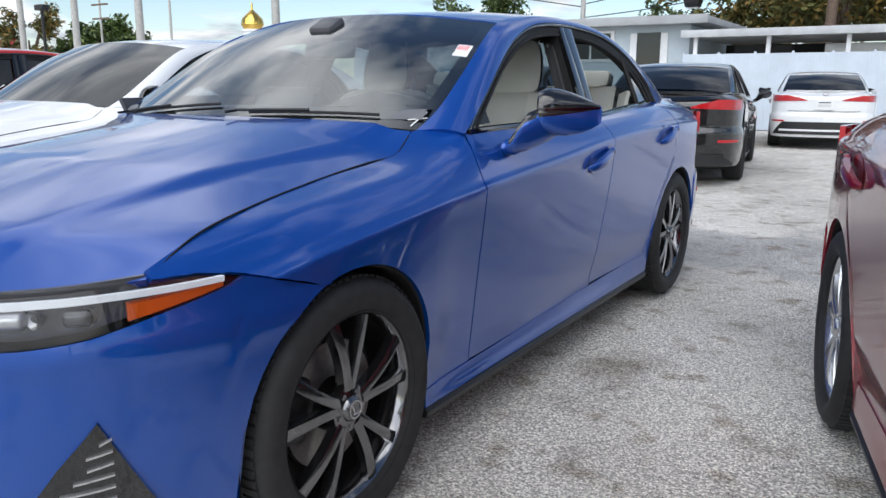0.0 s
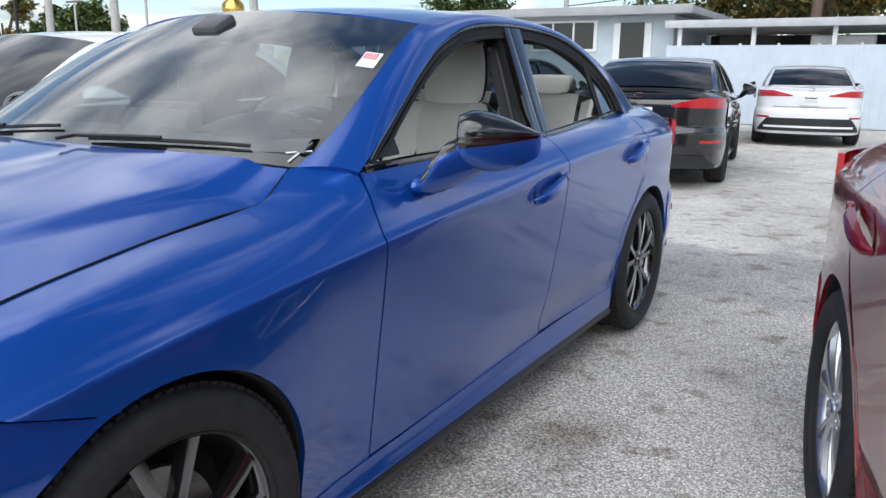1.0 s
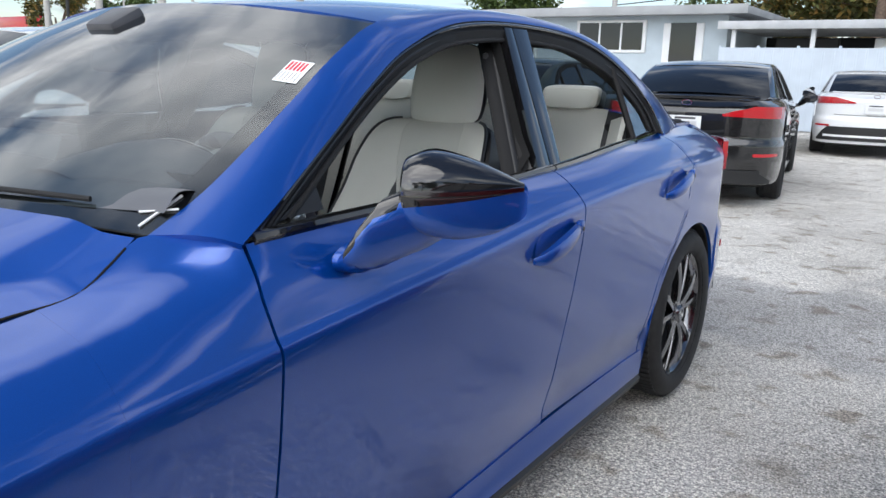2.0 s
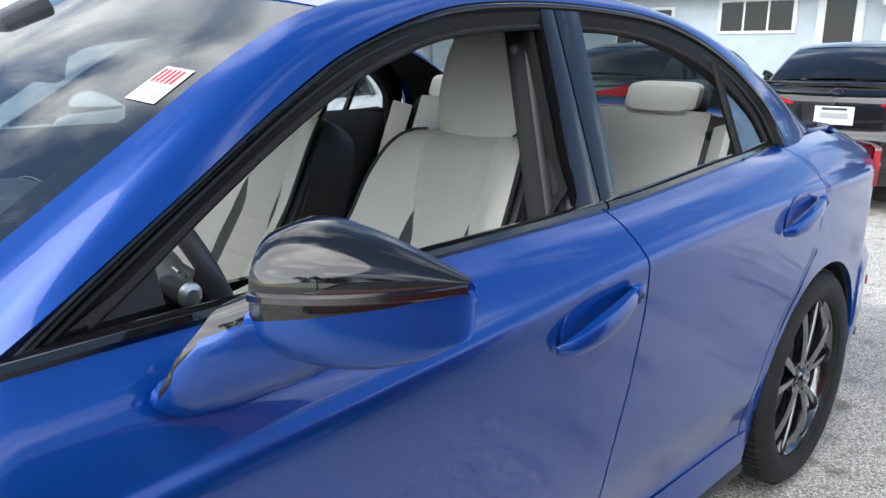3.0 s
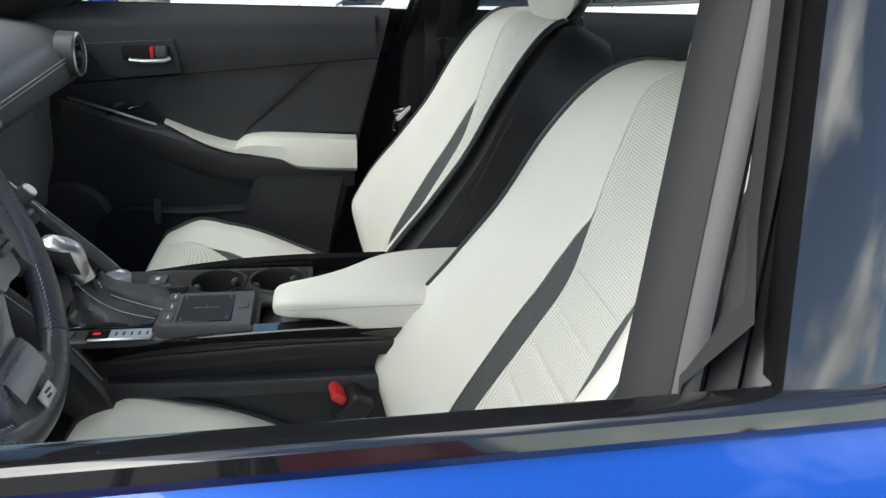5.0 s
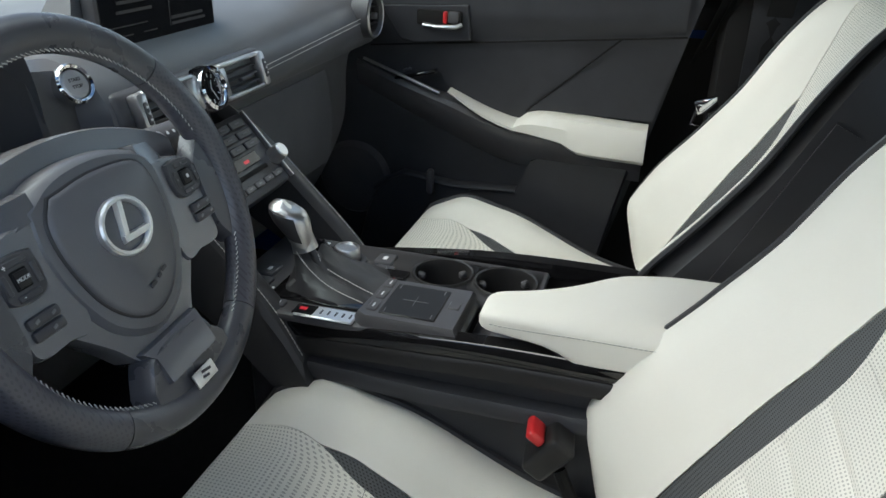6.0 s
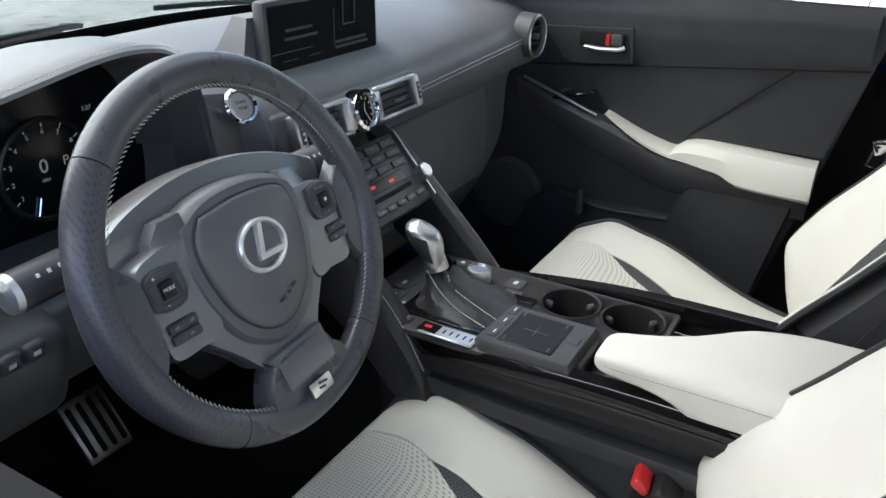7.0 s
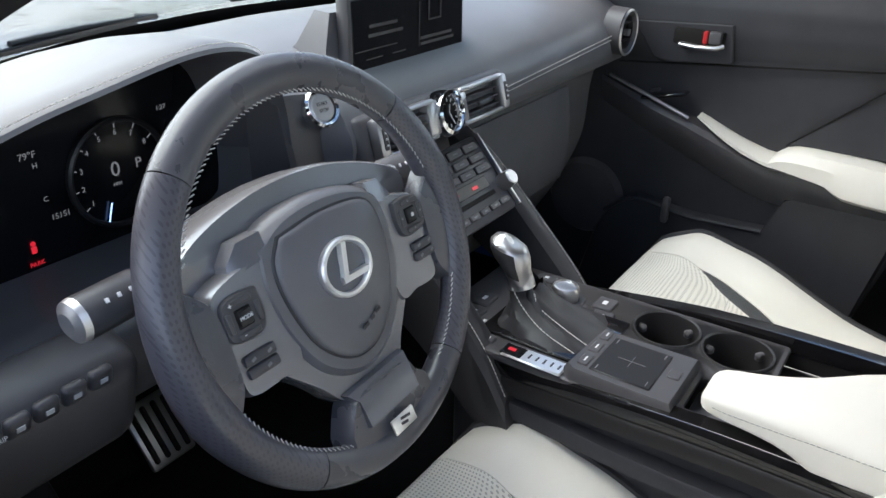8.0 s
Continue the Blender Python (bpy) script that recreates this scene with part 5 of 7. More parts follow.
for x, y, w, h in ((-.07, .020, .06, .004), (-.065, .008, .075, .004), (-.085, -.010, .09, .0012), (-.09, -.024, .035, .005), (-.035, -.024, .03, .005), (-.09, -.040, .03, .005), (-.035, -.040, .025, .005), (.055, -.012, .08, .004), (.058, -.020, .085, .004), (.045, -.028, .06, .004), (.012, 0, .0012, .08)):
    part("screen_line", moved(rbox((w, h, .0006), (x, y, 0), 0, 1), SCM), LIT_DIM, scrn)
part("screen_symbol", moved(merge(rbox((.03, .002, .0006), (.05, .05, 0), 0, 1), rbox((.03, .002, .0006), (.05, .012, 0), 0, 1), rbox((.002, .038, .0006), (.035, .03, 0), 0, 1), rbox((.002, .038, .0006), (.065, .03, 0), 0, 1)), SCM), LIT_DIM, scrn)

# vents and clock
VM = Matrix(((-1, 0, 0, .004), (0, -.25, .968, .893), (0, .968, .25, .955), (0, 0, 0, 1)))
band = part("vent_band", moved(merge(rbox((.36, .068, .03), (0, 0, -.022), .012, 3)), VM), BLACK_PL, dash)
for sg in (-1, 1):
    vent = part("air_vent", moved(merge(rbox((.105, .006, .018), (sg * .087, .024, .0), .002, 1), rbox((.105, .006, .018), (sg * .087, -.024, .0), .002, 1)), VM), SATIN_METAL, dash, "silver-framed air vent with black slats")
    part("vent_end", moved(rbox((.020, .054, .020), (sg * .150, 0, .0), .006, 2), VM), SATIN_METAL, vent)
    part("vent_wheel", moved(rbox((.009, .030, .012), (sg * .150, 0, .006), .003, 2), VM), BLACK_PL, vent)
    for k in range(3):
        part("vent_mark", moved(rbox((.004, .003, .001), (sg * .150, -.008 + .008 * k, .0125), .0004, 1), VM), PRINT, vent)
    for dy in (-.012, 0, .012):
        part("slat", moved(rbox((.100, .0022, .018), (sg * .087, dy, -.006), .0008, 1, (14, 0, 0)), VM), BLACK_PL, vent)
    part("vent_tab", moved(rbox((.030, .007, .010), (sg * .092, -.004, .006), .002, 1), VM), BLACK_PL, vent)
    part("vent_back", moved(rbox((.100, .046, .002), (sg * .087, 0, -.016), 0, 1), VM), UNDER, vent)
ck = part("dash_clock", moved(lathe([(.023, -.012), (.023, .010), (.026, .014), (.031, .012), (.034, .0), (.034, -.015)], 48, "z"), VM), CHROME, dash, "round analogue clock with a silver bezel")
for sg in (-1, 1):
    part("clock_wing", moved(rbox((.032, .050, .022), (sg * .034, 0, -.004), .008, 2), VM), SATIN_METAL, ck)
part("clock_face", moved(lathe([(0, .004), (.0232, .004)], 36, "z"), VM), SCREEN_G, ck)
for k in range(12):
    t = k * math.pi / 6
    part("clock_tick", moved(rbox((.0055, .0012, .0006), (.0185 * math.cos(t), .0185 * math.sin(t), .0048), 0, 1, (0, 0, math.degrees(t))), VM), PRINT, ck)
for ln, t in ((.012, 70), (.018, -62)):
    part("clock_hand", moved(rbox((ln, .0014, .0006), (ln / 2 * math.cos(radians(t)), ln / 2 * math.sin(radians(t)), .0056), 0, 1, (0, 0, t)), VM), PRINT, ck)
RV = part("round_vent", lathe([(.034, .0), (.034, .014), (.040, .020), (.047, .016), (.049, -.02)], 44, "y", (-.646, .880, .972)), BLACK_PL, dash, "round side air vent")
part("vent_ring", lathe([(.0405, .019), (.0435, .0215), (.0465, .018)], 44, "y", (-.646, .880, .972)), SATIN_METAL, RV)
part("vent_back", lathe([(0, .002), (.035, .002)], 30, "y", (-.646, .880, .972)), UNDER, RV)
for dz in (-.018, 0, .018):
    part("slat", rbox((.064, .012, .002), (-.646, .886, .972 + dz), .0006, 1), BLACK_PL, RV)
part("vent_hub", lathe([(0, .012), (.007, .010), (.007, 0)], 16, "y", (-.646, .890, .972)), SATIN_METAL, RV)
grille = part("defrost_grille", rbox((.10, .03, .004), (-.50, .70, 1.036), .001, 1, (0, 0, -14)), BLACK_PL, dash)
for k in range(6):
    part("slat", rbox((.012, .026, .003), (-.538 + .015 * k, .702 - .0035 * k, 1.0395), .001, 1, (0, 0, 10)), UNDER, grille)

# audio and climate panel
HM = Matrix(((-1, 0, 0, .006), (0, -.66, .75, .926), (0, .75, .66, .851), (0, 0, 0, 1)))
hv = part("climate_panel", moved(rbox((.188, .128, .05), (0, 0, -.026), .006, 2), HM), BLACK_PL, dash, "black audio and climate panel with rows of keys")
for r, (y, n_, h) in enumerate(((.048, 4, .014), (.030, 4, .013), (.012, 4, .013))):
    for k in range(n_):
        part("key", moved(rbox((.036, h, .005), (-.062 + .0415 * k, y, .001), .0015, 1), HM), BLACK_PL, hv)
        part("key_mark", moved(rbox((.012, .0022, .0004), (-.062 + .0415 * k, y, .0037), 0, 1), HM), PRINT_DIM, hv)
part("small_display", moved(rbox((.10, .018, .003), (.005, -.008, .001), .001, 1), HM), SCREEN_G, hv)
for x, y in ((-.03, -.006), (.02, -.009)):
    part("display_digits", moved(rbox((.014, .005, .0004), (x, y, .0027), 0, 1), HM), LIT_RED, hv)
part("slot", moved(rbox((.12, .007, .003), (0, -.027, .0005), .001, 1), HM), UNDER, hv)
for k in range(6):
    part("key", moved(rbox((.024, .010, .005), (-.070 + .0275 * k, -.046, .001), .0015, 1), HM), BLACK_PL, hv)
    part("key_mark", moved(rbox((.008, .0025, .0004), (-.070 + .0275 * k, -.046, .0037), 0, 1), HM), PRINT_DIM, hv)
for sg in (-1, 1):
    kn = part("knob", moved(lathe([(0, .022), (.0105, .022), (.0125, .020), (.0135, .004), (.0135, -.002)], 32, "z", (sg * .090, -.022, 0)), HM), SATIN_METAL, hv, "silver volume knob")
    part("side_rail", moved(rbox((.004, .125, .008), (sg * .094, .0, .002), .001, 1), HM), SATIN_METAL, hv)
    # padded braces from dashboard to tunnel
    br = curve([(sg * .128, .82, .90), (sg * .130, .90, .845), (sg * .132, .98, .765), (sg * .135, 1.05, .69), (sg * .142, 1.095, .625)], 24)
    rows = [[(x + dx * sg, y - .35 * dz, z + dz) for dx, dz in ((-.028, -.004), (-.018, .010), (-.004, .013), (.012, .004), (.020, -.02), (.022, -.18), (-.03, -.18))] for x, y, z in br]
    bp = part("tunnel_brace", loft(rows), BLACK_L, CAR, "black padded tunnel brace with pale stitching")
    stitches([(x + sg * .004, y - .35 * .0112, z + .0112) for x, y, z in br], .0062, .0046, .0007, bp, up=(0, .6, .7))

# ---------------- centre console ----------------
cons = part("centre_console", merge(rbox((.245, .92, .36), (.006, 1.45, .485), .02, 3), rbox((.205, .34, .06), (.006, 1.13, .662), .012, 2)), LINING, CAR, "black centre console with shift lever and touchpad")
ctop = part("console_top", rbox((.246, .44, .012), (.018, 1.165, .690), .005, 2), BLACK_PL, cons)
for z0, dx, mat in ((.672, .004, GLOSS_BLACK), (.648, .008, SATIN_BLACK), (.618, .012, LINING)):
    for sg in (-1, 1):
        yy = np.linspace(1.06, 1.86, 20)
        rows = [[(.006 + sg * (.118 + dx + .014 * min(1, (y - 1.06) / .2)) + sg * a, y, z0 + b + .025 * math.sin(max(0, min(1, (y - 1.06) / .35)) * math.pi / 2) * (z0 > .63)) for a, b in ((-.02, .010), (.003, .010), (.007, .004), (.006, -.012), (-.02, -.014))] for y in yy]
        part("side_moulding", loft(rows), mat, cons)


def cut_out(ob, vf):
    """Cuts the shape vf out of ob for good."""
    tool = new("tool", to_mesh("tool", *vf))
    mod = ob.modifiers.new("cut", "BOOLEAN")
    mod.operation, mod.object, mod.solver = "DIFFERENCE", tool, "EXACT"
    mod.use_self = True
    me = bpy.data.meshes.new_from_object(ob.evaluated_get(bpy.context.evaluated_depsgraph_get()))
    ob.modifiers.clear()
    bpy.data.objects.remove(tool)
    ob.data = me


CUPS = ((1.232, .043), (1.328, .044))
for hollow in (cons, ctop):
    for y, r in CUPS:
        cut_out(hollow, loft([[(-.046 + (r + .001) * math.cos(t), y + (r + .001) * math.sin(t), z) for t in np.linspace(0, 2 * math.pi, 40, endpoint=False)] for z in (.608, .75)]))
    cut_out(hollow, rbox((.082, .034, .10), (.068, 1.322, .716), .004, 1))
# shift lever
boot_rings = []
for k, (w, l, z, y) in enumerate(((.062, .080, .694, 1.105), (.060, .074, .703, 1.103), (.045, .054, .716, 1.090), (.034, .036, .728, 1.074), (.026, .026, .742, 1.062), (.0205, .0205, .756, 1.056))):
    boot_rings.append([(.040 + w * (1 + .06 * math.sin(5 * t + k)) * math.copysign(abs(math.cos(t)) ** .7, math.cos(t)), y + l * math.copysign(abs(math.sin(t)) ** .7, math.sin(t)), z + .004 * math.sin(7 * t + 2 * k)) for t in np.linspace(0, 2 * math.pi, 40, endpoint=False)])
lever = part("gear_lever", loft(boot_rings, caps=False), BLACK_L, cons, "gear lever with black boot and silver knob")
part("boot_frame", rbox((.132, .166, .008), (.038, 1.104, .697), .003, 2), GLOSS_BLACK, lever)
part("lever_collar", tube([(.052, 1.056, .752), (.052, 1.050, .772)], [.0185, .0165], 24), SATIN_METAL, lever)
kr = []
for z, w, l, y in ((.764, .0165, .0175, 1.051), (.776, .0185, .021, 1.047), (.790, .0215, .0265, 1.040), (.802, .0225, .029, 1.036), (.811, .0210, .027, 1.034), (.817, .015, .020, 1.033), (.819, .005, .007, 1.033)):
    kr.append([(.056 + w * math.cos(t), y + l * math.sin(t), z + .006 * math.sin(t) * -1) for t in np.linspace(0, 2 * math.pi, 28, endpoint=False)])
part("lever_knob", loft(kr), SATIN_METAL, lever, "satin silver knob")
side_k = []
for z, w, l, y in ((.772, .0185, .020, 1.049), (.780, .0200, .0235, 1.045), (.791, .0224, .0275, 1.0395), (.801, .0232, .0296, 1.0362), (.808, .0222, .0284, 1.0345)):
    side_k.append([(.056 + w * math.cos(t), y + l * math.sin(t), z - .006 * math.sin(t)) for t in np.linspace(radians(-105), radians(35), 16)])
part("knob_side", sheet(np.array(side_k), .002, (-1, 0, 0)), BLACK_L, lever, "black leather inset of the knob")
stitches(curve([(.072, 1.050, .757), (.080, 1.075, .735), (.088, 1.11, .717), (.098, 1.165, .706)], 30), .006, .0045, .0007, lever)
stitches(curve([(.060, 1.078, .752), (.064, 1.09, .735), (.068, 1.13, .719), (.072, 1.17, .707)], 30), .006, .0045, .0007, lever)
gate = part("gear_display", rbox((.030, .086, .004), (.127, 1.118, .6985), .002, 1), EMBLEM_S, cons, "brushed strip with gear marks")
part("gear_window", rbox((.024, .030, .004), (.127, 1.088, .6995), .001, 1), SCREEN_G, gate)
part("gear_lit", rbox((.006, .010, .001), (.127, 1.086, .7020), 0, 1), LIT_RED, gate)
for k in range(5):
    part("gear_mark", rbox((.010, .0025, .0006), (.127, 1.112 + .0105 * k, .7008), 0, 1), INK_DARK, gate)
dl = part("drive_dial", lathe([(0, .022), (.014, .022), (.0155, .024), (.018, .0235), (.0198, .021), (.0205, .004), (.0205, 0)], 40, "z", (-.043, 1.078, .695)), SATIN_METAL, cons, "silver rotary drive-mode dial")
part("dial_skirt", lathe([(.0205, .003), (.028, .003), (.030, 0)], 40, "z", (-.043, 1.080, .695)), BLACK_PL, dl)
for x, y, w, l in ((-.060, 1.135, .034, .030), (-.022, 1.145, .034, .030), (.072, .992, .036, .026), (.030, .985, .036, .026), (.085, 1.018, .02, .02), (-.08, 1.03, .02, .03), (.118, 1.045, .016, .018)):
    kb = part("console_key", rbox((w, l, .006), (x, y, .697), .002, 1), BLACK_PL, cons)
    part("key_mark", rbox((w * .3, l * .22, .0006), (x, y, .7003), 0, 1), PRINT, kb)
PAD = ((.030, 1.166), (.128, 1.160), (.137, 1.172), (.138, 1.300), (.022, 1.300), (.024, 1.178))
tp = part("touchpad_block", loft([[(x, y, z) for x, y in PAD] for z in (.68, .706)] + [[(.080 + (x - .080) * .94, 1.232 + (y - 1.232) * .94, .7125) for x, y in PAD]]), BLACK_PL, cons, "black touchpad controller")
part("touchpad", rbox((.086, .078, .003), (.082, 1.230, .7130), .002, 1), SATIN_BLACK, tp)
for x, y, w, l in ((.082, 1.230, .0005, .036), (.082, 1.230, .026, .0005), (.116, 1.198, .010, .001), (.048, 1.198, .010, .001), (.116, 1.262, .010, .001), (.048, 1.262, .010, .001)):
    part("pad_mark", rbox((w, l, .0005), (x, y, .7148), 0, 1), PRINT_DIM, tp)
for k in range(3):
    part("pad_key", rbox((.026, .014, .004), (.108 - .034 * k, 1.180 - .0005 * k, .7125), .0015, 1), BLACK_PL, tp)
    part("key_mark", rbox((.010, .002, .0005), (.108 - .034 * k, 1.180, .7147), 0, 1), PRINT, tp)
part("arrow_key", rbox((.020, .016, .004), (.075, 1.283, .7125), .0015, 1), BLACK_PL, tp)
part("tray", rbox((.080, .032, .004), (.068, 1.322, .668), .001, 1), BLACK_PL, cons)
# cup holders on the far side
for y, r in CUPS:
    cup = part("cup_holder", lathe([(r + .005, .697), (r + .003, .700), (r, .699), (r - .002, .692), (r - .005, .62), (0, .612)], 40, "z", (-.046, y, 0)), SATIN_BLACK, cons, "round black cup holder")
    for t in (20, 140, 260):
        part("cup_tab", rbox((.014, .010, .012), (-.046 + (r - .006) * math.cos(radians(t)), y + (r - .006) * math.sin(radians(t)), .684), .003, 1, (0, 0, t)), BLACK_PL, cup)
# armrest
ar = []
for y, full in ((1.329, .25), (1.3305, .62), (1.334, .84), (1.341, .97)) + tuple((y, 1.0) for y in np.linspace(1.352, 1.86, 26)):
    near = float(spl([1.329, 1.36, 1.45, 1.86], [.142, .148, .152, .152], y))
    far_x = float(spl([1.329, 1.38, 1.436, 1.468, 1.505, 1.58, 1.86], [.080, .066, .034, .002, -.024, -.042, -.048], y))
    top = float(spl([1.329, 1.345, 1.40, 1.50, 1.86], [.748, .752, .756, .760, .760], y))
    bot = float(spl([1.329, 1.40, 1.432, 1.455, 1.50, 1.86], [.722, .716, .706, .690, .686, .684], y))
    cx, cz, hx, hz = (near + far_x) / 2, (top + bot) / 2, (near - far_x) / 2 * (.5 + .5 * full), (top - bot) / 2 * full
    ring = []
    for q in np.linspace(0, 2 * math.pi, 40, endpoint=False):
        c, s = math.copysign(abs(math.cos(q)) ** .45, math.cos(q)), math.copysign(abs(math.sin(q)) ** .5, math.sin(q))
        ring.append((cx + hx * c * (1 if s > 0 else .97), y, cz + hz * s))
    ar.append(ring)
arm = part("armrest", loft(ar), WHITE_L, cons, "white leather armrest with a stitched seam")
stitches([(float(spl([1.345, 1.36, 1.45, 1.86], [.146, .149, .1528, .1528], y)), y, .737 + .004 * min(1, (y - 1.345) / .1)) for y in np.linspace(1.345, 1.84, 40)], .006, .0046, .0006, arm, up=(1, 0, 0), mat=material("grey_thread", (.35, .35, .33), .8))

# pedals and lower dash
ped = part("foot_rest", rbox((.10, .02, .20), (.52, .50, .40), .01, 2, (40, 0, 0)), SATIN_BLACK, CAR)
brake = part("brake_pedal", rbox((.085, .012, .115), (.304, .535, .425), .006, 2, (36, 0, 0)), SATIN_METAL, CAR, "drilled metal brake pedal with rubber strips")
for k in range(4):
    part("rubber_strip", rbox((.010, .014, .095), (.304 - .030 + .020 * k, .537, .4265), .003, 1, (36, 0, 0)), RUBBER, brake)
lowd = part("lower_panel", rbox((.21, .075, .115), (.655, .897, .835), .025, 3, (-18, 0, 0)), BLACK_PL, CAR, "black lower dash panel with keys")
for k in range(4):
    kb = part("panel_key", rbox((.021, .010, .020), (.670 - .024 * k, .9455, .872 + .001 * k), .004, 3, (-18, 0, 0)), BLACK_PL, lowd)
    part("key_mark", rbox((.007, .001, .005), (.670 - .024 * k, .9513, .871 + .001 * k), 0, 1, (-18, 0, 0)), PRINT, kb)
words("ODO TRIP", .0055, pose(.694, .9530, .871, 72, 0, 180), PRINT, lowd)

# ---------------- cabin shell ----------------
part("carpet", rbox((1.50, 2.6, .04), (0, 1.65, .30), .01), CARPET, CAR)
part("firewall", rbox((1.46, .05, .62), (0, .45, .62), .01), CARPET, CAR)


def inner_x(z):
    return float(np.interp(z, [.28, .45, .60, .75, .90, .98, 1.03, 1.075], [.745, .752, .755, .752, .742, .735, .742, .772]))


def door_end(z):
    """Rear edge of the front door's lining, which leans back towards the top."""
    return float(np.interp(z, [.29, .473, .70, .96, 1.07], [1.385, 1.430, 1.488, 1.548, 1.578]))


def inner_panel(s, y0, y1, name, top=1.072):
    rows = []
    for k in np.linspace(0, 1, 30):
        rows.append([(s * inner_x(z) + (s * .02 if top < 1.0 and z > .93 else 0), y0 + ((y1 or door_end(z)) - y0) * k, z) for z in np.linspace(.29, top, 40)])
    return part(name, sheet(np.array(rows), .02, (s, 0, 0)), LINING, CAR)


pd = inner_panel(-1, .60, None, "door_lining")
tagged(pd, label="black door lining with white armrest")
dd = inner_panel(1, .60, 1.62, "door_lining", .965)
inner_panel(-1, 1.66, 2.62, "door_lining")
inner_panel(1, 1.78, 2.62, "door_lining", .965)
for s in (1, -1):
    part("cabin_side", sheet(np.array([[(s * .80, y, z) for z in np.linspace(.24, .95, 6)] for y in np.linspace(.68, 2.6, 12)])), UNDER, CAR)
for s in (1, -1):
    # ledge between lining and window, and the seal that stands on it
    yy = np.linspace(.66, 2.55, 50)
    ti = 1.070 if s < 0 else .968
    rows = [[(s * (.768 if s < 0 else .758), y, ti), (s * .785, y, ti + .014 if s > 0 else side_at(y, 8)[1] + .034), (s * (side_at(y, 8)[0] - .030), y, side_at(y, 8)[1] + (.026 if s < 0 else .004)), (s * (side_at(y, 8)[0] - .034), y, side_at(y, 8)[1] - .03)] for y in yy]
    part("window_ledge", sheet(np.array(rows)), SEAL, CAR)
    # pillar lining between the doors
    rows = []
    for z in np.linspace(.30, 1.37, 24):
        yc = 1.702 + .07 * max(0, (z - 1.0)) / .36
        x = inner_x(z) + .01 if z < 1.07 else glass_x(z) - .045
        hw = .085 if z < 1.0 else .065
        rows.append([(s * (x + .035), yc - hw - .012, z), (s * x, yc - hw, z), (s * (x - .012), yc, z), (s * x, yc + hw, z), (s * (x + .035), yc + hw + .012, z)])
    part("pillar_lining", sheet(np.array(rows)), HEADLINER, CAR)
    # rubber seals and frame strips that run up the rear edge of the front window
    for pts, mat in ((((-.032, -.080), (-.029, -.068), (-.020, -.056), (-.013, -.050)), SEAL), (((-.013, -.052), (-.009, -.045), (.000, -.041), (.005, -.045)), STRIP_GREY), (((.005, -.043), (.008, -.032), (.014, -.026), (.018, -.030)), SEAL), (((.018, -.028), (.020, -.018), (.025, -.012), (.030, -.018)), STRIP_GREY), (((.028, -.020), (.034, -.008), (.050, -.006), (.06, -.012)), SEAL)):
        rows = [[(s * (glass_x(z) + dx), 1.620 + .295 * (z - 1.0) + dy, z) for dy, dx in pts] for z in np.linspace(.90, 1.352, 16)]
        part("door_seal", sheet(np.array(rows)), mat, CAR)
    wb = np.array([[(s * (glass_x(z) - .075), 1.70 + .05 * (z - .8) + dy, z) for dy in (-.024, .024)] for z in np.linspace(.80, 1.30, 16)])
    belt = part("seat_belt", sheet(wb, .002, (s, 0, 0)), BELT_WEB, CAR, "black seat belt with a steel tongue")
    part("belt_guide", rbox((.02, .10, .05), (s * (glass_x(1.28) - .075), 1.725, 1.28), .01, 2), BLACK_PL, belt)
    if s < 0:
        part("belt_tongue", merge(rbox((.012, .045, .030), (-.648, 1.60, .845), .004, 2, (20, 0, 0)), tube([(-.648, 1.582, .835), (-.648, 1.575, .805), (-.648, 1.600, .800), (-.648, 1.606, .832)], .0035, 8)), CHROME, belt, "steel belt tongue")
    # rail and front pillar lining under the roof
    k = np.linspace(0, 1, 5)[None, :, None]
    rin = RAIL_IN - np.array([.05, -.01, .035])
    rout = RAIL_OUT - np.array([.04, -.02, .030])
    rl = rin[:, None] * (1 - k) + rout[:, None] * k
    rl[..., 0] *= s
    part("pillar_trim", sheet(rl), HEADLINER, CAR)
    part("quarter_lining", sheet(np.array([[(s * (.705 - .05 * (y - 2.5)), y, z) for z in np.linspace(.55, 1.06, 8)] for y in np.linspace(2.52, 3.2, 10)]), .01, (s, 0, 0)), HEADLINER, CAR)
# passenger door details
for ends in (((.853, .894), (1.20, .927), (1.545, .960)), ((1.222, .772), (1.32, .862), (1.416, .948))):
    part("lining_joint", tube([(-inner_x(z) + .0075, y, z) for y, z in ends], .0022, 6), UNDER, pd)
px = lambda z: -inner_x(z)
up = np.array([[(px(z) + .010 * math.sin(max(0, min(1, (z - zc) / .05)) * math.pi / 2), y, z) for z in np.linspace(zc, 1.065, 14)] for y, zc in ((y, .903 + .09 * (y - .85)) for y in np.linspace(.78, 1.54, 30))])
part("upper_lining", sheet(up, .008, (-1, 0, 0)), LINING, pd)
tri = np.array([[(px(.85) + .006, y0 + (y1 - y0) * t, z) for t in np.linspace(0, 1, 8)] for y0, y1, z in ((1.225 + (z - .773) * 1.09, door_end(z) - .008, z) for z in np.linspace(.778, .942, 12))])
part("rear_lining", sheet(tri, .005, (-1, 0, 0)), LINING, pd)
BEZ = ((.880, .986), (1.084, .997), (1.092, .922), (.960, .909), (.930, .914))
bez = part("handle_bezel", loft([[(px(.96) + .004, y, z) for y, z in BEZ], [(px(.96) + .014, y, z) for y, z in BEZ], [(px(.96) + .016, 1.0 + (y - 1.0) * .965, .954 + (z - .954) * .93) for y, z in BEZ]]), LINING, pd)
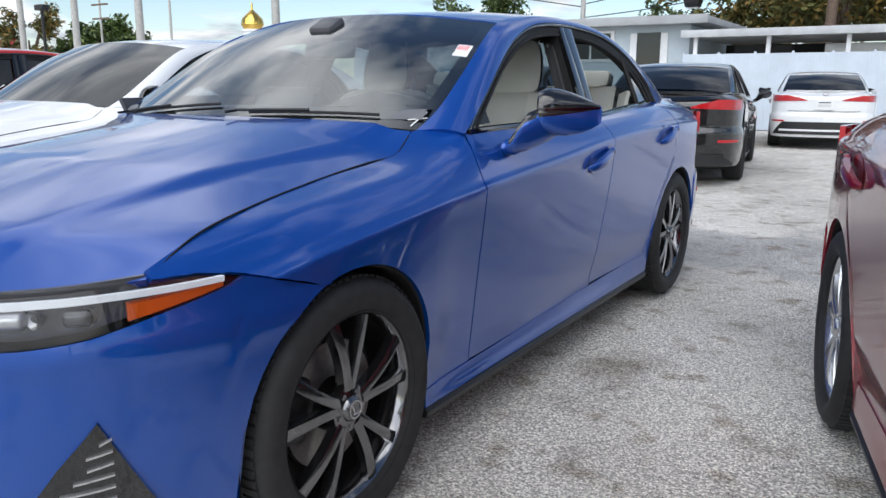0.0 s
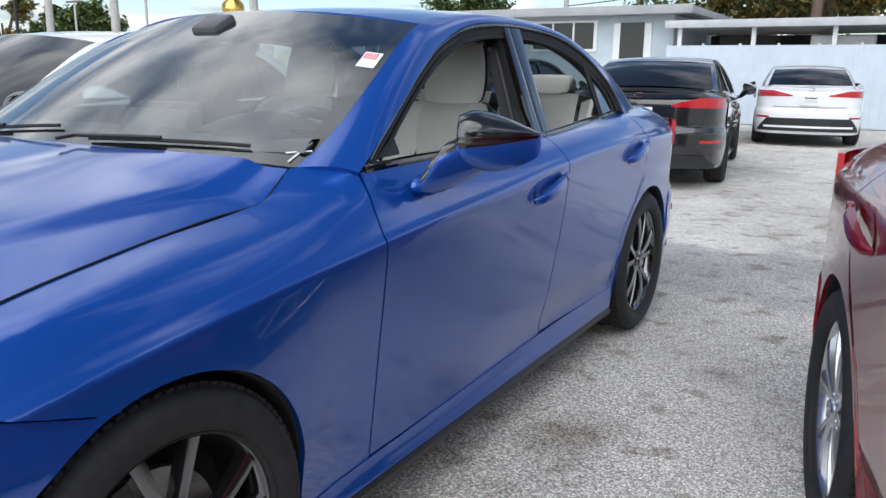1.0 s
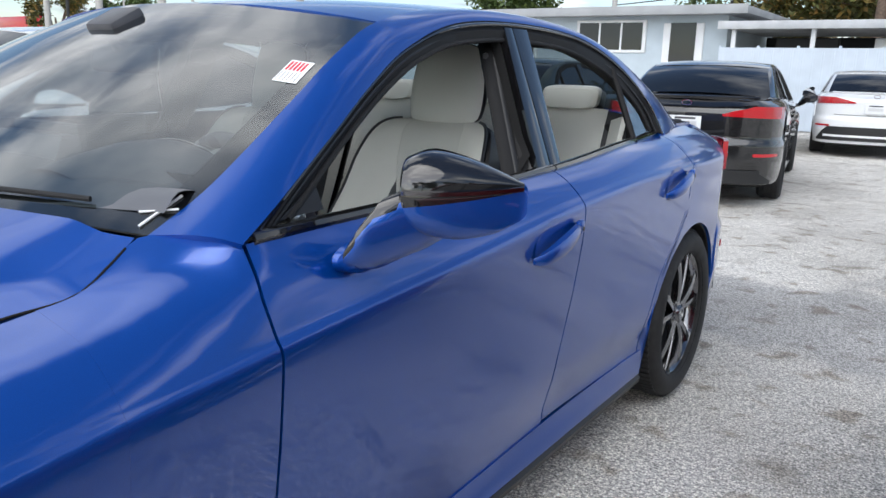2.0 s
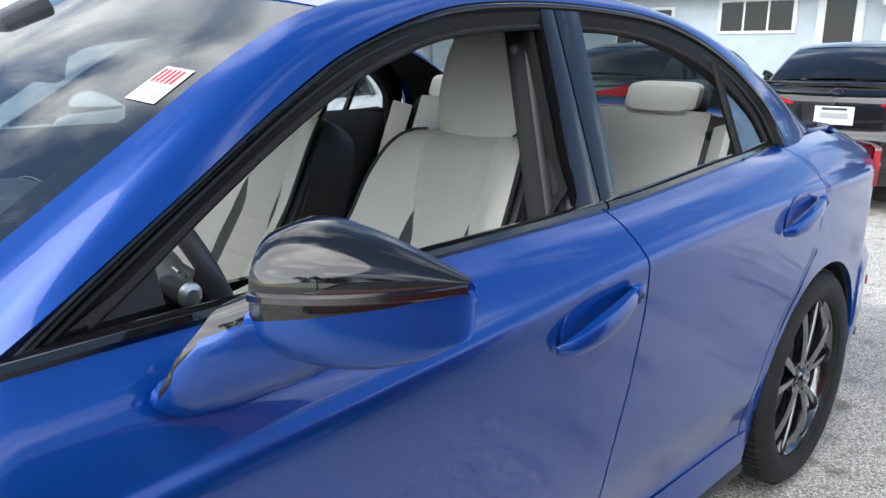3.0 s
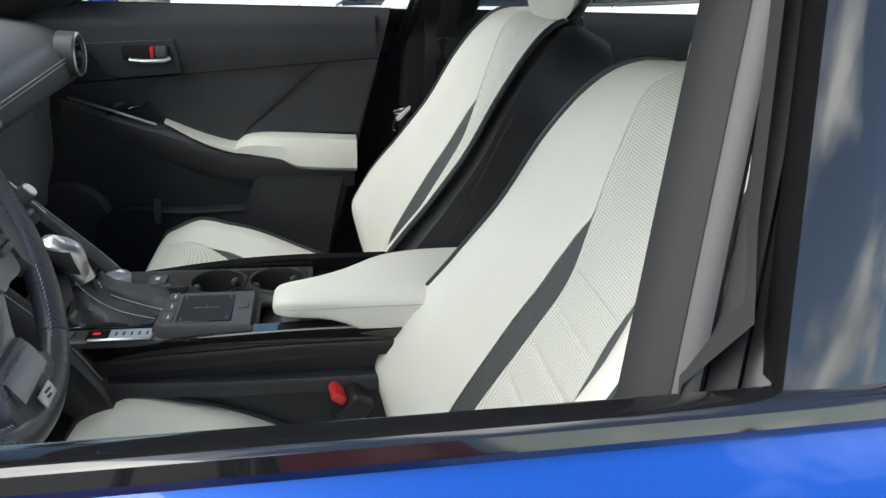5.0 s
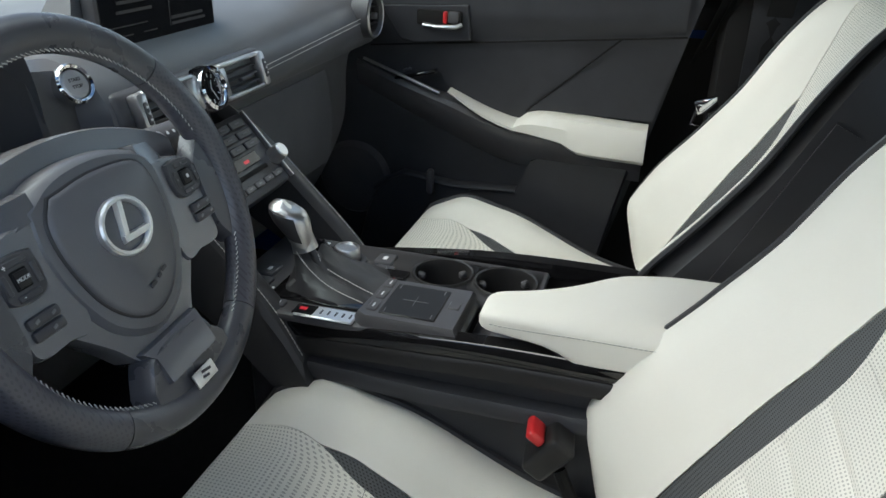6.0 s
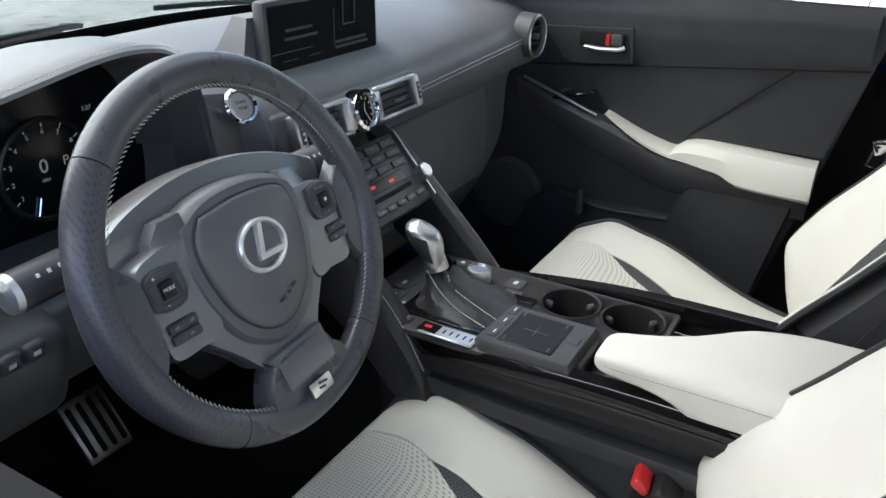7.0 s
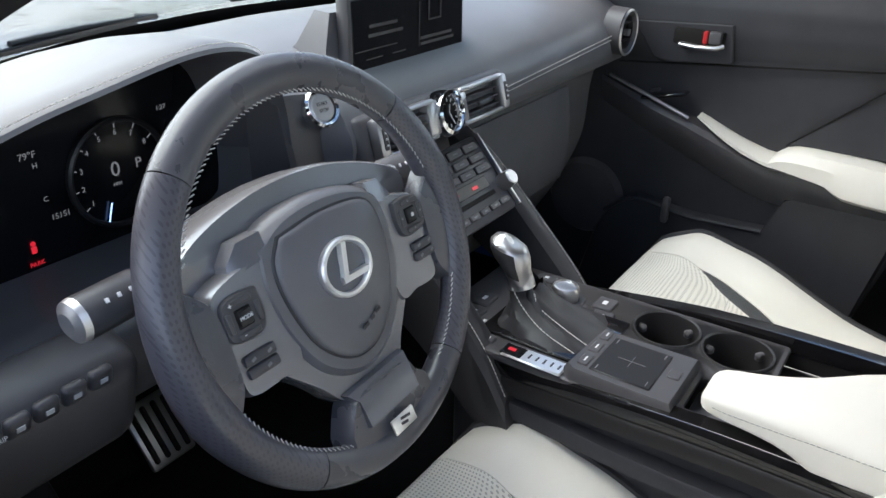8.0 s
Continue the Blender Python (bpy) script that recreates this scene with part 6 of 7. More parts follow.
part("bezel_joint", tube([(px(.96) + .0125, y, z) for y, z in BEZ + BEZ[:1]], .0014, 5), UNDER, bez)
hnd = part("door_pull", tube([(px(.96) + .024, .985, .951), (px(.96) + .030, 1.02, .949), (px(.96) + .030, 1.06, .951), (px(.96) + .024, 1.072, .956)], .0075, 12, flat=.7), SATIN_METAL, pd, "satin silver door pull")
part("handle_cup", rbox((.012, .105, .034), (px(.96) + .017, 1.020, .966), .010, 2), UNDER, pd)
part("lock_flag", rbox((.012, .010, .026), (px(.96) + .026, 1.036, .969), .003, 1), RED_PL, pd, "red lock flag")
part("lock_lever", rbox((.014, .026, .026), (px(.96) + .026, 1.055, .970), .005, 2), BLACK_PL, pd)
# armrest: black sweep, then white pad
ab = []
for t in np.linspace(0, 1, 22):
    y = .815 + (1.488 - .815) * t
    zt = float(spl([0, .33, .6, 1], [.858, .795, .745, .735], t))
    dep = float(spl([0, .2, .5, 1], [.012, .045, .062, .055], t))
    hgt = float(spl([0, .3, .6, 1], [.018, .050, .062, .060], t))
    x0 = px(.8)
    ab.append([(x0 - .01, y, zt), (x0 + dep * .8, y, zt), (x0 + dep, y, zt - .010), (x0 + dep * .92, y, zt - hgt * .6), (x0, y, zt - hgt - .04)])
part("armrest_base", loft(ab), BLACK_PL, pd)
aw = []
for t in np.linspace(0, 1, 26):
    y = 1.045 + (1.492 - 1.045) * t
    zt = float(spl([0, .25, .36, .40, .5, 1], [.812, .768, .757, .772, .781, .772], t))
    zb = float(spl([0, .25, .5, .62, .66, 1], [.806, .755, .728, .716, .700, .690], t))
    dep = float(spl([0, .15, .4, 1], [.040, .062, .078, .072], t))
    x0 = px(.8)
    aw.append([(x0 - .005, y, zt - .004), (x0 + dep * .35, y, zt), (x0 + dep * .8, y, zt - .004), (x0 + dep, y, zt - (zt - zb) * .35), (x0 + dep * .98, y, zb + (zt - zb) * .15), (x0 + dep * .7, y, zb), (x0 - .005, y, zb)])
part("door_armrest", loft(aw), WHITE_L, pd, "white leather door armrest")
part("armrest_trim", tube([(px(.8) + .014, .835, .862), (px(.8) + .040, .93, .838), (px(.8) + .050, 1.03, .806)], .004, 8), SATIN_METAL, pd)
sw_p = part("window_switch", rbox((.03, .10, .008), (px(.8) + .022, .965, .838), .003, 1, (14, 0, 0)), GLOSS_BLACK, pd)
part("switch_key", rbox((.012, .020, .006), (px(.8) + .026, .945, .847), .002, 1, (14, 0, 0)), BLACK_PL, sw_p)
pk = part("door_pocket", loft([[(px(.5) + dx, 1.12 + (y - 1.12) * k, .48 + (z - .48) * k) for y, z in ((.80, .33), (1.385, .33), (1.42, .45), (1.450, .60), (1.466, .672), (1.28, .684), (1.245, .665), (1.215, .590), (1.06, .584), (.93, .598), (.875, .565), (.84, .49))] for dx, k in ((.0, 1.0), (.022, 1.0), (.030, .98))]), LINING, pd)
part("pocket_lip", tube([(px(.5) + .030, y, z) for y, z in ((.862, .548), (.93, .594), (1.06, .580), (1.212, .586))], .005, 8, smooth=24), LINING, pk)
part("pocket_rib", rbox((.02, .016, .06), (px(.5) + .045, 1.01, .59), .006, 2), BLACK_PL, pk)
part("speaker_grille", lathe([(0, .02), (.085, .018), (.095, .0)], 40, "x", (px(.55), .80, .56)), BLACK_PL, pd)

# headliner, parcel shelf, rear seat
rl = np.array([RAIL_IN[i] for i in range(len(RAIL_IN)) if 1.185 < RAIL_IN[i, 1] < 2.42])
part("headliner", sheet(mirrored_span(rl - np.array([.0, 0, .035]), rl[:, 1], rl[:, 2] - .005, 13)), HEADLINER, CAR)
part("parcel_shelf", rbox((1.40, .62, .03), (0, 2.90, 1.06), .01), HEADLINER, CAR)
RB = lambda x, s, d=0.0: (x, 2.40 + .38 * s - .92 * d, .52 + .92 * s + .38 * d)
rear_seat = part("rear_seat", loft([[RB(x, s, d) for x, d in ((-.66, 0), (-.60, .03), (.60, .03), (.66, 0), (.66, -.14), (-.66, -.14))] for s in (0, .2, .4, .61, .64)]), BLACK_L, CAR, "white leather rear bench with dark dividers")
for x0, x1 in ((.20, .60), (-.60, -.20), (-.145, .145)):
    g = np.array([[RB(x, s, .032 + .022 * math.sin((x - x0) / (x1 - x0) * math.pi) ** .5 * (1 - max(0, s - .55) * 5) - .005 * math.exp(-((s - .25) / .01) ** 2)) for x in np.linspace(x0, x1, 20)] for s in np.linspace(.02, .645, 44)])
    part("back_cushion", sheet(g, .012, (0, 1, 0)), WHITE_PERF, rear_seat)
for sx in (1, -1):
    g = np.array([[RB(sx * x, s, .03 + .05 * (x - .61) / .06) for x in np.linspace(.625, .685, 6)] for s in np.linspace(.02, .60, 20)])
    part("side_bolster", sheet(g, .02, (0, 1, 0)), WHITE_L, rear_seat)
g = np.array([[(x, y, .50 + .03 * math.sin((2.40 - y) / .5 * math.pi) - .02 * max(0, 1.95 - y) * 10) for y in np.linspace(2.42, 1.90, 16)] for x in np.linspace(-.65, .65, 30)])
part("bench", sheet(g, .10, (0, 0, -1)), WHITE_L, rear_seat)
for cx in (.435, -.435, 0):
    hw, hh = (.118, .046) if cx else (.10, .040)
    fr = [RB(cx + hw * math.copysign(abs(math.cos(t)) ** .4, math.cos(t)), .684 + hh * math.copysign(abs(math.sin(t)) ** .4, math.sin(t)), .045) for t in np.linspace(0, 2 * math.pi, 32, endpoint=False)]
    bk = [(p[0] + (cx - p[0]) * .12, p[1] + .11, p[2] - .015 if p[2] > 1.12 else p[2] + .03) for p in fr]
    mid = [(p[0], p[1] + .03, p[2] + .002) for p in fr]
    cap = [((p[0] - cx) * .85 + cx, p[1] - .010, (p[2] - 1.14) * .85 + 1.14) for p in fr]
    part("rear_headrest", loft([cap, fr, mid]), WHITE_L, rear_seat)
    part("rear_headrest_back", loft([mid, bk]), BLACK_L, rear_seat)
for sx in (1, -1):
    part("belt_slot", rbox((.10, .05, .012), (sx * .55, 2.66, 1.055), .005, 1), BLACK_PL, rear_seat)

# rear-view mirror under the head of the windscreen
rvm = part("interior_mirror", rbox((.245, .030, .068), (0, 1.00, 1.262), .014, 3, (-10, 0, 0)), BLACK_PL, CAR, "black rear-view mirror")
part("mirror_pane", rbox((.225, .003, .052), (0, 1.0165, 1.260), .001, 1, (-10, 0, 0)), CHROME, rvm)
part("mirror_stem", tube([(0, .985, 1.28), (0, .965, 1.318), (0, .985, 1.350)], .012, 10), BLACK_PL, rvm)
part("sensor_cover", rbox((.11, .10, .045), (0, .985, 1.345), .012, 2, (28, 0, 0)), BLACK_PL, rvm)


# ---------------- outside details of the blue car ----------------
# door handles
def handle(parent, yc, zc, sgn, mat):
    x = side_x(yc, zc)
    m = pose(sgn * x, yc, zc, 8, 0, 0) @ Matrix.Diagonal((sgn, 1, 1, 1))
    cup = part("handle_cup", moved(loft([[(d, -.012 + a * math.cos(t), .008 + b * math.sin(t)) for t in np.linspace(0, 2 * math.pi, 30, endpoint=False)] for d, a, b in ((.003, .092, .058), (.0035, .086, .053), (-.006, .074, .044), (-.020, .050, .026))]), m), mat, parent)
    rows = []
    for t in np.linspace(0, 1, 16):
        y = -.112 + .236 * t
        k = math.sin(t * math.pi) ** .45
        out, hh, zz = .006 + .036 * k, .008 + .013 * k, -.010 + .024 * t
        rows.append([(out - .020 * k - .004, y, zz - hh * .8), (out - .004, y, zz - hh), (out + .002, y, zz - hh * .4), (out + .003, y, zz + hh * .4), (out - .003, y, zz + hh), (out - .020 * k - .004, y, zz + hh * .8)])
    bar = part("door_handle", moved(loft(rows), m), mat, parent, "blue pull handle")
    part("key_cover", moved(rbox((.018, .026, .034), (.020, .116, .014), .005, 2), m), mat, bar)
    part("lock_barrel", moved(lathe([(0, .030), (.006, .030), (.007, .024)], 14, "x", (0, .116, .010)), m), SATIN_BLACK, bar)


for sgn in (1, -1):
    handle(blue[("front", sgn)], 1.560, .836, sgn, BLUE)
    handle(blue[("rear", sgn)], 2.505, .885, sgn, BLUE)

# door mirrors
MIR_TOP = [(.947, .908, 1.111), (.972, .940, 1.123), (1.02, .965, 1.113), (1.07, .992, 1.092), (1.114, 1.017, 1.068)]
MIR_NOSE = [(.968, .852, 1.060), (.984, .846, 1.061), (1.03, .880, 1.061), (1.078, .938, 1.062), (1.119, 1.008, 1.065)]
MIR_LOW = [(.962, .905, .992), (.988, .915, .976), (1.033, .936, .970), (1.082, .972, .981), (1.117, 1.006, 1.004)]


def door_mirror(car, cap_mat, shell_mat, strip_mat, label):
    top, nose, low = curve(MIR_TOP, 22), curve(MIR_NOSE, 22), curve(MIR_LOW, 22)
    k = np.linspace(0, 1, 22)[:, None]
    h1, h2 = nose - np.array([0, 0, .009]), nose - np.array([0, 0, .010]) - np.array([0, 0, .022]) * (1 - k) ** 1.2
    def cap_row(i, lift=0.0):
        out = []
        for th in np.linspace(0, math.pi / 2, 10):
            h, v = math.sin(th) ** .85, (1 - math.cos(th)) ** 1.1
            p = np.array([top[i, 0] + (nose[i, 0] - top[i, 0]) * h, top[i, 1] + (nose[i, 1] - top[i, 1]) * h, top[i, 2] + (nose[i, 2] - top[i, 2]) * v])
            out.append(p + np.array([.2, -.7, .6]) * lift)
        return out
    def low_row(i):
        out = []
        for th in np.linspace(0, math.pi / 2, 10):
            v, h = math.sin(th) ** .9, (1 - math.cos(th)) ** 1.1
            out.append(np.array([h2[i, 0] + (low[i, 0] - h2[i, 0]) * h, h2[i, 1] + (low[i, 1] - h2[i, 1]) * h, h2[i, 2] + (low[i, 2] - h2[i, 2]) * v]))
        return out
    for sgn in (1, -1):
        sw = (lambda vf: vf) if sgn == 1 else mirror_x
        rings = [np.array([top[i]] + [nose[i] + np.array([-.002, .006, 0])] + [h2[i] + np.array([-.002, .006, .002])] + low_row(i)) for i in range(22)]
        c0 = rings[-1].mean(0)
        rings += [c0 + (rings[-1] - c0) * k + np.array([dx, dx * .5, 0]) for k, dx in ((.88, .004), (.62, .0065))]
        shell = sw(loft(rings))
        mir = part("door_mirror", shell, shell_mat, car, label)
        part("mirror_cap", sw(sheet(np.array([cap_row(i) for i in range(22)]))), cap_mat, mir)
        part("cap_inner_face", sw(loft([[p for p in cap_row(0)] + [top[0] + np.array([-.004, .03, -.05])], [p + np.array([.01, .012, 0]) for p in cap_row(0)] + [top[0] + np.array([.01, .03, -.05])]])), GLOSS_BLACK, mir)
        part("mirror_strip", sw(sheet(np.array([[nose[i], nose[i] + np.array([.003, -.005, -.002]), h1[i] + np.array([.002, -.004, 0]), h1[i]] for i in range(22)]))), strip_mat, mir)
        part("mirror_band", sw(sheet(np.array([[h1[i], (h1[i] + h2[i]) / 2 + np.array([.0005, -.001, 0]), h2[i]] for i in range(22)]))), GLOSS_BLACK, mir)
        part("mirror_glass", sw(loft([[(p[0] + .001, p[1] + .004 + dy, p[2]) for p in [top[i] + np.array([0, 0, -.006]) for i in range(1, 21)] + [low[i] + np.array([0, 0, .006]) for i in range(20, 0, -1)]] for dy in (0, .004)])), CHROME, mir)
        arm = []
        for x, y, z, a, b, sl in ((.893, .828, .934, .050, .020, .0), (.912, .829, .944, .052, .028, .1), (.932, .840, .964, .057, .044, .25), (.952, .866, .990, .064, .056, .30), (.980, .900, 1.006, .064, .056, .3), (1.01, .93, 1.016, .046, .042, .3)):
            arm.append([(x + a * .25 * math.cos(t) * sl, y + a * math.cos(t), z + b * math.sin(t) - sl * .3 * a * math.cos(t)) for t in np.linspace(0, 2 * math.pi, 24, endpoint=False)])
        part("mirror_arm", sw(loft(arm)), shell_mat, mir)
        upper = [[(p[0] - .002, p[1] - .001, p[2] + .0022) for p in r[3:16]] for r in arm[1:]]
        part("arm_cover", sw(sheet(np.array(upper))), GLOSS_BLACK, mir)
        part("mirror_foot", sw(loft([[(x, .838 + a * math.cos(t), .934 + b * math.sin(t)) for t in np.linspace(0, 2 * math.pi, 20, endpoint=False)] for x, a, b in ((.880, .058, .028), (.908, .054, .024), (.920, .046, .016))])), shell_mat, mir)


door_mirror(CAR, GLOSS_BLACK, BLUE, DARK_CHROME, "door mirror with black cap and blue underside")
for c_, pm, st_ in ((white, WHITE_P, SATIN_BLACK), (elantra, BLACK_P, SATIN_BLACK), (corolla, WHITE_P, SATIN_BLACK), (green, GREEN_P, SATIN_BLACK), (far_red, BRIGHT_RED_P, SATIN_BLACK)):
    door_mirror(c_["car"], pm, pm, st_, "body-coloured door mirror")
for sgn in (1, -1):
    sw = (lambda vf: vf) if sgn == 1 else mirror_x
    part("mirror_sail", sw(loft([[(glass_x(z) + dx, y, z) for y, z in ((.73, 1.004), (.84, 1.008), (.84, 1.055))] for dx in (-.03, -.008)])), SATIN_BLACK, CAR)
# handles of the parked cars
for c_, pm in ((white, WHITE_P), (elantra, BLACK_P), (corolla, WHITE_P), (red, RED_P), (green, GREEN_P)):
    for sgn in (1, -1):
        handle(c_[("front", sgn)], 1.560, .836, sgn, pm)
        handle(c_[("rear", sgn)], 2.505, .885, sgn, pm)

# headlamp, from the wing round the nose
top_n, offn = blue["nose"][1], blue["nose"][2]
ia, ib = int(np.argmin(abs(NOSE[:, 1] + .338))), int(np.argmin(abs(NOSE[:, 0] - .44)))
up_z = np.interp(-NOSE[:, 1], [.335, .42, .51, .66, .80, .92], [.749, .764, .772, .762, .752, .745])
for sgn in (1, -1):
    sw = (lambda vf: vf) if sgn == 1 else mirror_x
    lens = plan_sheet(NOSE, top_n + .003, up_z, lambda z: .004, 10, ia, ib)
    head = part("headlamp", sw(sheet(lens)), LENS_CLEAR, CAR, "clear headlamp with amber corner and white light guide")
    head.visible_shadow = False
    part("lamp_housing", sw(sheet(plan_sheet(NOSE, top_n + .003, up_z, lambda z: -.050, 10, ia, ib), .01, (0, 1, 0))), LAMP_DARK, head)
    def strip_at(z0, z1, off, i0, i1, n_=4):
        zz0, zz1 = np.interp(range(len(NOSE)), [i0, i1], z0), np.interp(range(len(NOSE)), [i0, i1], z1)
        return plan_sheet(NOSE, zz0, zz1, lambda z: off, n_, i0, i1)
    part("light_guide", sw(sheet(strip_at((.746, .722), (.757, .738), -.006, ia + 2, ib), .012, (0, 1, 0))), LED_WHITE, head, "white light guide bar")
    im = int(np.argmin(abs(NOSE[:, 1] + .58)))
    part("amber_marker", sw(sheet(strip_at((.735, .690), (.745, .725), -.012, ia + 2, im), .02, (0, 1, 0))), LENS_AMBER, head, "amber side marker")
    for k in range(3):
        i0 = im + 3 + 5 * k
        part("projector", sw(rbox((.055, .045, .034), (NOSE[i0, 0] - .035, NOSE[i0, 1] + .035, .703), .012, 3, (0, 0, 40))), LAMP_DARK if k != 1 else SATIN_METAL, head)
    for k in range(2):
        i0 = im + 2 + 4 * k
        part("reflector", sw(lathe([(.018, .0), (.012, .014), (.002, .02)], 20, "y", (NOSE[i0, 0] - .030, NOSE[i0, 1] + .02, .705))), SATIN_METAL, head)
    # lower corner intake
    i0, i1 = 18, 31
    z_hi = np.interp(range(len(NOSE)), [18, 23, 31], [.290, .512, .290])
    vent_m = part("corner_intake", sw(sheet(plan_sheet(NOSE, np.minimum(np.full(len(NOSE), .285), z_hi - .004), z_hi, lambda z: .010, 12, i0, i1), .02, (0, 1, 0))), GLOSS_BLACK, CAR, "black corner intake with slanted ribs")
    for k in range(8):
        zc = .300 + .024 * k
        j0, j1 = 22, int(31 - (zc + .010 - .290) / .0278) - 1
        if j1 - j0 >= 1:
            part("rib", sw(sheet(plan_sheet(NOSE, np.interp(range(len(NOSE)), [j0, j1], [zc + .010, zc]), np.interp(range(len(NOSE)), [j0, j1], [zc + .014, zc + .004]), lambda z: .016, 3, j0, j1 + 1), .006, (0, 1, 0))), SATIN_METAL, vent_m)
# dark nose insert between the lamps
ic = int(np.argmin(abs(NOSE[:, 0] - .43)))
part("grille", sheet(np.vstack([plan_sheet(NOSE, np.full(len(NOSE), .30), np.full(len(NOSE), .70), lambda z: .014, 8, ic, None), plan_sheet(NOSE, np.full(len(NOSE), .30), np.full(len(NOSE), .70), lambda z: .014, 8, ic, None)[-2::-1] * np.array([-1, 1, 1])]), .02, (0, 1, 0)), SATIN_BLACK, CAR, "dark mesh grille")

# cowl, wipers, windscreen border, stickers
scr = blue["screen"]
cowl = np.array([[scr[0, j] + np.array([0, -.055 * (1 - t) + .005, -.012 - .010 * (1 - t)]) for t in np.linspace(0, 1, 4)] for j in range(2, scr.shape[1] - 2)])
part("cowl_panel", sheet(cowl), SATIN_BLACK, CAR)
nf = np.array([0, -.55, .83]) * .003
def border(i0, i1, j0, j1):
    return part("screen_border", sheet(scr[i0:i1, j0:j1] - nf * 1.4), UNDER, CAR)
border(0, 3, 0, 33)
border(27, 30, 0, 33)
border(2, 28, 0, 2)
border(2, 28, 31, 33)
def wiper(x0, x1, t1):
    def at(x, t):
        j = (x / SCREEN_EDGE[0, 0] + 1) * 16
        i = t * 29
        a, b = int(np.clip(j, 0, 31)), int(np.clip(i, 0, 28))
        return scr[b, a] + (scr[b + 1, a] - scr[b, a]) * (i - b) + (scr[b, a + 1] - scr[b, a]) * (j - a)
    pts = [at(x0 + (x1 - x0) * k, .015 + (t1 - .015) * k) + nf * 6 for k in np.linspace(0, 1, 12)]
    w = part("wiper", tube([pts[0] + np.array([0, -.05, -.005])] + pts[:7], .0045, 8), SATIN_BLACK, CAR, "black windscreen wiper")
    part("wiper_blade", tube([p - nf * 3 for p in pts[1:]], .004, 8, flat=1.2), RUBBER, w)
wiper(.10, .58, .07)
wiper(-.58, -.02, .07)


def on_screen(u, t, lift=.003):
    """A place on the windscreen: u from -1 to 1 across, t from its foot (0) to its head (1)."""
    j, i = (u + 1) * 16, t * 29
    a, b = int(np.clip(j, 0, 31)), int(np.clip(i, 0, 28))
    p = scr[b, a] * (1 - (j - a)) * (1 - (i - b)) + scr[b, a + 1] * (j - a) * (1 - (i - b)) + scr[b + 1, a] * (1 - (j - a)) * (i - b) + scr[b + 1, a + 1] * (j - a) * (i - b)
    return p + nf / .003 * lift


def screen_patch(u0, u1, t0, t1, lift=.003, n=5):
    return sheet(np.array([[on_screen(u0 + (u1 - u0) * a, t0 + (t1 - t0) * b, lift) for b in np.linspace(0, 1, n)] for a in np.linspace(0, 1, n)]))


st = part("screen_sticker", screen_patch(.902, .974, .583, .690, .0014), PAPER, CAR, "white and red paper sticker on the windscreen")
for k in range(5):
    part("sticker_bar", screen_patch(.908 + .0115 * k, .915 + .0115 * k, .638, .682, .0018, 2), INK_RED, st)
for k in range(6):
    part("sticker_line", screen_patch(.907 + .011 * k, .9085 + .011 * k, .590, .632, .0018, 2), INK_DARK, st)
mk = part("chalk_mark", tube([on_screen(.966, .020, .003), on_screen(.972, .140, .003)], .0024, 6), CHALK, CAR, "white hand-drawn cross on the windscreen")
part("chalk_stroke", tube([on_screen(.930, .066, .003), on_screen(.998, .098, .003)], .0020, 6), CHALK, mk)
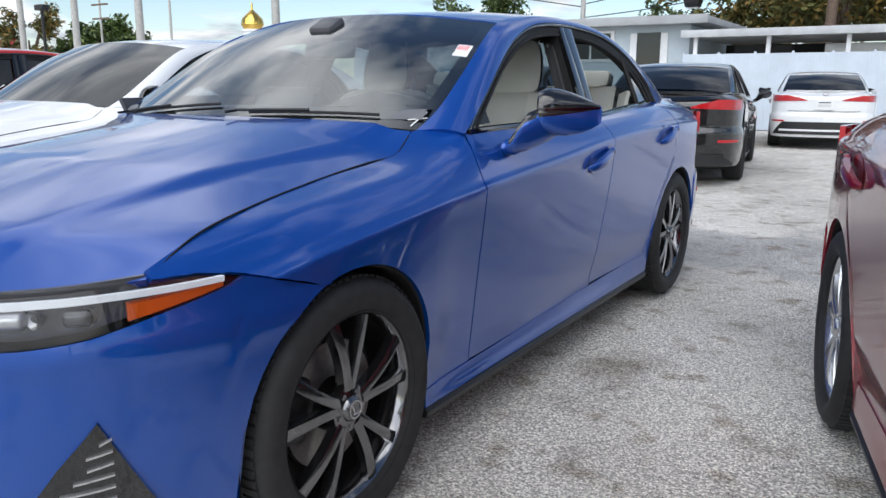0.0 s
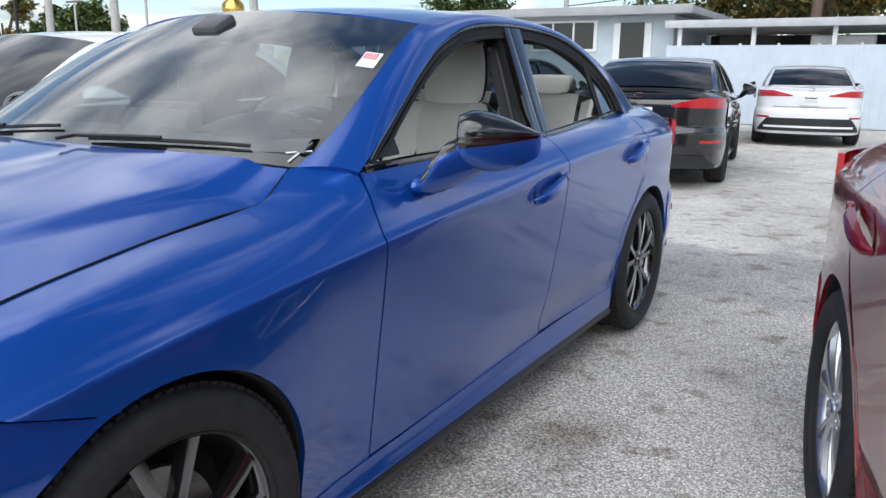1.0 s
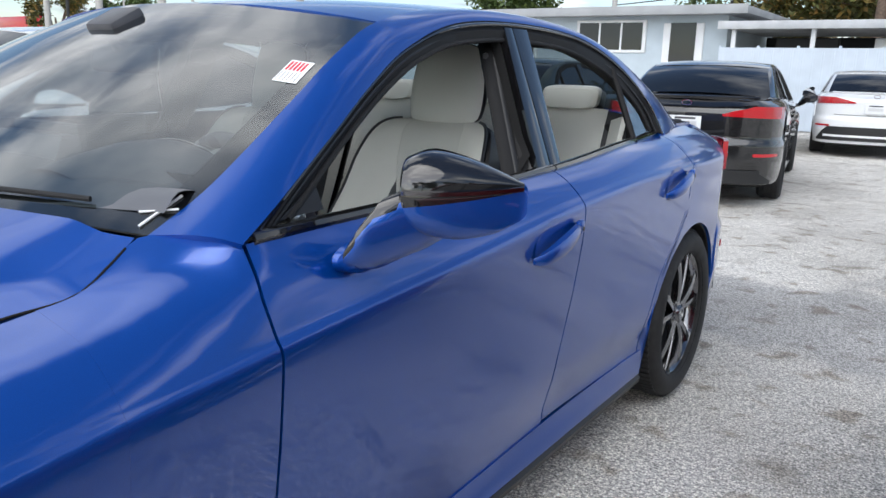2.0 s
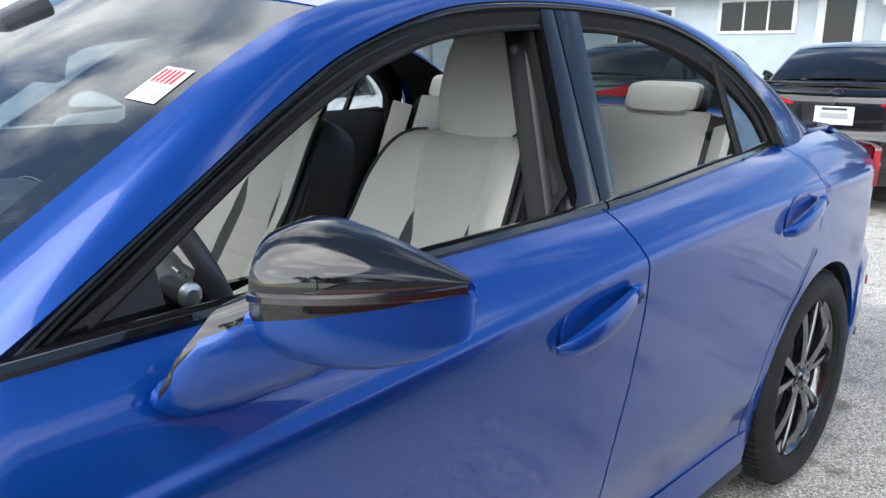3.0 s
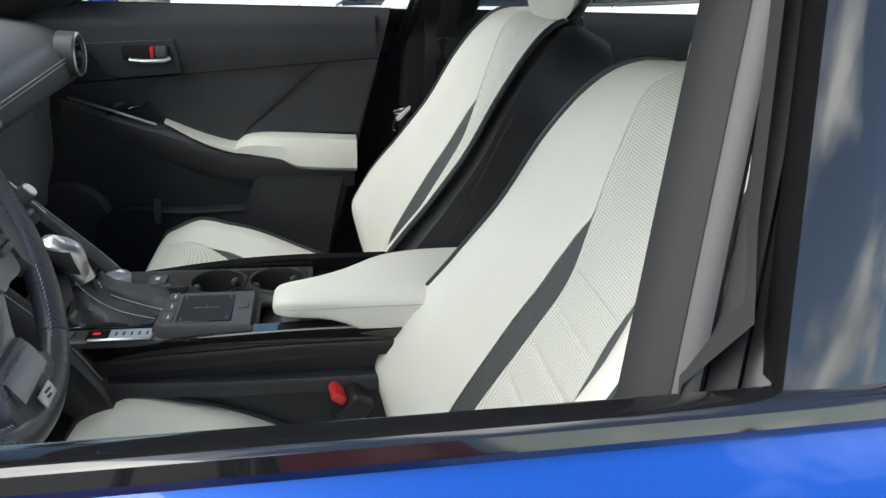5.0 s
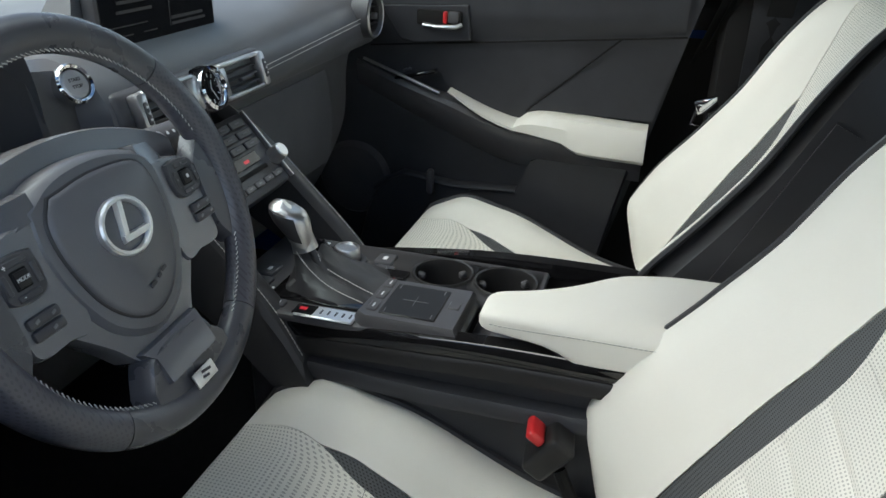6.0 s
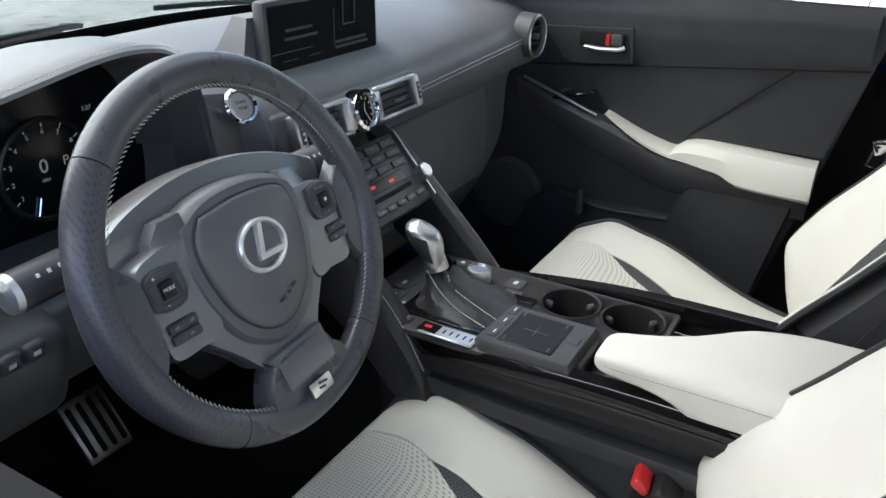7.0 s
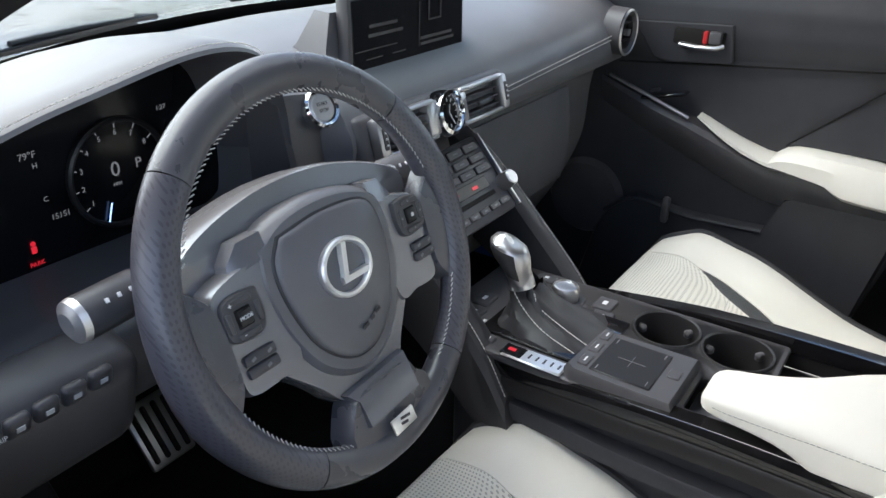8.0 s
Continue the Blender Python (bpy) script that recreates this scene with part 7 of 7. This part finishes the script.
# tail of the blue car, and of every parked one
def tail_lamps(c, style, paint_mat):
    car, offr = c["car"], c["tail"]
    n = len(TAIL)
    for sgn in (1, -1):
        sw = (lambda vf: vf) if sgn == 1 else mirror_x
        i0, i1 = 6, int(np.argmin(abs(TAIL[:, 0] - (.34 if style != "wrap" else .30))))
        z0 = np.interp(range(n), [i0, i1], [.865, .885])
        z1 = np.interp(range(n), [i0, i0 + (i1 - i0) * .6, i1], [.985, .985, .905])
        lamp = part("tail_lamp", sw(sheet(plan_sheet(TAIL, z0, z1, lambda z: .0 + .004, 8, i0, i1 + 1), .02, (0, -1, 0))), LENS_RED, car, "red tail lamp")
        part("lamp_bar", sw(sheet(plan_sheet(TAIL, z0 * .6 + z1 * .4, z0 * .45 + z1 * .55, lambda z: .0065, 3, i0 + 2, i1 - 2), .01, (0, -1, 0))), LENS_RED, lamp)
        part("bumper_reflector", sw(sheet(plan_sheet(TAIL, np.full(n, .50), np.full(n, .53), lambda z: .020, 3, 10, 24), .01, (0, -1, 0))), LENS_RED, car)
    low_d, high_d = (.27, .50) if style == "wrap" else (.235, .36)
    dif = plan_sheet(TAIL, np.full(n, low_d), np.interp(range(n), [14, 22], [low_d + .03, high_d]), lambda z: .022, 6, 14, None)
    part("diffuser", sheet(np.vstack([dif, dif[-2::-1] * np.array([-1, 1, 1])]), .02, (0, -1, 0)), SATIN_BLACK, car)
    part("bumper_blade", sheet(np.vstack([q := plan_sheet(TAIL, np.full(n, .33), np.full(n, .365), lambda z: .030, 3, 20, None), q[-2::-1] * np.array([-1, 1, 1])]), .02, (0, -1, 0)), WHITE_P if style == "wrap" else SATIN_BLACK, car)
    pl = part("number_plate", rbox((.31, .008, .155), (0, 3.775, .80), .004, 1), PLATE_W, car, "pale plate with its number blanked")
    part("plate_bar", rbox((.22, .004, .05), (0, 3.780, .80), .002, 1), SATIN_METAL, pl)
    part("plate_bar", rbox((.20, .004, .02), (0, 3.780, .855), .002, 1), INK_DARK, pl)
    part("boot_emblem", sheet(np.array([[(rx * math.cos(t), 3.762, 1.005 + rz * math.sin(t)) for rx, rz in ((.050, .028), (.042, .021))] for t in np.linspace(0, 2 * math.pi, 40, endpoint=False)]), .006, (0, -1, 0), wrap_u=True), CHROME, car)
    part("boot_gap", tube([(-.60, 3.69, .70), (-.30, 3.752, .695), (0, 3.764, .695), (.30, 3.752, .695), (.60, 3.69, .70)], .004, 6), UNDER, car)
    if c is not blue:
        part("spoiler_lip", loft([[(x, y - .03, 1.062), (x, y + .02, 1.075), (x, y + .03, 1.068), (x, y, 1.05)] for x, y in ((-.66, 3.58), (-.5, 3.68), (-.25, 3.74), (0, 3.755), (.25, 3.74), (.5, 3.68), (.66, 3.58))]), paint_mat, car)


tail_lamps(blue, "wrap", BLUE)
tail_lamps(elantra, "plain", BLACK_P)
tail_lamps(corolla, "wrap", WHITE_P)
tail_lamps(green, "plain", GREEN_P)
tail_lamps(red, "plain", RED_P)
tail_lamps(silver, "plain", SATIN_METAL)


# ---------------- fence, buildings, trees, poles ----------------
FENCE_W = material("white_metal_fence", (0.52, 0.58, 0.65), 0.55, vary=0.05, vary_scale=3, bump=0.1, bump_scale=60)
STUCCO = material("pale_blue_stucco", (0.50, 0.57, 0.62), 0.85, vary=0.07, vary_scale=2, bump=0.4, bump_scale=90)
TRIM_W = material("white_trim", (0.78, 0.79, 0.80), 0.6, vary=0.05, vary_scale=5)
ROOF_G = material("grey_flat_roof", (0.35, 0.36, 0.37), 0.8, vary=0.12, vary_scale=1.5)
FASCIA_G = material("weathered_grey_fascia", (0.50, 0.51, 0.52), 0.7, vary=0.12, vary_scale=3)
PANE_D = material("dark_window_pane", (0.015, 0.018, 0.022), 0.08, coat=0.5)
# near-black base colour that stands in for the shade under the carport roof
SHADE_D = material("painted_carport_shade", (0.03, 0.03, 0.032), 0.9)
CONCRETE = material("concrete_pole", (0.42, 0.41, 0.39), 0.85, vary=0.15, vary_scale=6)
BARK = material("bark", (0.14, 0.10, 0.075), 0.9, vary=0.35, vary_scale=12, bump=0.8, bump_scale=40)
GOLD = material("gold_leaf", (0.75, 0.50, 0.12), 0.25, 1.0)

fence = base("fence", "white metal panel fence along the back of the lot", "fence")
FY = 20.5
for k in range(26):
    x = -3.4 + .92 * k
    pan = part("fence_panel", rbox((.905, .035, 1.98), (x, FY, 1.0), .006, 1), FENCE_W, fence)
    for j in range(4):
        part("rib", rbox((.05, .02, 1.94), (x - .34 + .226 * j, FY - .013, 1.0), .006, 1), FENCE_W, pan)
    part("post", rbox((.06, .06, 2.04), (x - .46, FY + .01, 1.02), .008, 1), FENCE_W, fence)

house = base("building", "low flat-roofed pale blue building with white-framed windows", "building")
HY = 24.0
part("wall", rbox((13.5, 6.0, 3.05), (-11.4, HY + 3.0, 1.525), .03), STUCCO, house)
roof = part("roof", rbox((14.6, 7.0, .22), (-11.3, HY + 2.8, 3.16), .03), ROOF_G, house)
part("fascia", rbox((14.7, .06, .26), (-11.3, HY - .74, 3.16), .01), ROOF_G, roof)
for x, w, z0, z1, panes in ((-8.3, 2.2, 2.02, 2.85, 3), (-12.0, 2.0, 1.6, 2.7, 3), (-15.5, 2.0, 1.6, 2.7, 3)):
    win = part("window", rbox((w + .18, .10, z1 - z0 + .18), (x, HY - .01, (z0 + z1) / 2), .02, 1), TRIM_W, house)
    for k in range(panes):
        part("pane", rbox((w / panes - .07, .03, z1 - z0), (x - w / 2 + (k + .5) * w / panes, HY - .06, (z0 + z1) / 2), .005, 1), PANE_D, win)
dr = part("door", rbox((1.25, .10, 2.75), (-5.95, HY - .01, 1.45), .02, 1), TRIM_W, house)
part("door_glass", rbox((.78, .04, 1.3), (-5.95, HY - .065, 2.18), .01, 1), PANE_D, dr)

shed = base("carport", "long low carport with a grey roof and white posts", "carport")
part("roof", rbox((15.5, 5.5, .16), (3.1, HY + 1.9, 2.72), .02), ROOF_G, shed)
part("fascia", rbox((15.6, .06, .22), (3.1, HY - .88, 2.70), .01), FASCIA_G, shed)
# wall coloured near-black to paint in the dimness beneath the roof
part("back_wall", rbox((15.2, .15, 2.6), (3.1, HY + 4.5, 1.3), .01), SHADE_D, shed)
for k in range(8):
    part("post", rbox((.12, .12, 2.62), (-4.3 + 2.1 * k, HY - .6, 1.31), .01, 1), TRIM_W, shed)
# every other board takes the same painted shade colour
for k in range(4):
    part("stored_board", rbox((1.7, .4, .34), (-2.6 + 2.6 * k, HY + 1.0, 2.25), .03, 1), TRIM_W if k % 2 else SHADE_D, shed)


def leaf_material(name, col, alt):
    m = material(name, col, 0.6, vary=0.0)
    n, l = m.node_tree.nodes, m.node_tree.links
    g, r = n.new("ShaderNodeNewGeometry"), n.new("ShaderNodeValToRGB")
    r.color_ramp.elements[0].color, r.color_ramp.elements[1].color = (*[c * .45 for c in col], 1), (*alt, 1)
    mid = r.color_ramp.elements.new(.6)
    mid.color = (*col, 1)
    l.new(g.outputs["Random Per Island"], r.inputs["Fac"])
    l.new(r.outputs["Color"], n["Principled BSDF"].inputs["Base Color"])
    return m


LEAF = leaf_material("green_leaves", (0.068, 0.110, 0.028), (0.16, 0.21, 0.05))
LEAF_WARM = leaf_material("turning_leaves", (0.11, 0.115, 0.03), (0.30, 0.17, 0.04))


def tree(name, label, x, y, height, spread, mat, seed, leaves=5200, leaf=.16):
    rnd = random.Random(seed)
    t = base(name, label, "tree", group="trees behind the lot")
    trunk_h = height * .35
    v, f = tube([(x, y, -.05), (x + .1, y, trunk_h * .5), (x - .05, y + .1, trunk_h), (x, y, height * .6)], [.22, .17, .14, .06], 10, smooth=10)
    limbs, tips = (v, f), []
    for k in range(11):
        a, up = rnd.uniform(0, 6.28), rnd.uniform(.45, .95)
        ln = spread * rnd.uniform(.55, 1.0)
        s0 = Vector((x, y, trunk_h * rnd.uniform(.75, 1.25)))
        e0 = Vector((x + math.cos(a) * ln, y + math.sin(a) * ln, height * up))
        mid = s0.lerp(e0, .5) + Vector((0, 0, .3))
        limbs = merge(limbs, tube([s0, mid, e0], [.08, .05, .015], 7, smooth=6))
        tips += [e0, mid.lerp(e0, .5), s0.lerp(e0, .75)]
    part("trunk", limbs, BARK, t)
    clumps = [(p + Vector((rnd.gauss(0, .35), rnd.gauss(0, .35), rnd.gauss(0, .3))), rnd.uniform(.35, .85) * spread * .36) for p in tips for _ in range(2)]
    lv, lf = [], []
    for k in range(leaves):
        c, r = clumps[rnd.randrange(len(clumps))]
        d = Vector((rnd.gauss(0, 1), rnd.gauss(0, 1), rnd.gauss(0, .8))).normalized() * r * rnd.random() ** .4
        p = c + d
        q = Euler((rnd.uniform(-1, 1), rnd.uniform(-1, 1), rnd.uniform(0, 6.28))).to_matrix()
        s = leaf * rnd.uniform(.6, 1.3)
        k0 = len(lv)
        for a, b, h in ((-s, 0, 0), (0, -s * .45, .15 * s), (s, 0, 0), (0, s * .45, .15 * s)):
            lv.append(tuple(p + q @ Vector((a, b, h))))
        lf.append((k0, k0 + 1, k0 + 2, k0 + 3))
    tagged(part("crown", (lv, lf), mat, t), kind="stuff")
    return t


tree("tree", "large broad tree with green and russet leaves", -1.3, 34.0, 8.2, 3.7, LEAF_WARM, 3, 9000)
tree("tree", "dense dark green tree behind the carport", 5.0, 34.0, 8.5, 4.2, LEAF, 5, 7500)
tree("tree", "broad green and russet tree behind the carport", -4.0, 36.5, 6.6, 2.9, LEAF_WARM, 41, 6500)
tree("tree", "dense green tree behind the carport", 1.9, 36.0, 8.4, 3.6, LEAF, 43, 7500)
tree("tree", "rounded green tree behind the carport", -6.7, 36.0, 5.0, 1.9, LEAF_WARM, 9, 4000)
tree("tree", "slender pale tree behind the building", -10.2, 36.0, 5.3, 1.1, LEAF, 12, 1300, .13)
tree("tree", "slender pale tree behind the building", -8.6, 36.0, 5.2, 1.0, LEAF, 13, 1300, .13)
tree("tree", "green tree beyond the building roof", -18.2, 36.0, 5.9, 2.6, LEAF, 15, 6000)
tree("tree", "green tree on the far side of the lot", -49.0, 33.0, 6.2, 2.6, LEAF, 21, 5000, .2)
tree("tree", "low green tree on the far side of the lot", -45.0, 32.0, 5.0, 2.2, LEAF, 24, 4000, .2)
tree("tree", "thin pale tree on the far side of the lot", -56.5, 33.0, 7.2, 2.2, LEAF_WARM, 27, 2500, .2)
tree("tree", "dark tree across the street", 14.0, -16.0, 9.0, 5.0, LEAF, 31, 7000, .25)
tree("tree", "dark tree across the street", 20.0, -6.0, 8.0, 4.5, LEAF, 33, 6000, .25)


def pole(x, y, h, r, label):
    p = base("utility_pole", label, "pole", group="poles around the lot")
    part("shaft", tube([(x, y, -.05), (x, y, h)], [r, r * .75], 12), CONCRETE, p)
    return p


lamp_p = base("street_lamp", "dark street lamp with a square head", "street lamp")
part("shaft", tube([(-6.2, 30.0, -.05), (-6.2, 30.0, 4.0)], .055, 10), SATIN_BLACK, lamp_p)
part("head", rbox((.50, .50, .36), (-6.2, 30.0, 4.30), .05, 2, taper=(1.35, 1.35)), SATIN_BLACK, lamp_p)
part("lens", rbox((.40, .40, .03), (-6.2, 30.0, 4.11), .01, 1), TRIM_W, lamp_p)
for x, y, h, r, arms in ((-48.6, 28, 9, .22, 1), (-42.8, 28, 9, .24, 1), (-36.75, 28, 9, .26, 1), (-26.2, 28, 9, .24, 1), (-40.3, 28, 7, .07, 3), (-34.1, 28, 8, .08, 1), (-9.9, 28, 9, .11, 1)):
    pl = pole(x, y, h, r, "pale concrete utility pole")
    for k in range(arms):
        part("cross_arm", rbox((1.5, .1, .1), (x, y, h - .5 - .8 * k), .01, 1), BARK, pl)
dark_p = base("utility_pole", "short dark post with a lamp box", "pole", group="poles around the lot")
part("shaft", tube([(-46.2, 28, -.05), (-46.2, 28, 5.7)], .10, 10), SATIN_BLACK, dark_p)
part("lamp_box", rbox((.9, .5, .35), (-46.2, 28, 5.8), .05, 1), SATIN_BLACK, dark_p)
wood_p = base("utility_pole", "brown wooden utility pole before the trees", "pole", group="poles around the lot")
part("shaft", tube([(-1.5, 30.5, -.05), (-1.2, 30.5, 9)], [.20, .15], 12), BARK, wood_p)
wire = base("overhead_wire", "thin black overhead wires", "wire")
for x1, z1, dz in ((-1.2, 5.6, 0), (-26.2, 7.5, .4), (-1.2, 6.4, .5)):
    pts = [(-9.9 + (x1 + 9.9) * t, 28 + (2.5 * t if x1 > -9 else 0), 3.75 + dz + (z1 - 3.75) * t - .3 * math.sin(math.pi * t)) for t in np.linspace(0, 1, 14)]
    part("strand", tube(pts, .02, 5), RUBBER, wire)

tower = base("domed_tower", "small white tower with a gilded dome", "tower")
part("drum", lathe([(.95, 4.0), (.95, 6.4), (1.1, 6.5), (.8, 6.7)], 20, "z", (-52.2, 52.0, -.55)), TRIM_W, tower)
part("dome", lathe([(.8, 6.7), (1.05, 7.1), (.95, 7.6), (.45, 8.1), (.12, 8.4), (.08, 9.0), (0, 9.1)], 20, "z", (-52.2, 52.0, -.55)), GOLD, tower)
part("body", rbox((5, 5, 4.2), (-52.2, 52.0, 1.7), .05), TRIM_W, tower)
shop = base("shop_building", "distant pale shop building with a red sign band", "building")
part("wall", rbox((14, 6, 3.6), (-66, 35, 1.8), .05), TRIM_W, shop)
part("sign_band", rbox((6, .2, .9), (-59.5, 31.9, 3.9), .03), BRIGHT_RED_P, shop)
